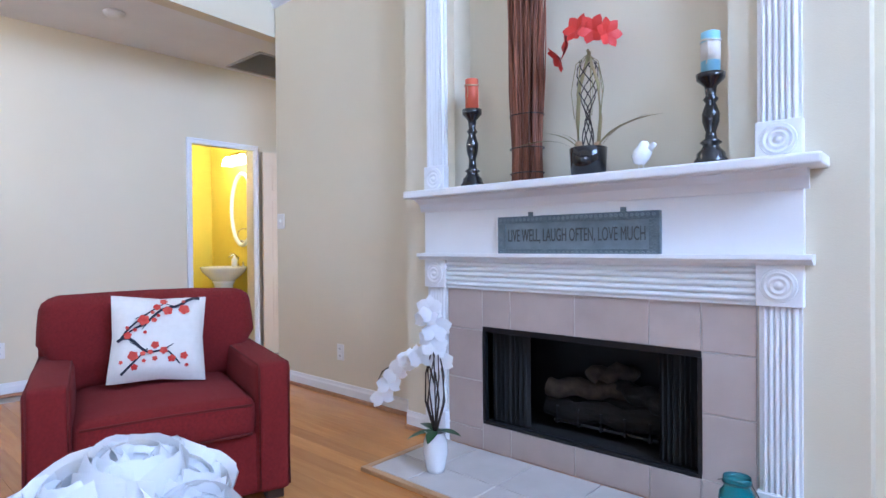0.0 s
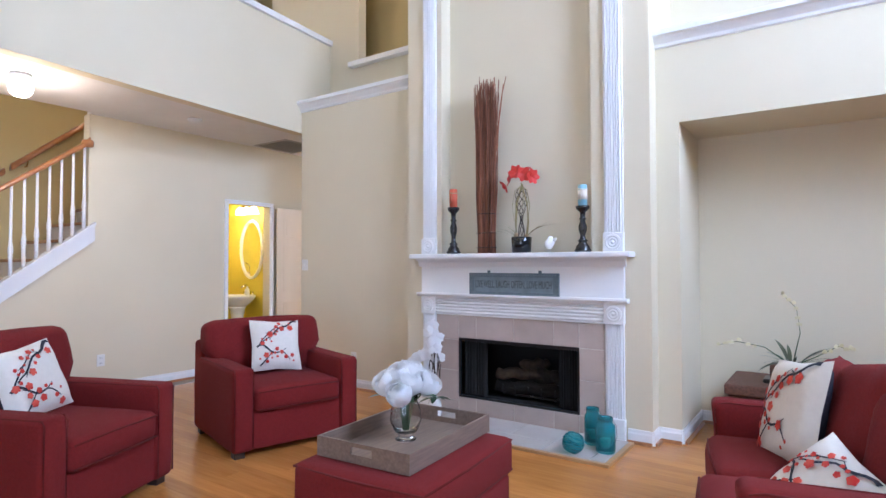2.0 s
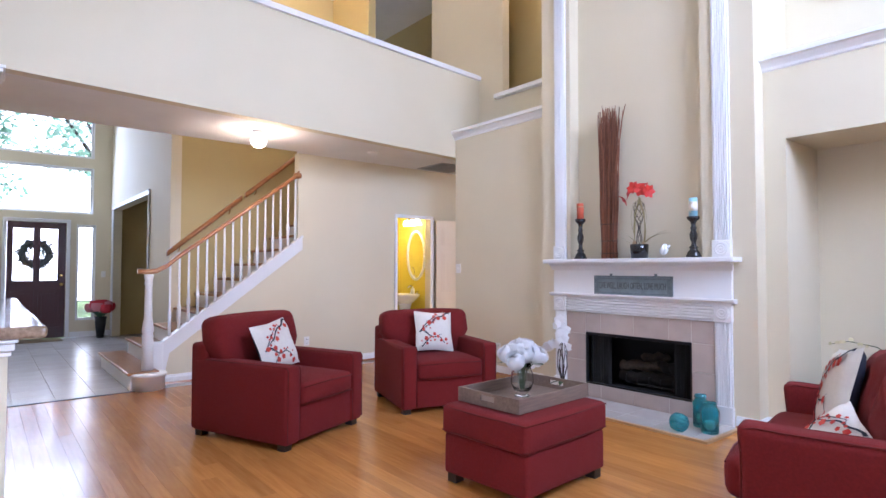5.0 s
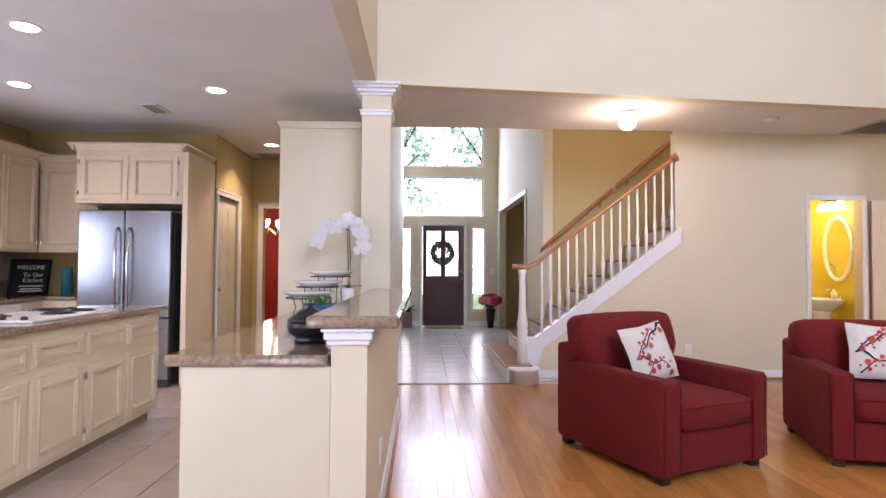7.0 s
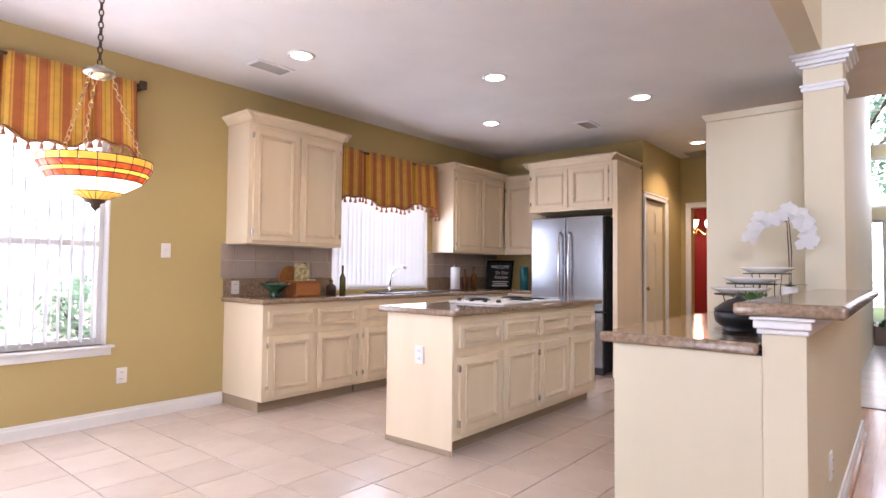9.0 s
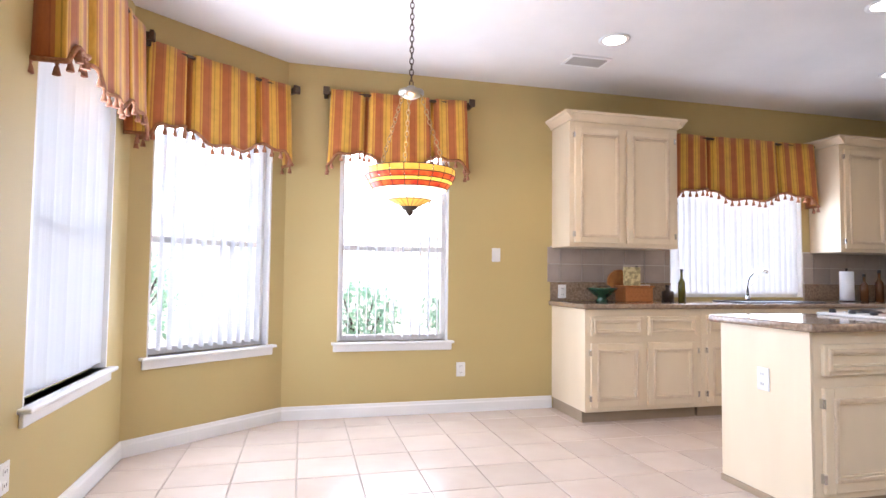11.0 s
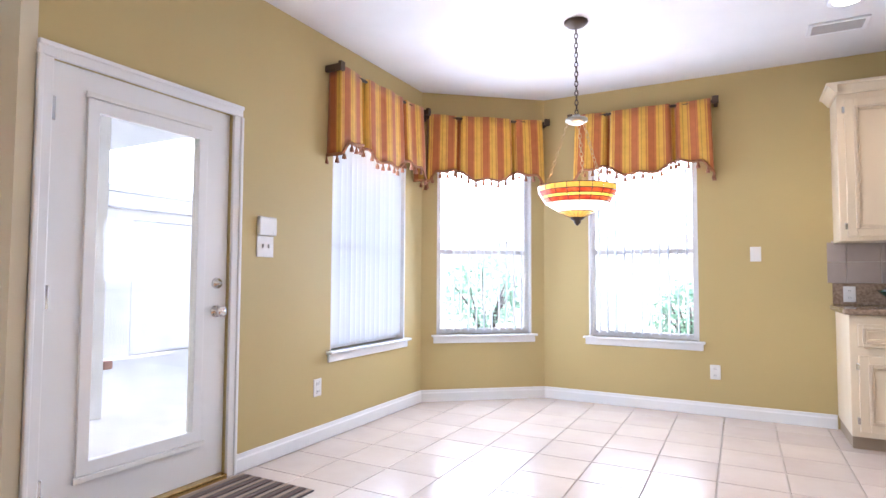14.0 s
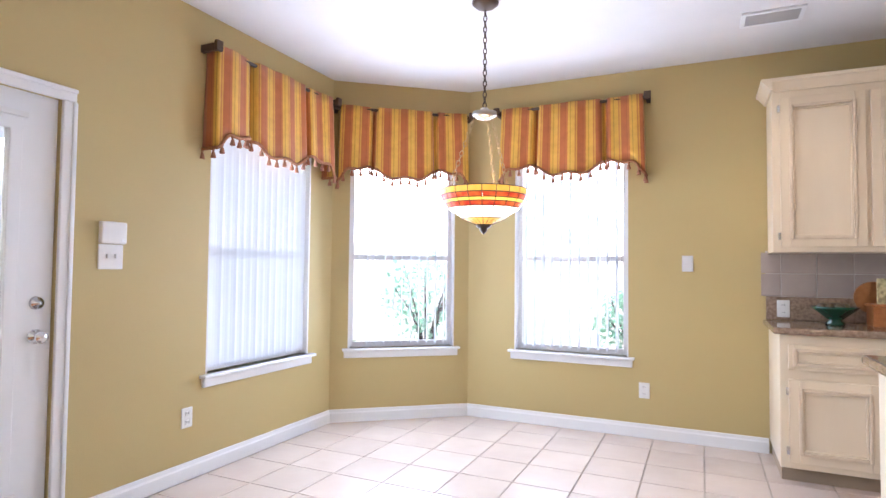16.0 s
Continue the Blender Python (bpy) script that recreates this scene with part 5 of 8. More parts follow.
rail("handrail", [(SX1, -0.42, 1.205), (SX1, -0.34, 1.20), (SX1, -0.24, 1.21), (SX1, -0.14, 1.262)] + [(SX1, y, slant(y) + 0.80) for y in (-0.02, 0.4, 0.9, 1.36)] + [(SX1, 1.40, slant(1.38) + 0.84)], stairs, M_OAK)
part("rail_knob", lathe([(0, 0), (0.05, 0.01), (0.055, 0.04), (0.05, 0.07), (0, 0.08)], 16, (SX1, 1.385, slant(1.36) + 0.80)), M_OAK, stairs, smooth=True)
nx, ny = -3.93, -0.33
newel = part("newel_post", lathe([(0.055, 0.16), (0.055, 0.50), (0.05, 0.52), (0.06, 0.54), (0.048, 0.57), (0.06, 0.60), (0.055, 0.64), (0.04, 0.74), (0.036, 1.08), (0.045, 1.10), (0.036, 1.13), (0.046, 1.16), (0.046, 1.20)], 18, (nx - 0.10, ny, 0)), M_WHITE, stairs, "white turned newel", smooth=True)
part("newel_base", lathe([(0.155, 0.0), (0.155, 0.13), (0.175, 0.14), (0.175, 0.165), (0.165, 0.175), (0.0, 0.175)], 32, (nx - 0.03, ny, 0)), M_WHITE, stairs, "round white starting step", smooth=True)
part("newel_corner", boxes((SX1 - 0.05, SX1 + 0.06, -0.27, -0.17, 0.0, slant(-0.22) + 0.05), bevel=0.006), M_WHITE, stairs)
for y0, y1 in ((0.12, 1.06), (1.12, 2.3)):
    wr = thing("wall_handrail", "oak handrail on metal brackets on the olive wall", "handrail")
    rail("rail", [(-5.22, y, 1.42 + 0.835 * (y - 0.12)) for y in (y0, (y0 + y1) / 2, y1)], wr, M_OAK, 1.35)
    for y in (y0 + 0.15, y1 - 0.15):
        zb = 1.42 + 0.835 * (y - 0.12)
        bm = bmesh.new()
        tube(bm, [(-5.30, y, zb - 0.06), (-5.24, y, zb - 0.06), (-5.22, y, zb)], 0.008, 6)
        part("bracket", bm, M_BRASS, wr)

# ------------------------------------------------------------------ front door
fd = structure(thing("door_1", "dark mahogany front door with two glass lights", "door"), "dark mahogany front door with two glass lights, closed")
fd.matrix_basis = FR          # local x is world y, local -y into the house
def fdoor():
    y0, y1 = 0.03, 0.075
    holes = [(-1.32, -1.01, 1.03, 1.98), (-0.93, -0.65, 1.03, 1.98)]
    ob = wall("slab", "y", y0, y1, -1.395, -0.535, 0.01, 2.085, M_DOORRED, holes, fd)
    for a, b, c, d in holes:
        p = part("pane", boxes((a, b, 0.05, 0.055, c, d)), M_GLASS, fd)
        p.visible_shadow = False
        part("moulding", boxes((a - 0.02, a + 0.012, 0.018, 0.03, c - 0.02, d + 0.02), (b - 0.012, b + 0.02, 0.018, 0.03, c - 0.02, d + 0.02), (a + 0.012, b - 0.012, 0.018, 0.03, c - 0.02, c + 0.012), (a + 0.012, b - 0.012, 0.018, 0.03, d - 0.012, d + 0.02), bevel=0.004), M_DOORRED, fd)
    for a, b in ((-1.33, -1.0), (-0.94, -0.61)):
        part("panel", boxes((a, b, 0.012, 0.03, 0.2, 0.86), (a + 0.05, b - 0.05, 0.004, 0.012, 0.25, 0.81), bevel=0.005), M_DOORRED, fd)
    part("knob", move(lathe([(0.0, 0.0), (0.03, 0.0), (0.03, 0.008), (0.012, 0.012), (0.012, 0.03), (0.03, 0.045), (0.025, 0.065), (0, 0.07)], 14), Matrix.Translation((-0.60, 0.03, 0.97)) @ Matrix.Rotation(radians(90), 4, "X")), M_BRASS, fd, "brass knob", smooth=True)
    part("deadbolt", move(lathe([(0.0, 0.0), (0.03, 0.0), (0.028, 0.015), (0, 0.018)], 14), Matrix.Translation((-0.60, 0.03, 1.13)) @ Matrix.Rotation(radians(90), 4, "X")), M_BRASS, fd, "brass deadbolt", smooth=True)


fdoor()
wreath = thing("wreath", "dense grey-green wreath hanging outside on the front door", "wreath")
wreath.matrix_basis = Matrix.Translation((-9.82, -0.98, 1.52))
bm = bmesh.new()
rw = random.Random(9)
tube(bm, [(0.0, 0.20 * math.cos(a), 0.20 * math.sin(a)) for a in [2 * math.pi * k / 36 for k in range(37)]], 0.05, 8)
part("ring", bm, M_WREATH, wreath, "thick twig ring", smooth=True)
bm = bmesh.new()
for i in range(1100):
    a = rw.uniform(0, 2 * math.pi)
    r = 0.20 + rw.gauss(0, 0.048)
    c = Vector((rw.gauss(0, 0.02), r * math.cos(a), r * math.sin(a)))
    d = Vector((rw.uniform(-0.4, 0.4), rw.uniform(-1, 1), rw.uniform(-1, 1))).normalized() * 0.035
    s = d.cross(Vector((1, 0.3, 0.2))).normalized() * 0.011
    vs = [bm.verts.new(c - s), bm.verts.new(c + d * 0.5 - s * 1.4), bm.verts.new(c + d), bm.verts.new(c + s)]
    bm.faces.new(vs)
part("foliage", bm, M_WREATH, wreath, "dense small leaves")
mat = thing("door_mat", "flat brown doormat on tile by the front door", "doormat")
part("mat", boxes((-9.68, -9.2, -1.33, -0.60, 0, 0.012), bevel=0.003), M_JUTE, mat)
urn = thing("flower_bucket", "dark tall vase with pink and red flowers by the front door", "flower vase")
urn.matrix_basis = Matrix.Translation((-9.35, -0.02, 0))
part("vase", lathe([(0, 0), (0.06, 0), (0.10, 0.38), (0.095, 0.38), (0.06, 0.02), (0, 0.02)], 18), M_BLACK, urn, smooth=True)
for k in range(9):
    a = k * 2.4
    r = 0.05 + 0.016 * k
    if k == 0:
        o = part("flower", blossom_mesh(0.068), M_REDPETAL, urn, "pink or red blossom", smooth=True)
        bloom = o.data
    else:
        o = new("flower", bloom)
        o.parent = urn
    o.matrix_basis = Matrix.Translation((r * math.cos(a), r * math.sin(a), 0.60 - 0.01 * k)) @ Matrix.Scale(1.5, 4)
    o.material_slots[0].link = "OBJECT"
    o.material_slots[0].material = M_PINK if k % 2 else M_REDPETAL
leaves(urn, M_LEAF, [((0.05 * math.cos(a), 0.05 * math.sin(a), 0.38), a, 0.9, 1.2) for a in [k * 0.7 for k in range(9)]], 0.16, 0.06, "dark green leaf")
stand = thing("planter_box", "small dark wooden planter with fern by the sidelight", "planter")
stand.matrix_basis = Matrix.Translation((-9.45, -1.72, 0))
part("box", boxes((-0.12, 0.12, -0.06, 0.12, 0.0, 0.30), bevel=0.01), M_TRAY, stand)
leaves(stand, M_LEAF, [((0.05 * math.cos(a), 0.03 + 0.04 * math.sin(a), 0.30), a, 0.8 + 0.3 * math.sin(3 * a), 1.0) for a in [k * 0.5 for k in range(14)]], 0.26, 0.05, "fern leaf", bend=0.6)
# study: dried branches by the opening
dry = thing("dried_branches", "tall dried brown branches standing in the side room", "branches")
bm = bmesh.new()
for k in range(26):
    a, r = rw.uniform(0, 6.28), rw.uniform(0.05, 0.35)
    tube(bm, [(-6.85, 0.55, 0.3), (-6.85 + 0.3 * r * math.cos(a), 0.55 + 0.3 * r * math.sin(a), 0.9), (-6.85 + r * math.cos(a), 0.55 + r * math.sin(a), 1.35 + rw.uniform(0, 0.4))], 0.006, 4, 0.002)
part("twigs", bm, M_DARKWOOD, dry)
part("floor_vase", lathe([(0, 0), (0.09, 0), (0.12, 0.15), (0.07, 0.33), (0.08, 0.36), (0.0, 0.34)], 18, (-6.85, 0.55, 0)), M_DARKWOOD, dry, smooth=True)

# ------------------------------------------------------------------ powder room
structure(part("wall_powder", boxes((-5.75, -5.65, 2.63, 4.1, 0, C), (-5.65, -4.24, 3.86, 3.96, 0, C), (-5.65, -4.25, 2.625, 2.66, 0, C)), M_YELLOW), "bright yellow powder room walls")
structure(part("ceiling_powder", boxes((-5.75, -4.24, 2.63, 4.0, 2.5, 2.6)), M_CEIL), "white powder room ceiling")
sink = thing("pedestal_sink", "white porcelain pedestal sink with chrome tap", "sink")
sink.matrix_basis = Matrix.Translation((-4.90, 3.62, 0))
part("pedestal", lathe([(0.12, 0), (0.11, 0.05), (0.08, 0.2), (0.075, 0.5), (0.10, 0.66), (0.12, 0.70)], 22), M_PORCELAIN, sink, smooth=True)
part("basin", lathe([(0.05, 0.66), (0.16, 0.72), (0.25, 0.80), (0.27, 0.84), (0.265, 0.855), (0.24, 0.85), (0.20, 0.80), (0.08, 0.76), (0, 0.755)], 28, squash=0.85), M_PORCELAIN, sink, smooth=True)
bm = bmesh.new()
tube(bm, [(0, 0.17, 0.85), (0, 0.17, 0.95), (0, 0.12, 0.985), (0, 0.06, 0.96)], 0.012, 8)
tube(bm, [(-0.09, 0.18, 0.85), (-0.09, 0.18, 0.90)], 0.012, 8)
tube(bm, [(0.09, 0.18, 0.85), (0.09, 0.18, 0.90)], 0.012, 8)
part("tap", bm, M_CHROME, sink, smooth=True)
soap = thing("soap_dispenser", "pale soap bottle with pump on the sink", "soap dispenser")
part("bottle", lathe([(0, 0), (0.03, 0), (0.032, 0.08), (0.012, 0.10), (0.012, 0.12), (0, 0.12)], 14, (-4.74, 3.66, 0.853)), M_PLASTIC, soap, smooth=True)
bm = bmesh.new()
tube(bm, [(-4.74, 3.66, 0.97), (-4.74, 3.66, 1.0), (-4.74, 3.61, 1.0)], 0.005, 6)
part("pump", bm, M_CHROME, soap)
mir = thing("oval_mirror", "oval mirror with white frame over the sink", "mirror")
mir.matrix_basis = Matrix.Translation((-4.90, 3.855, 1.48)) @ Matrix.Rotation(radians(90), 4, "X")
mg = lathe([(0, 0.012), (0.22, 0.012), (0.22, 0.0), (0, 0)], 40)
for v in mg.verts:
    v.co.y *= 1.7
part("glass", mg, M_MIRROR, mir)
mf = bmesh.new()
tube(mf, [(0.235 * math.cos(a), 0.395 * math.sin(a), 0.012) for a in [2 * math.pi * k / 40 for k in range(41)]], 0.022, 8)
part("frame", mf, M_WHITE, mir, smooth=True)
sc = thing("wall_sconce", "lit wall lamp with white glass shades above the mirror", "lamp")
part("bar", boxes((-5.1, -4.7, 3.80, 3.855, 2.06, 2.10), bevel=0.01), M_BRASS, sc)
for x in (-5.05, -4.90, -4.75):
    part("shade", lathe([(0.02, 0.0), (0.05, -0.03), (0.065, -0.10), (0.06, -0.10), (0.0, -0.02)], 16, (x, 3.76, 2.07)), M_GLOW, sc, "glowing glass shade", smooth=True)
towel = thing("hand_towel", "brown and white patterned towel on a wall ring", "towel")
towel.matrix_basis = Matrix.Translation((-5.63, 3.42, 1.18))
bm = bmesh.new()
tube(bm, [(0, 0.085 * math.cos(a), 0.03 + 0.085 * math.sin(a)) for a in [2 * math.pi * k / 20 for k in range(21)]], 0.005, 6)
part("ring", bm, M_CHROME, towel)
pts = [(0.012 + 0.008 * math.sin(k * 0.9), -0.075 + 0.15 * k / 14) for k in range(15)]
pts += [(a + 0.012, b) for a, b in reversed(pts)]
part("cloth", prism([(a, b) for a, b in pts], "z", -0.42, -0.03), M_TOWEL, towel)
# open six-panel leaf against the hall wall


def panel_door(name, label, w, h, mat, m):
    """Local x along the leaf from the hinge, local +y its face."""
    d = structure(thing(name, label, "door"), label)
    d.matrix_basis = m
    part("slab", boxes((0, w, -0.02, 0.012, 0.01, h), bevel=0.002), mat, d)
    px = w / 2
    for a, b in ((0.09, px - 0.04), (px + 0.04, w - 0.09)):
        for c, e in ((0.22, 0.78), (0.92, 1.52), (1.62, h - 0.12)):
            part("panel", boxes((a, b, 0.0, 0.016, c, e), (a + 0.03, b - 0.03, 0.016, 0.022, c + 0.03, e - 0.03), bevel=0.004), mat, d)
    part("door_knob", move(lathe([(0, 0), (0.028, 0), (0.012, 0.01), (0.012, 0.03), (0.027, 0.045), (0.0, 0.06)], 12), Matrix.Translation((w - 0.06, 0.012, 0.95)) @ Matrix.Rotation(radians(-90), 4, "X")), M_BRASS, d, "brass knob", smooth=True)
    return d


panel_door("door_2", "cream six-panel powder room door, standing open", 0.60, 1.99, M_CAB, Matrix.Translation((-4.06, 3.60, 0)) @ Matrix.Rotation(radians(90 - 12), 4, "Z") @ Matrix.Scale(-1, 4, (0, 1, 0)))
panel_door("door_3", "cream panelled pantry door, closed", 0.715, 2.035, M_CREAM, Matrix.Translation((-5.275, -3.82, 0)))

# ------------------------------------------------------------------ kitchen cabinets
HND = [None]


def cab_front(parent, name, m, w, h, drawer=False):
    """A framed raised front in local xz, face towards local -y, built at m under its cabinet."""
    t = 0.02
    fr = 0.055 if not drawer else 0.028
    bm = boxes((0, fr, -t, 0, 0, h), (w - fr, w, -t, 0, 0, h), (fr, w - fr, -t, 0, 0, fr), (fr, w - fr, -t, 0, h - fr, h), bevel=0.004, seg=2)
    door = part(name, bm, M_CAB, parent)
    door.matrix_basis = m
    # stepped bead round a sunk field with a raised middle
    for name2, i0, wd, y0, y1, mt in (("bead", fr - 0.006, 0.020, -t - 0.011, -0.004, M_CABG), ("inner_bead", fr + 0.014, 0.010, -t - 0.002, -0.004, M_CAB)):
        part(name2, boxes((i0, i0 + wd, y0, y1, i0, h - i0), (w - i0 - wd, w - i0, y0, y1, i0, h - i0), (i0 + wd, w - i0 - wd, y0, y1, i0, i0 + wd), (i0 + wd, w - i0 - wd, y0, y1, h - i0 - wd, h - i0), bevel=0.0045), mt, door)
    part("centre_panel", boxes((fr + 0.022, w - fr - 0.022, -t + 0.011, 0, fr + 0.022, h - fr - 0.022)), M_CAB, door)
    return door


def hinges(parent, m, h):
    for z in (0.07, h - 0.07):
        o = part("hinge", boxes((-0.012, 0.004, -0.026, -0.002, z - 0.022, z + 0.022), bevel=0.003), M_CHROME, parent, "chrome hinge")
        o.matrix_basis = m


def base_run(name, label, x0, x1, n, y_back, y_front, flip=1, drawers=True, group=""):
    """Base cabinets between x0 and x1; fronts on the side towards y_front."""
    th = thing(name, label, "cabinet", group)
    lo, hi = sorted((y_back, y_front))
    part("body", boxes((x0, x1, lo, hi, 0.09, 0.86), bevel=0.003), M_CAB, th)
    ins = 0.07
    l2, h2 = (lo, hi - ins) if y_front > y_back else (lo + ins, hi)
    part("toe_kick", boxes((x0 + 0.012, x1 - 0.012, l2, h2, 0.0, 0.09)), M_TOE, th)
    w = (x1 - x0 - 0.05) / n
    for i in range(n):
        a = x0 + 0.025 + w * i + 0.018
        ww = w - 0.036
        if y_front > y_back:
            m = Matrix.Translation((a + ww, y_front, 0)) @ Matrix.Rotation(radians(180), 4, "Z")
        else:
            m = Matrix.Translation((a, y_front, 0))
        cab_front(th, "door", m @ Matrix.Translation((0, 0, 0.125)), ww, 0.48)
        if drawers:
            cab_front(th, "drawer", m @ Matrix.Translation((0, 0, 0.66)), ww, 0.145, True)
        hinges(th, m @ Matrix.Translation((ww + 0.006 if i % 2 == 0 else -0.002, 0, 0.125)), 0.48)
    return th


CW = "cream painted base cabinet with framed doors and drawers"
base_run("base_cabinet", CW, -1.36, -0.345, 2, YS, -5.285)
base_run("base_cabinet", CW + " below the sink", -2.96, -1.362, 4, YS, -5.285)
dw = thing("dishwasher", "white built-in dishwasher under the counter", "dishwasher")
part("body", boxes((-3.56, -2.962, YS, -5.29, 0.02, 0.86), bevel=0.004), M_PLASTIC, dw)
part("door", boxes((-3.55, -2.972, -5.29, -5.265, 0.10, 0.70), bevel=0.006), M_PLASTIC, dw)
part("control_panel", boxes((-3.55, -2.972, -5.29, -5.26, 0.71, 0.85), bevel=0.006), M_PLASTIC, dw)
base_run("base_cabinet", CW + " in the corner", -4.49, -3.562, 2, YS, -5.285)
cwest = thing("base_cabinet", "cream painted base cabinet beside the refrigerator", "cabinet")
part("body", boxes((-4.49, -3.88, -5.284, -4.94, 0.0, 0.86), bevel=0.003), M_CAB, cwest)
island = base_run("kitchen_island", "cream painted kitchen island with four framed doors", -2.60, -0.56, 4, -4.10, -3.53)
part("end_panel", boxes((-0.556, -0.545, -4.10, -3.53, 0.0, 0.86), bevel=0.002), M_CAB, island)
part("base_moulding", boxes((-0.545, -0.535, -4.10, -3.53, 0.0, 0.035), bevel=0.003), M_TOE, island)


def slab(name, label, *specs, r=0.014):
    th = thing(name, label, "countertop")
    for k, s in enumerate(specs):
        part("slab", boxes(s, bevel=r, seg=3), M_GRANITE, th)
    return th


slab("granite_countertop", "polished brown granite countertop along the window wall", (-4.49, -0.31, YS + 0.002, -5.245, 0.862, 0.902))
slab("granite_countertop", "polished brown granite countertop beside the refrigerator", (-4.49, -3.85, -5.244, -4.93, 0.862, 0.902))
slab("granite_countertop", "polished brown granite kitchen island top", (-2.66, -0.50, -4.15, -3.48, 0.862, 0.902))

# granite upstand and tiled splashback, tile by tile
sp = thing("splashback", "grey-beige tiled splashback over a granite upstand", "splashback")
for x0, x1 in ((-1.50, -0.33), (-4.49, -2.98)):
    part("upstand", boxes((x0, x1, YS, YS + 0.02, 0.903, 1.06), bevel=0.003), M_GRANITE, sp)
    part("bed", boxes((x0, x1, YS, YS + 0.004, 1.06, 1.37)), M_GROUTW, sp)
first = None
for z0, z1 in ((1.06, 1.215), (1.215, 1.36)):
    x = -0.30
    for lim, start in ((-1.50, -0.30), (-4.49, -2.98)):
        x = start
        k = 0
        while x > lim + 0.02:
            wdt = min(0.205 if k else 0.12, x - lim)
            part("tile", boxes((x - wdt + 0.002, x - 0.002, YS + 0.004, YS + 0.010, z0 + 0.002, z1 - 0.002), bevel=0.0015, seg=1), M_SPLASH, sp)
            x -= wdt
            k += 1


def wall_cab(name, label, m, w, h, depth, doors, crown=True):
    """Local x along the wall, local y from 0 (wall) to -depth (front), local z from its underside."""
    th = thing(name, label, "cabinet", "wall cabinets")
    th.matrix_basis = m
    part("body", boxes((0, w, -depth, 0, 0, h), bevel=0.003), M_CAB, th)
    ww = (w - 0.06) / doors
    for i in range(doors):
        cab_front(th, "door", Matrix.Translation((0.03 + ww * i + 0.012, -depth, 0.03)), ww - 0.024, h - 0.075)
        hinges(th, Matrix.Translation((0.03 + 0.008 if i == 0 else w - 0.034, -depth, 0.03)), h - 0.075)
    if crown:
        prof = [(0, 0), (0.014, 0.0), (0.02, 0.014), (0.05, 0.05), (0.062, 0.055), (0.062, 0.075), (0, 0.075)]
        bm = prism([(-depth - a, h + b) for a, b in prof], "x", -0.0, w)
        part("crown_moulding", bm, M_CAB, th)
        for s, x in ((-1, 0), (1, w)):
            part("crown_end", prism([(x + s * a, h + b) for a, b in prof], "y", -depth - 0.06, 0), M_CAB, th)
    return th


wall_cab("wall_cabinet", "cream painted wall cabinet with two framed doors", Matrix.Translation((-0.345, YS, 1.35)) @ Matrix.Rotation(radians(180), 4, "Z"), 1.0, 1.02, 0.33, 2)
wall_cab("wall_cabinet", "cream painted wall cabinet beside the window", Matrix.Translation((-3.07, YS, 1.36)) @ Matrix.Rotation(radians(180), 4, "Z"), 1.098, 1.0, 0.33, 2)
wall_cab("wall_cabinet", "cream painted wall cabinet in the corner", Matrix.Translation((-4.5, -5.53, 1.36)) @ Matrix.Rotation(radians(90), 4, "Z"), 0.62, 0.97, 0.33, 1)
wall_cab("wall_cabinet", "cream painted cabinet above the refrigerator", Matrix.Translation((-4.5, -4.90, 1.85)) @ Matrix.Rotation(radians(90), 4, "Z"), 1.055, 0.53, 0.75, 2)

# Side panel of the refrigerator enclosure; it divides no rooms.
divider = thing("fridge_side_panel", "tall cream painted cabinet side panel beside the refrigerator", "divider")
part("panel", boxes((-4.49, -3.75, -3.843, -3.79, 0.0, 2.38), bevel=0.003), M_CAB, divider)
fridge = thing("refrigerator", "stainless steel french-door refrigerator with dark sides", "refrigerator")
part("cabinet", boxes((-4.49, -3.83, -4.87, -3.95, 0.02, 1.77), bevel=0.005), M_DARKPLASTIC, fridge)
for y0, y1 in ((-4.87, -4.412), (-4.408, -3.95)):
    part("door", boxes((-3.83, -3.75, y0 + 0.002, y1 - 0.002, 0.70, 1.78), bevel=0.012, seg=3), M_STEEL, fridge)
part("freezer_drawer", boxes((-3.83, -3.75, -4.868, -3.952, 0.08, 0.69), bevel=0.012, seg=3), M_STEEL, fridge)
part("kick_plate", boxes((-3.83, -3.77, -4.86, -3.96, 0.0, 0.075)), M_DARKPLASTIC, fridge)
for y in (-4.47, -4.35):
    bm = bmesh.new()
    tube(bm, [(-3.75, y, 0.82), (-3.705, y, 0.86), (-3.69, y, 1.2), (-3.705, y, 1.56), (-3.75, y, 1.60)], 0.014, 10)
    part("handle", bm, M_CHROME, fridge, "curved steel handle", smooth=True)
bm = bmesh.new()
tube(bm, [(-3.75, -4.78, 0.60), (-3.70, -4.74, 0.60), (-3.70, -4.08, 0.60), (-3.75, -4.04, 0.60)], 0.014, 10)
part("handle", bm, M_CHROME, fridge, "straight steel handle", smooth=True)

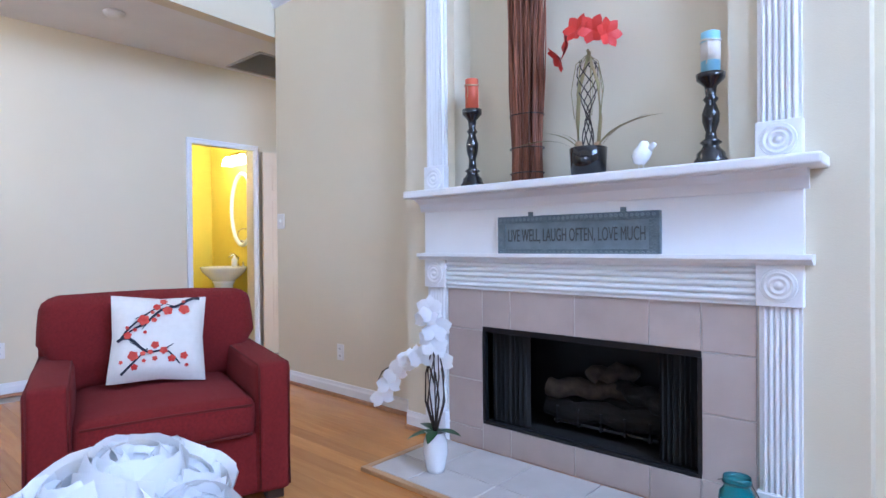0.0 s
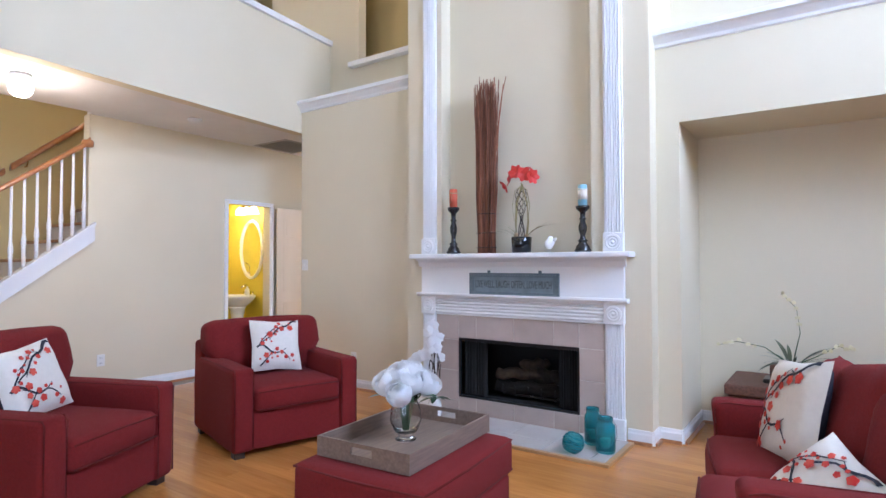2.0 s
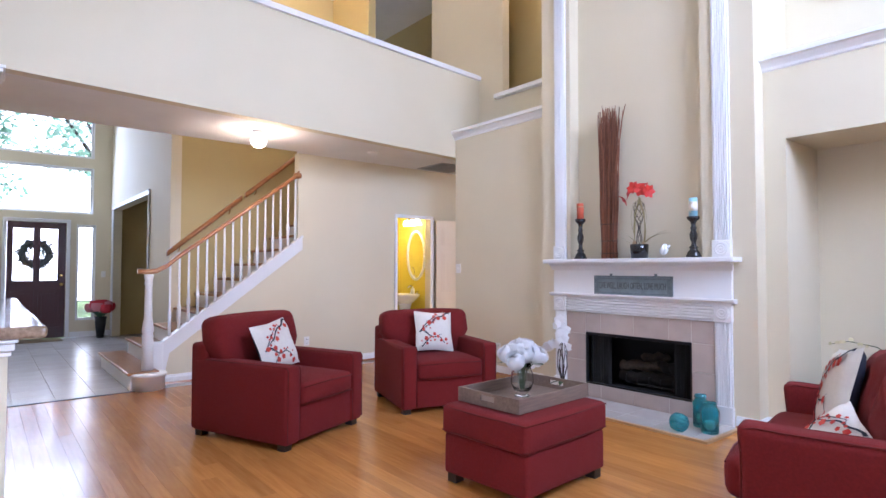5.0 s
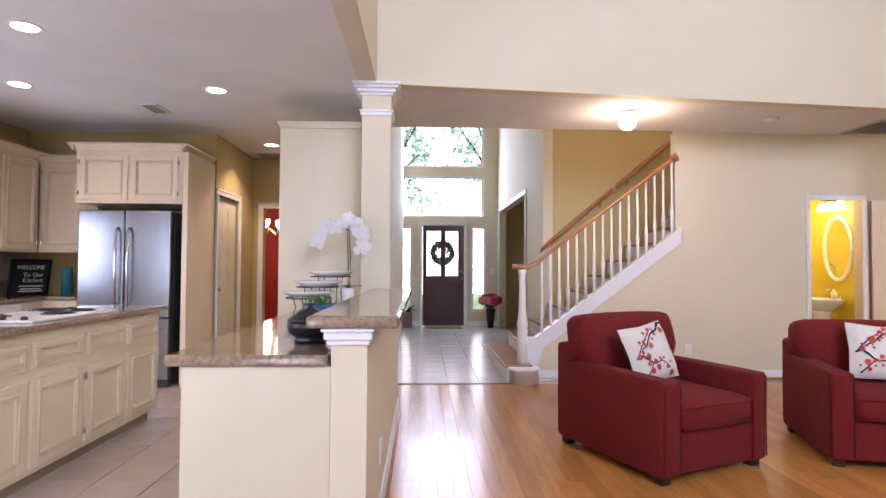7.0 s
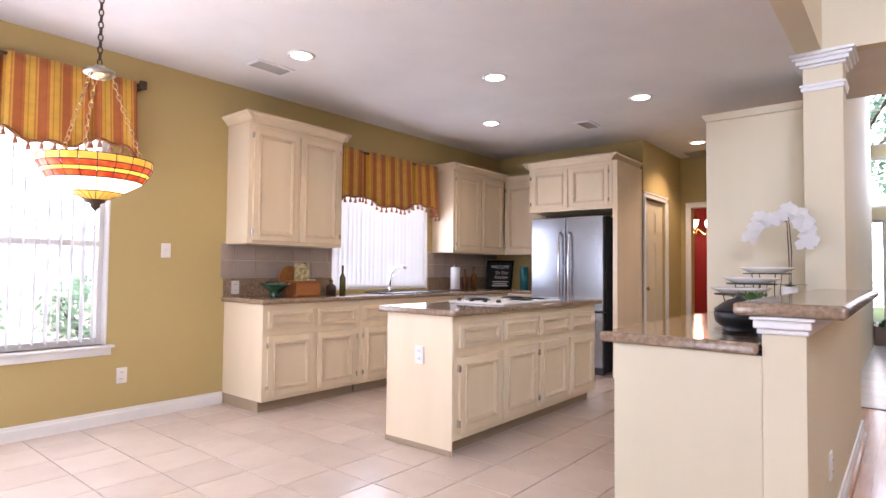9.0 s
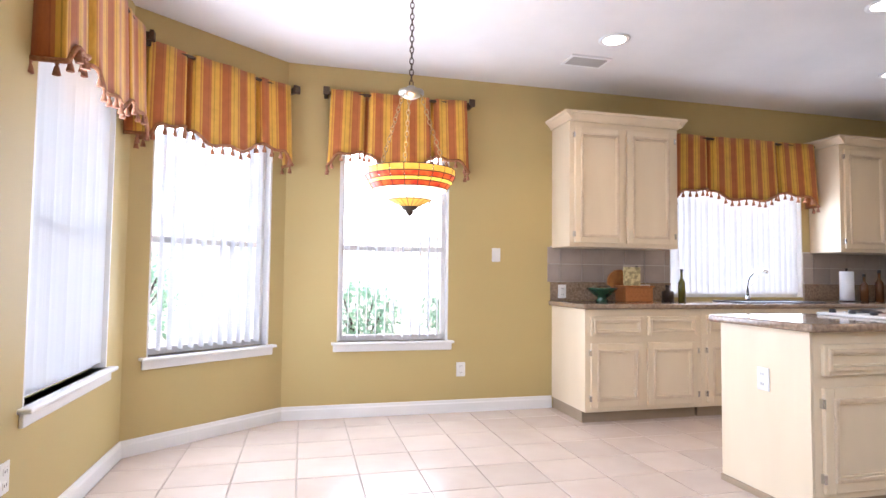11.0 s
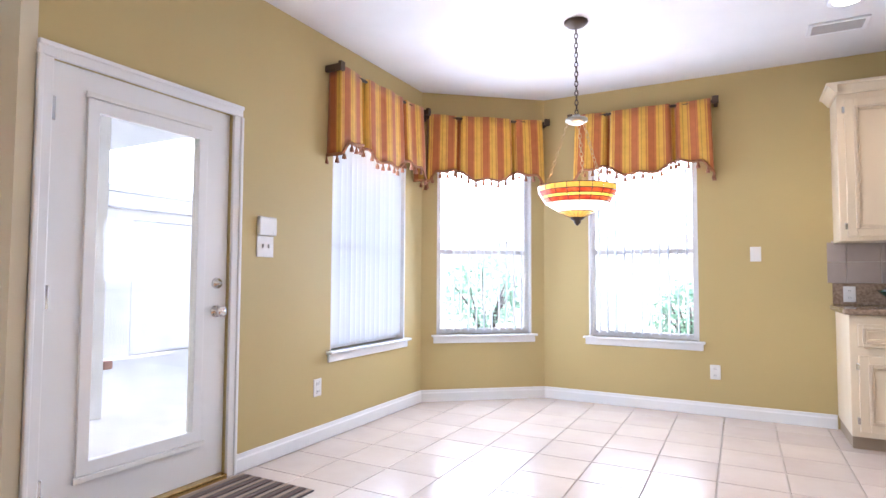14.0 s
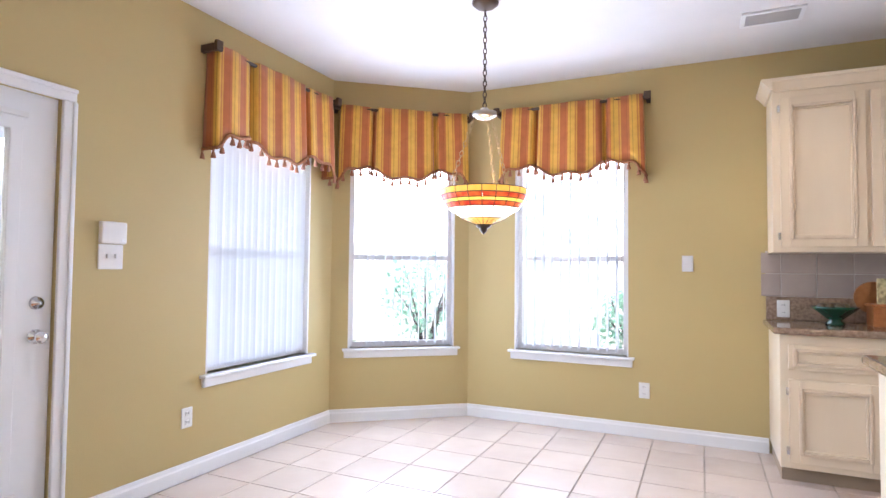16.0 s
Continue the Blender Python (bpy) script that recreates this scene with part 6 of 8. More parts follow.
cook = thing("cooktop", "white electric cooktop with four dark coil burners", "cooktop")
part("plate", boxes((-2.02, -1.16, -4.06, -3.56, 0.9025, 0.918), bevel=0.006), M_PLASTIC, cook)
for x, y, r in ((-1.86, -3.93, 0.10), (-1.60, -3.70, 0.08), (-1.36, -3.93, 0.08), (-1.84, -3.69, 0.075)):
    bm = bmesh.new()
    pts = []
    for k in range(70):
        a = k * 0.30
        rr = 0.018 + (r - 0.018) * k / 69
        pts.append((x + rr * math.cos(a), y + rr * math.sin(a), 0.928))
    tube(bm, pts, 0.006, 5)
    part("coil_burner", bm, M_BLACK, cook, "black coil burner", smooth=True)
    part("drip_pan", lathe([(r + 0.02, 0.0), (r + 0.022, 0.004), (r + 0.01, 0.003), (0.02, 0.001)], 24, (x, y, 0.9185)), M_CHROME, cook, "chrome drip pan", smooth=True)
for k in range(4):
    part("dial", lathe([(0.018, 0), (0.018, 0.012), (0.014, 0.02), (0, 0.02)], 14, (-1.20, -3.99 + 0.12 * k, 0.918)), M_DARKPLASTIC, cook)
ks = thing("kitchen_sink", "dark inset kitchen sink under the window", "sink")
part("rim", boxes((-2.62, -1.86, -5.74, -5.72, 0.9025, 0.912), (-2.62, -1.86, -5.34, -5.32, 0.9025, 0.912), (-2.64, -2.62, -5.74, -5.32, 0.9025, 0.912), (-1.86, -1.84, -5.74, -5.32, 0.9025, 0.912), (-2.62, -1.86, -5.72, -5.34, 0.9025, 0.905), bevel=0.001), M_DARKPLASTIC, ks)
bm = bmesh.new()
tube(bm, [(-2.24, -5.76, 0.905), (-2.24, -5.76, 1.06), (-2.24, -5.74, 1.12), (-2.24, -5.68, 1.17), (-2.24, -5.58, 1.185), (-2.24, -5.53, 1.165)], 0.013, 10)
tube(bm, [(-2.24, -5.76, 0.902), (-2.24, -5.76, 0.95)], 0.024, 12)
tube(bm, [(-2.26, -5.76, 1.05), (-2.34, -5.76, 1.10)], 0.008, 8)
part("faucet", bm, M_CHROME, ks, "chrome curved faucet", smooth=True)

# ------------------------------------------------------------------ peninsula, bar and column
pen = thing("peninsula_cabinet", "cream painted peninsula cabinet with plain end panel", "cabinet")
part("body", boxes((-2.84, -0.094, -2.295, -1.7555, 0.09, 0.855), bevel=0.003), M_CABW, pen)
part("end_panel", boxes((-0.093, -0.08, -2.30, -1.7555, 0.0, 0.855), bevel=0.002), M_CABW, pen)
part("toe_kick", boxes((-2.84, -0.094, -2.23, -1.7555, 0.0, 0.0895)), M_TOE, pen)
slab("granite_countertop", "polished brown granite peninsula top", (-2.85, -0.06, -2.36, -1.765, 0.857, 0.90))
bar = structure(part("bar_wall", boxes((-2.84, -0.081, -1.755, -1.62, 0.0, 0.995), bevel=0.002), M_CREAM), "cream half wall under the raised bar")
structure(part("bar_trim", boxes((-2.60, -0.058, -1.78, -1.60, 0.955, 0.985), (-2.60, -0.045, -1.79, -1.59, 0.985, 0.9965), (-2.60, -0.07, -1.77, -1.61, 0.935, 0.955), bevel=0.006), M_WHITE), "white moulding under the bar top")
slab("granite_bar_top", "thick polished granite raised bar top", (-2.60, -0.045, -1.845, -1.50, 0.997, 1.045), r=0.018)
col = thing("column", "cream square column with white moulded capital", "column")
CX0, CX1, CY0, CY1 = -2.84, -2.60, -1.92, -1.68
part("shaft", boxes((CX0, CX1, CY0, CY1, 0.0, C - 0.002), bevel=0.003), M_CREAM, col)
for k, (e, z0, z1) in enumerate(((0.012, 2.47, 2.50), (0.02, 2.50, 2.52), (0.02, 2.64, 2.66), (0.04, 2.66, 2.69), (0.06, 2.69, 2.715), (0.075, 2.715, 2.7395))):
    part("moulding", boxes((CX0 - e, CX1 + e, CY0 - e, CY1 + e, z0, z1), bevel=0.006), M_WHITE, col)
tall = thing("tall_cabinet", "tall cream painted cabinet side with crown moulding", "cabinet")
part("body", boxes((-3.52, -2.90, -2.66, -1.955, 0.0, 2.43), bevel=0.003), M_CABW, tall)
part("crown_moulding", prism([(-2.66 - 0.0, 2.43), (-2.685, 2.475), (-2.685, 2.49), (-1.955, 2.49), (-1.955, 2.43)], "x", -3.54, -2.88), M_CABW, tall)

# ------------------------------------------------------------------ back door
bd = structure(thing("door_4", "white back door with one tall glass pane, closed", "door"), "white back door with one tall glass pane, closed")
bd.matrix_basis = Matrix.Translation((XE, 0, 0)) @ Matrix.Rotation(radians(-90), 4, "Z")     # local x is world -y, local +y outwards
D0, D1 = 2.112, 3.035
G0, G1, GZ0, GZ1 = 2.305, 2.84, 0.285, 1.815
wall("slab", "y", 0.015, 0.06, D0, D1, 0.03, 1.985, M_WHITE, [(G0, G1, GZ0, GZ1)], bd)
part("glazing_frame", boxes((G0 - 0.045, G0 + 0.008, 0.0, 0.015, GZ0 - 0.05, GZ1 + 0.05), (G1 - 0.008, G1 + 0.045, 0.0, 0.015, GZ0 - 0.05, GZ1 + 0.05), (G0, G1, 0.0, 0.015, GZ0 - 0.05, GZ0 + 0.008), (G0, G1, 0.0, 0.015, GZ1 - 0.008, GZ1 + 0.05), bevel=0.004), M_WHITE, bd)
p = part("pane", boxes((G0, G1, 0.035, 0.04, GZ0, GZ1)), M_GLASS, bd)
p.visible_shadow = False
for z in (GZ0 - 0.075, GZ1 + 0.05):
    part("shade_track", boxes((G0 - 0.06, G1 + 0.06, -0.012, 0.0, z, z + 0.025), bevel=0.003), M_PLASTIC, bd)
for z in (0.22, 1.0, 1.78):
    part("hinge", boxes((D0 - 0.012, D0 + 0.012, -0.008, 0.016, z - 0.05, z + 0.05), bevel=0.003), M_CHROME, bd, "silver hinge")
for z, r in ((0.90, 0.033), (1.05, 0.03)):
    prof = [(0, 0), (r, 0), (r, 0.006), (0.012, 0.012), (0.012, 0.03), (r * 0.85, 0.042), (r * 0.8, 0.06), (0, 0.066)] if z < 1 else [(0, 0), (r, 0), (r * 0.9, 0.016), (0.012, 0.02), (0.012, 0.028), (0, 0.03)]
    part("knob" if z < 1 else "deadbolt", move(lathe(prof, 18), Matrix.Translation((D1 - 0.065, 0.015, z)) @ Matrix.Rotation(radians(90), 4, "X")), M_CHROME, bd, "brushed nickel", smooth=True)
part("threshold", boxes((D0, D1, -0.03, 0.13, 0.0, 0.028), bevel=0.004), M_BRASS, bd, "brass threshold")
rug = thing("entry_mat", "brown striped woven mat on tile at the back door", "doormat")
rug.matrix_basis = Matrix.Translation((2.45, -2.66, 0))
part("base", boxes((-0.25, 0.25, -0.46, 0.46, 0.0, 0.008), bevel=0.002), M_DARKWOOD, rug)
for k in range(13):
    x = -0.235 + 0.47 * k / 12
    part("stripe", boxes((x - 0.012, x + 0.012, -0.45, 0.45, 0.008, 0.014), bevel=0.003, seg=1), M_MATA if k % 2 else M_MATB, rug, "ribbed stripe")


# ------------------------------------------------------------------ wall plates
def plate(kind, label, m, w=0.075, h=0.115, holes=1):
    """Local xz on the wall, local -y into the room."""
    th = thing(kind, label, "outlet" if "outlet" in kind else "switch")
    th.matrix_basis = m
    part("cover", boxes((-w / 2, w / 2, -0.008, 0, -h / 2, h / 2), bevel=0.004), M_PLASTIC, th)
    if "outlet" in kind:
        for z in (-0.025, 0.025):
            part("socket", boxes((-0.016, 0.016, -0.011, -0.006, z - 0.014, z + 0.014), bevel=0.004), M_PLASTIC, th)
            part("slots", boxes((-0.008, -0.005, -0.0118, -0.011, z - 0.005, z + 0.006), (0.005, 0.008, -0.0118, -0.011, z - 0.005, z + 0.006)), M_DARKPLASTIC, th)
    else:
        for k in range(holes):
            x = (k - (holes - 1) / 2) * 0.045
            part("toggle", boxes((x - 0.005, x + 0.005, -0.02, -0.006, -0.008, 0.014), bevel=0.002), M_PLASTIC, th)
    return th


def at_east(y, z):
    return Matrix.Translation((XE, y, z)) @ Matrix.Rotation(radians(-90), 4, "Z")


def at_south(x, z, y=YS):
    return Matrix.Translation((x, y, z)) @ Matrix.Rotation(radians(180), 4, "Z")


def at_north(x, z, y):
    return Matrix.Translation((x, y, z))


def at_x(x, y, z):
    return Matrix.Translation((x, y, z)) @ Matrix.Rotation(radians(90), 4, "Z")


plate("light_switch", "white double toggle switch on the olive wall", at_east(-3.30, 1.265), 0.13, 0.125, 2)
al = thing("alarm_keypad", "white alarm keypad above the light switch", "keypad")
al.matrix_basis = at_east(-3.302, 1.385)
part("body", boxes((-0.068, 0.068, -0.03, 0, -0.055, 0.055), bevel=0.008), M_PLASTIC, al)
part("button", boxes((0.035, 0.05, -0.033, -0.03, -0.045, -0.03), bevel=0.001), M_WHITE, al)
plate("wall_outlet", "white wall outlet low on the olive wall", at_east(-3.79, 0.355))
plate("wall_outlet", "white wall outlet low on the olive wall", at_south(0.458, 0.343))
plate("light_switch", "white single switch on the olive wall", at_south(0.16, 1.28))
plate("wall_outlet", "white wall outlet above the counter", at_south(-0.43, 0.98, YS + 0.02))
plate("light_switch", "white double switch above the counter", at_south(-1.21, 0.985, YS + 0.02), 0.15, 0.115, 2)
plate("wall_outlet", "white outlet on the island end panel", at_x(-0.545, -3.80, 0.60))
plate("wall_outlet", "white outlet on the half wall", Matrix.Translation((-0.75, -1.62, 0.33)) @ Matrix.Rotation(radians(180), 4, "Z"))
plate("light_switch", "white dimmer switch on the cream wall", at_north(-3.0, 1.265, 3.135), 0.095, 0.12, 1)
plate("wall_outlet", "white outlet low on the cream wall", at_north(-2.26, 0.315, 3.135))
plate("wall_outlet", "white outlet below the stair", at_x(-4.12, 1.53, 0.335))
plate("light_switch", "white switch beside the front door", at_x(-9.71, 0.06, 1.15))

# ------------------------------------------------------------------ ceiling fittings
for k, (x, y) in enumerate(((-0.32, -4.82), (-1.60, -3.95), (-2.85, -3.20), (-2.78, -4.80), (-5.04, -3.30))):
    dl = thing("recessed_light", "lit round recessed ceiling light", "ceiling light", "recessed lights")
    dl.matrix_basis = Matrix.Translation((x, y, C))
    part("trim_ring", lathe([(0.075, 0.0), (0.105, 0.0), (0.105, -0.004), (0.09, -0.010), (0.078, -0.006)], 30), M_WHITE, dl, smooth=True)
    part("lens", lathe([(0, -0.0075), (0.070, -0.0075), (0.077, -0.0055), (0.077, -0.002), (0, -0.002)], 30), M_BULB, dl, "glowing lens")


def vent(x, y, w, d, yaw, slats, label, dark=False):
    v = thing("ceiling_vent", label, "vent")
    v.matrix_basis = Matrix.Translation((x, y, C)) @ Matrix.Rotation(radians(yaw), 4, "Z")
    # Flat backing coloured dark to carry the duct's shade behind the slats.
    part("backing", boxes((-w / 2 + 0.02, w / 2 - 0.02, -d / 2 + 0.02, d / 2 - 0.02, -0.004, -0.001)), M_VENTB if dark else M_DARKPLASTIC, v)
    part("frame", boxes((-w / 2, w / 2, -d / 2, -d / 2 + 0.025, -0.012, 0), (-w / 2, w / 2, d / 2 - 0.025, d / 2, -0.012, 0), (-w / 2, -w / 2 + 0.025, -d / 2 + 0.025, d / 2 - 0.025, -0.012, 0), (w / 2 - 0.025, w / 2, -d / 2 + 0.025, d / 2 - 0.025, -0.012, 0), bevel=0.002), M_VENT if dark else M_WHITE, v)
    for k in range(slats):
        yy = -d / 2 + 0.03 + (d - 0.06) * (k + 0.5) / slats
        s = part("slat", boxes((-w / 2 + 0.022, w / 2 - 0.022, -0.007, 0.007, -0.001, 0.001)), M_VENT, v)
        s.matrix_basis = Matrix.Translation((0, yy, -0.009)) @ Matrix.Rotation(radians(35), 4, "X")


vent(-0.32, -5.22, 0.33, 0.20, 0, 7, "white louvred ceiling vent")
vent(-3.46, -4.0, 0.33, 0.18, 0, 6, "white louvred ceiling vent")
vent(-5.78, -3.45, 0.45, 0.35, 0, 9, "grey louvred return vent", True)
vent(-3.74, 3.52, 0.60, 0.58, 90, 18, "grey louvred return vent in the hall ceiling", True)
sd = thing("smoke_detector", "round white smoke detector on the hall ceiling", "smoke detector")
part("body", lathe([(0.07, 0), (0.07, -0.012), (0.055, -0.03), (0.03, -0.036), (0, -0.036)], 24, (-3.475, 2.10, C)), M_PLASTIC, sd, smooth=True)
gl = thing("ceiling_lamp", "lit frosted glass globe lamp on the hall ceiling", "ceiling light")
part("base", lathe([(0.07, 0), (0.075, -0.02), (0.06, -0.035), (0.05, -0.05)], 24, (-3.30, 0.56, C)), M_WHITE, gl, smooth=True)
part("globe", lathe([(0.05, -0.05), (0.075, -0.075), (0.082, -0.11), (0.07, -0.15), (0.04, -0.175), (0, -0.18)], 24, (-3.30, 0.56, C)), M_BULB, gl, "glowing frosted globe", smooth=True).visible_shadow = False

# ------------------------------------------------------------------ pendant lamp
pend = thing("pendant_lamp", "lit stained-glass bowl pendant lamp hung on chains", "pendant lamp")
pend.matrix_basis = Matrix.Translation((1.175, -4.385, 0))
part("canopy", lathe([(0.0, C), (0.075, C - 0.002), (0.075, C - 0.012), (0.055, C - 0.03), (0.02, C - 0.045), (0, C - 0.05)], 24), M_BRONZE, pend, smooth=True)


def link_mesh(L, r):
    bm = bmesh.new()
    pts = []
    for k in range(13):
        a = 2 * math.pi * k / 12
        pts.append((0.010 * math.cos(a), 0, (L / 2) * math.sin(a)))
    tube(bm, pts, r, 5)
    return bm


ZB, ZR = 2.10, 1.665
def chain(p, q, n, mat, r, first):
    p, q = Vector(p), Vector(q)
    d = q - p
    rot = d.to_track_quat("Z", "Y").to_matrix().to_4x4()
    for k in range(n):
        if not first:
            o = part("chain_link", link_mesh(0.042, r), mat, pend, smooth=True)
            first.append(o.data)
        else:
            o = new("chain_link", first[0])
            o.parent = pend
        s = d.length / n / 0.034
        o.matrix_basis = Matrix.Translation(p + d * (k + 0.5) / n) @ rot @ Matrix.Rotation(radians(90 * (k % 2)), 4, "Z") @ Matrix.Diagonal((1, 1, s, 1))


chain((0, 0, ZB + 0.03), (0, 0, C - 0.05), 18, M_BRONZE, 0.0035, [])
side_link = []
part("hub", lathe([(0, ZB + 0.035), (0.02, ZB + 0.03), (0.03, ZB + 0.015), (0.068, ZB + 0.005), (0.07, ZB - 0.012), (0.04, ZB - 0.03), (0.012, ZB - 0.035), (0.0, ZB - 0.045)], 24), M_PEWTER, pend, smooth=True)
for a in (30, 150, 270):
    c, s = math.cos(radians(a)), math.sin(radians(a))
    chain((0.055 * c, 0.055 * s, ZB - 0.02), (0.20 * c, 0.20 * s, ZR - 0.005), 15, M_CHAIN, 0.0024, side_link)
rings = [(0.245, ZR, "amber"), (0.243, ZR - 0.035, "red"), (0.228, ZR - 0.062, "amberdots"), (0.217, ZR - 0.080, "red"), (0.20, ZR - 0.105, "clear"), (0.115, ZR - 0.160, "cleardark"), (0.03, ZR - 0.20, "end")]
NS = 20
glassmats = {"amber": M_GAMBER, "red": M_GRED, "amberdots": M_GYELLOW, "clear": M_GCLEAR, "cleardark": M_GAMBER}
for (r0, z0, kind), (r1, z1, _) in zip(rings, rings[1:]):
    me = None
    for k in range(NS):
        a0, a1 = 2 * math.pi * (k + 0.03) / NS, 2 * math.pi * (k + 0.97) / NS
        if me is None:
            bm = bmesh.new()
            vs = []
            for rr, dz in ((0, 0), (-0.004, 0)):
                for (r, z) in ((r0, z0 - 0.001), (r1, z1 + 0.001)):
                    for a in (a0, (a0 + a1) / 2, a1):
                        vs.append(bm.verts.new(((r + rr) * math.cos(a), (r + rr) * math.sin(a), z)))
            for f in ((0, 1, 4, 3), (1, 2, 5, 4), (6, 9, 10, 7), (7, 10, 11, 8), (0, 6, 7, 1), (1, 7, 8, 2), (3, 4, 10, 9), (4, 5, 11, 10), (0, 3, 9, 6), (2, 8, 11, 5)):
                bm.faces.new([vs[i] for i in f])
            o = part("glass_piece", bm, glassmats[kind], pend, smooth=False)
            me = o.data
        else:
            o = new("glass_piece", me)
            o.parent = pend
            o.matrix_basis = Matrix.Rotation(2 * math.pi * k / NS, 4, "Z")
        o.visible_shadow = False
for r, z, _ in rings[:-1]:
    bm = bmesh.new()
    tube(bm, [(r * math.cos(a), r * math.sin(a), z) for a in [2 * math.pi * k / 40 for k in range(41)]], 0.0028, 5)
    part("lead_ring", bm, M_BRONZE, pend).visible_shadow = False
for k in range(NS):
    a = 2 * math.pi * k / NS
    bm = bmesh.new()
    tube(bm, [(r * math.cos(a), r * math.sin(a), z) for r, z, _ in rings], 0.002, 4)
    part("lead_line", bm, M_BRONZE, pend).visible_shadow = False
part("finial", lathe([(0, ZR - 0.195), (0.045, ZR - 0.192), (0.042, ZR - 0.205), (0.02, ZR - 0.215), (0.022, ZR - 0.228), (0.008, ZR - 0.24), (0, ZR - 0.25)], 18), M_BRONZE, pend, smooth=True)
part("bulb", lathe([(0, 0.05), (0.03, 0.02), (0.035, 0), (0.02, -0.035), (0, -0.04)], 14, (0.02, 0.02, ZR - 0.05)), M_BULB, pend, smooth=True).visible_shadow = False

# ------------------------------------------------------------------ mantel things
MZ, MY = 1.36, 3.02


def candle_holder(x, h, r, wax, label, twine):
    th = thing("candlestick", label, "candlestick", "mantel candlesticks")
    th.matrix_basis = Matrix.Translation((x, MY - 0.10, MZ))
    s = h / 0.33
    part("stem", lathe([(0.0, 0), (0.062, 0), (0.062, 0.015), (0.052, 0.03), (0.05, 0.045), (0.036, 0.06), (0.028, 0.075), (0.04, 0.085), (0.022, 0.10), (0.018, 0.12 * s), (0.030, 0.155 * s), (0.032, 0.185 * s), (0.018, 0.225 * s), (0.028, 0.238 * s), (0.018, 0.25 * s), (0.022, 0.285 * s), (0.05, 0.31 * s), (0.052, 0.33 * s), (0, 0.33 * s)], 22), M_BLACKGLOSS, th, "glossy black turned wood", smooth=True)
    part("candle", lathe([(0, h), (0.034, h), (0.034, h + r), (0.028, h + r + 0.003), (0.024, h + r - 0.006), (0, h + r - 0.008)], 24), wax, th, smooth=True)
    bm = bmesh.new()
    for z in (h + r * 0.78, h + r * 0.80):
        tube(bm, [(0.036 * math.cos(a), 0.036 * math.sin(a), z + 0.003 * math.sin(2 * a)) for a in [2 * math.pi * k / 24 for k in range(25)]], 0.0028, 5)
    tube(bm, [(0.0, -0.037, h + r * 0.78), (0.006, -0.04, h + r * 0.5), (-0.004, -0.04, h + r * 0.2)], 0.002, 4)
    part("twine", bm, twine, th, smooth=True)
    if twine is M_LINEN:
        part("ribbon", lathe([(0.0352, h + r * 0.30), (0.0352, h + r * 0.75)], 24), M_LINEN, th, "white wrapped ribbon", smooth=True)


candle_holder(-0.885, 0.40, 0.155, M_WAXRED, "black turned candlestick with an orange-red candle", M_TWINE)
candle_holder(0.272, 0.345, 0.155, M_WAXBLUE, "black turned candlestick with a pale blue candle", M_LINEN)

twigs = thing("twig_bundle", "tall bundle of reddish-brown twigs bound near the base", "twig bundle")
twigs.matrix_basis = Matrix.Translation((-0.585, MY - 0.05, MZ))
rt = random.Random(11)
for k in range(190):
    bm = bmesh.new()
    a, r = rt.uniform(0, 6.283), 0.085 * math.sqrt(rt.random())
    x, y = r * math.cos(a), r * math.sin(a) * 0.75
    h = rt.uniform(1.22, 1.49)
    ex, ey = rt.uniform(0.95, 1.45), rt.uniform(0.6, 1.1)
    ph = rt.uniform(0, 6)
    pts = []
    for i in range(9):
        t = i / 8
        pin = 1 - 0.12 * math.exp(-((t - 0.15) / 0.15) ** 2)
        wob = 0.012 * t * math.sin(6 * t + ph)
        pts.append((x * (pin + (ex - 1) * t) + wob, y * (pin + (ey - 1) * t) + 0.6 * wob, h * t))
    tube(bm, pts, 0.0045, 5, 0.0026)
    part("twig", bm, M_TWIG if k % 3 else M_TWIGD, twigs, smooth=True)
for pts in ([(0.07, -0.02, 0.5), (0.11, -0.03, 0.85), (0.14, -0.02, 1.15), (0.16, -0.02, 1.30), (0.19, 0.0, 1.46)], [(0.06, 0.0, 0.6), (0.10, -0.02, 0.95), (0.15, -0.03, 1.15), (0.17, -0.01, 1.40)]):
    bm = bmesh.new()
    tube(bm, pts, 0.006, 6, 0.004)
    part("stray_stalk", bm, M_TWIG, twigs, smooth=True)
for z in (0.05, 0.17, 0.33):
    bm = bmesh.new()
    tube(bm, [(0.088 * math.cos(a), 0.068 * math.sin(a), z) for a in [2 * math.pi * k / 24 for k in range(25)]], 0.003, 5)
    part("binding", bm, M_DARKWOOD, twigs, "dark wire binding")
am = thing("amaryllis_pot", "red artificial amaryllis in a black pot", "flower pot")
am.matrix_basis = Matrix.Translation((-0.24, MY - 0.09, MZ))
part("pot", lathe([(0, 0), (0.075, 0), (0.082, 0.125), (0.078, 0.128), (0.07, 0.11), (0, 0.11)], 28), M_BLACKGLOSS, am, smooth=True)
bm = bmesh.new()
tube(bm, [(-0.045, 0, 0.11), (-0.05, 0, 0.25), (-0.04, 0, 0.40), (0.01, 0, 0.55)], 0.011, 8, 0.008)
tube(bm, [(0.04, 0.01, 0.11), (0.055, 0.01, 0.25), (0.05, 0.0, 0.40), (0.0, 0.0, 0.56)], 0.009, 8, 0.007)
part("stems", bm, M_PALESTEM, am, "pale green-tan stems", smooth=True)
part("bulbs", lathe([(0.022, 0.10), (0.024, 0.13), (0.014, 0.16), (0.0, 0.165)], 12, (-0.045, 0, 0)), M_TWINE, am, smooth=True)
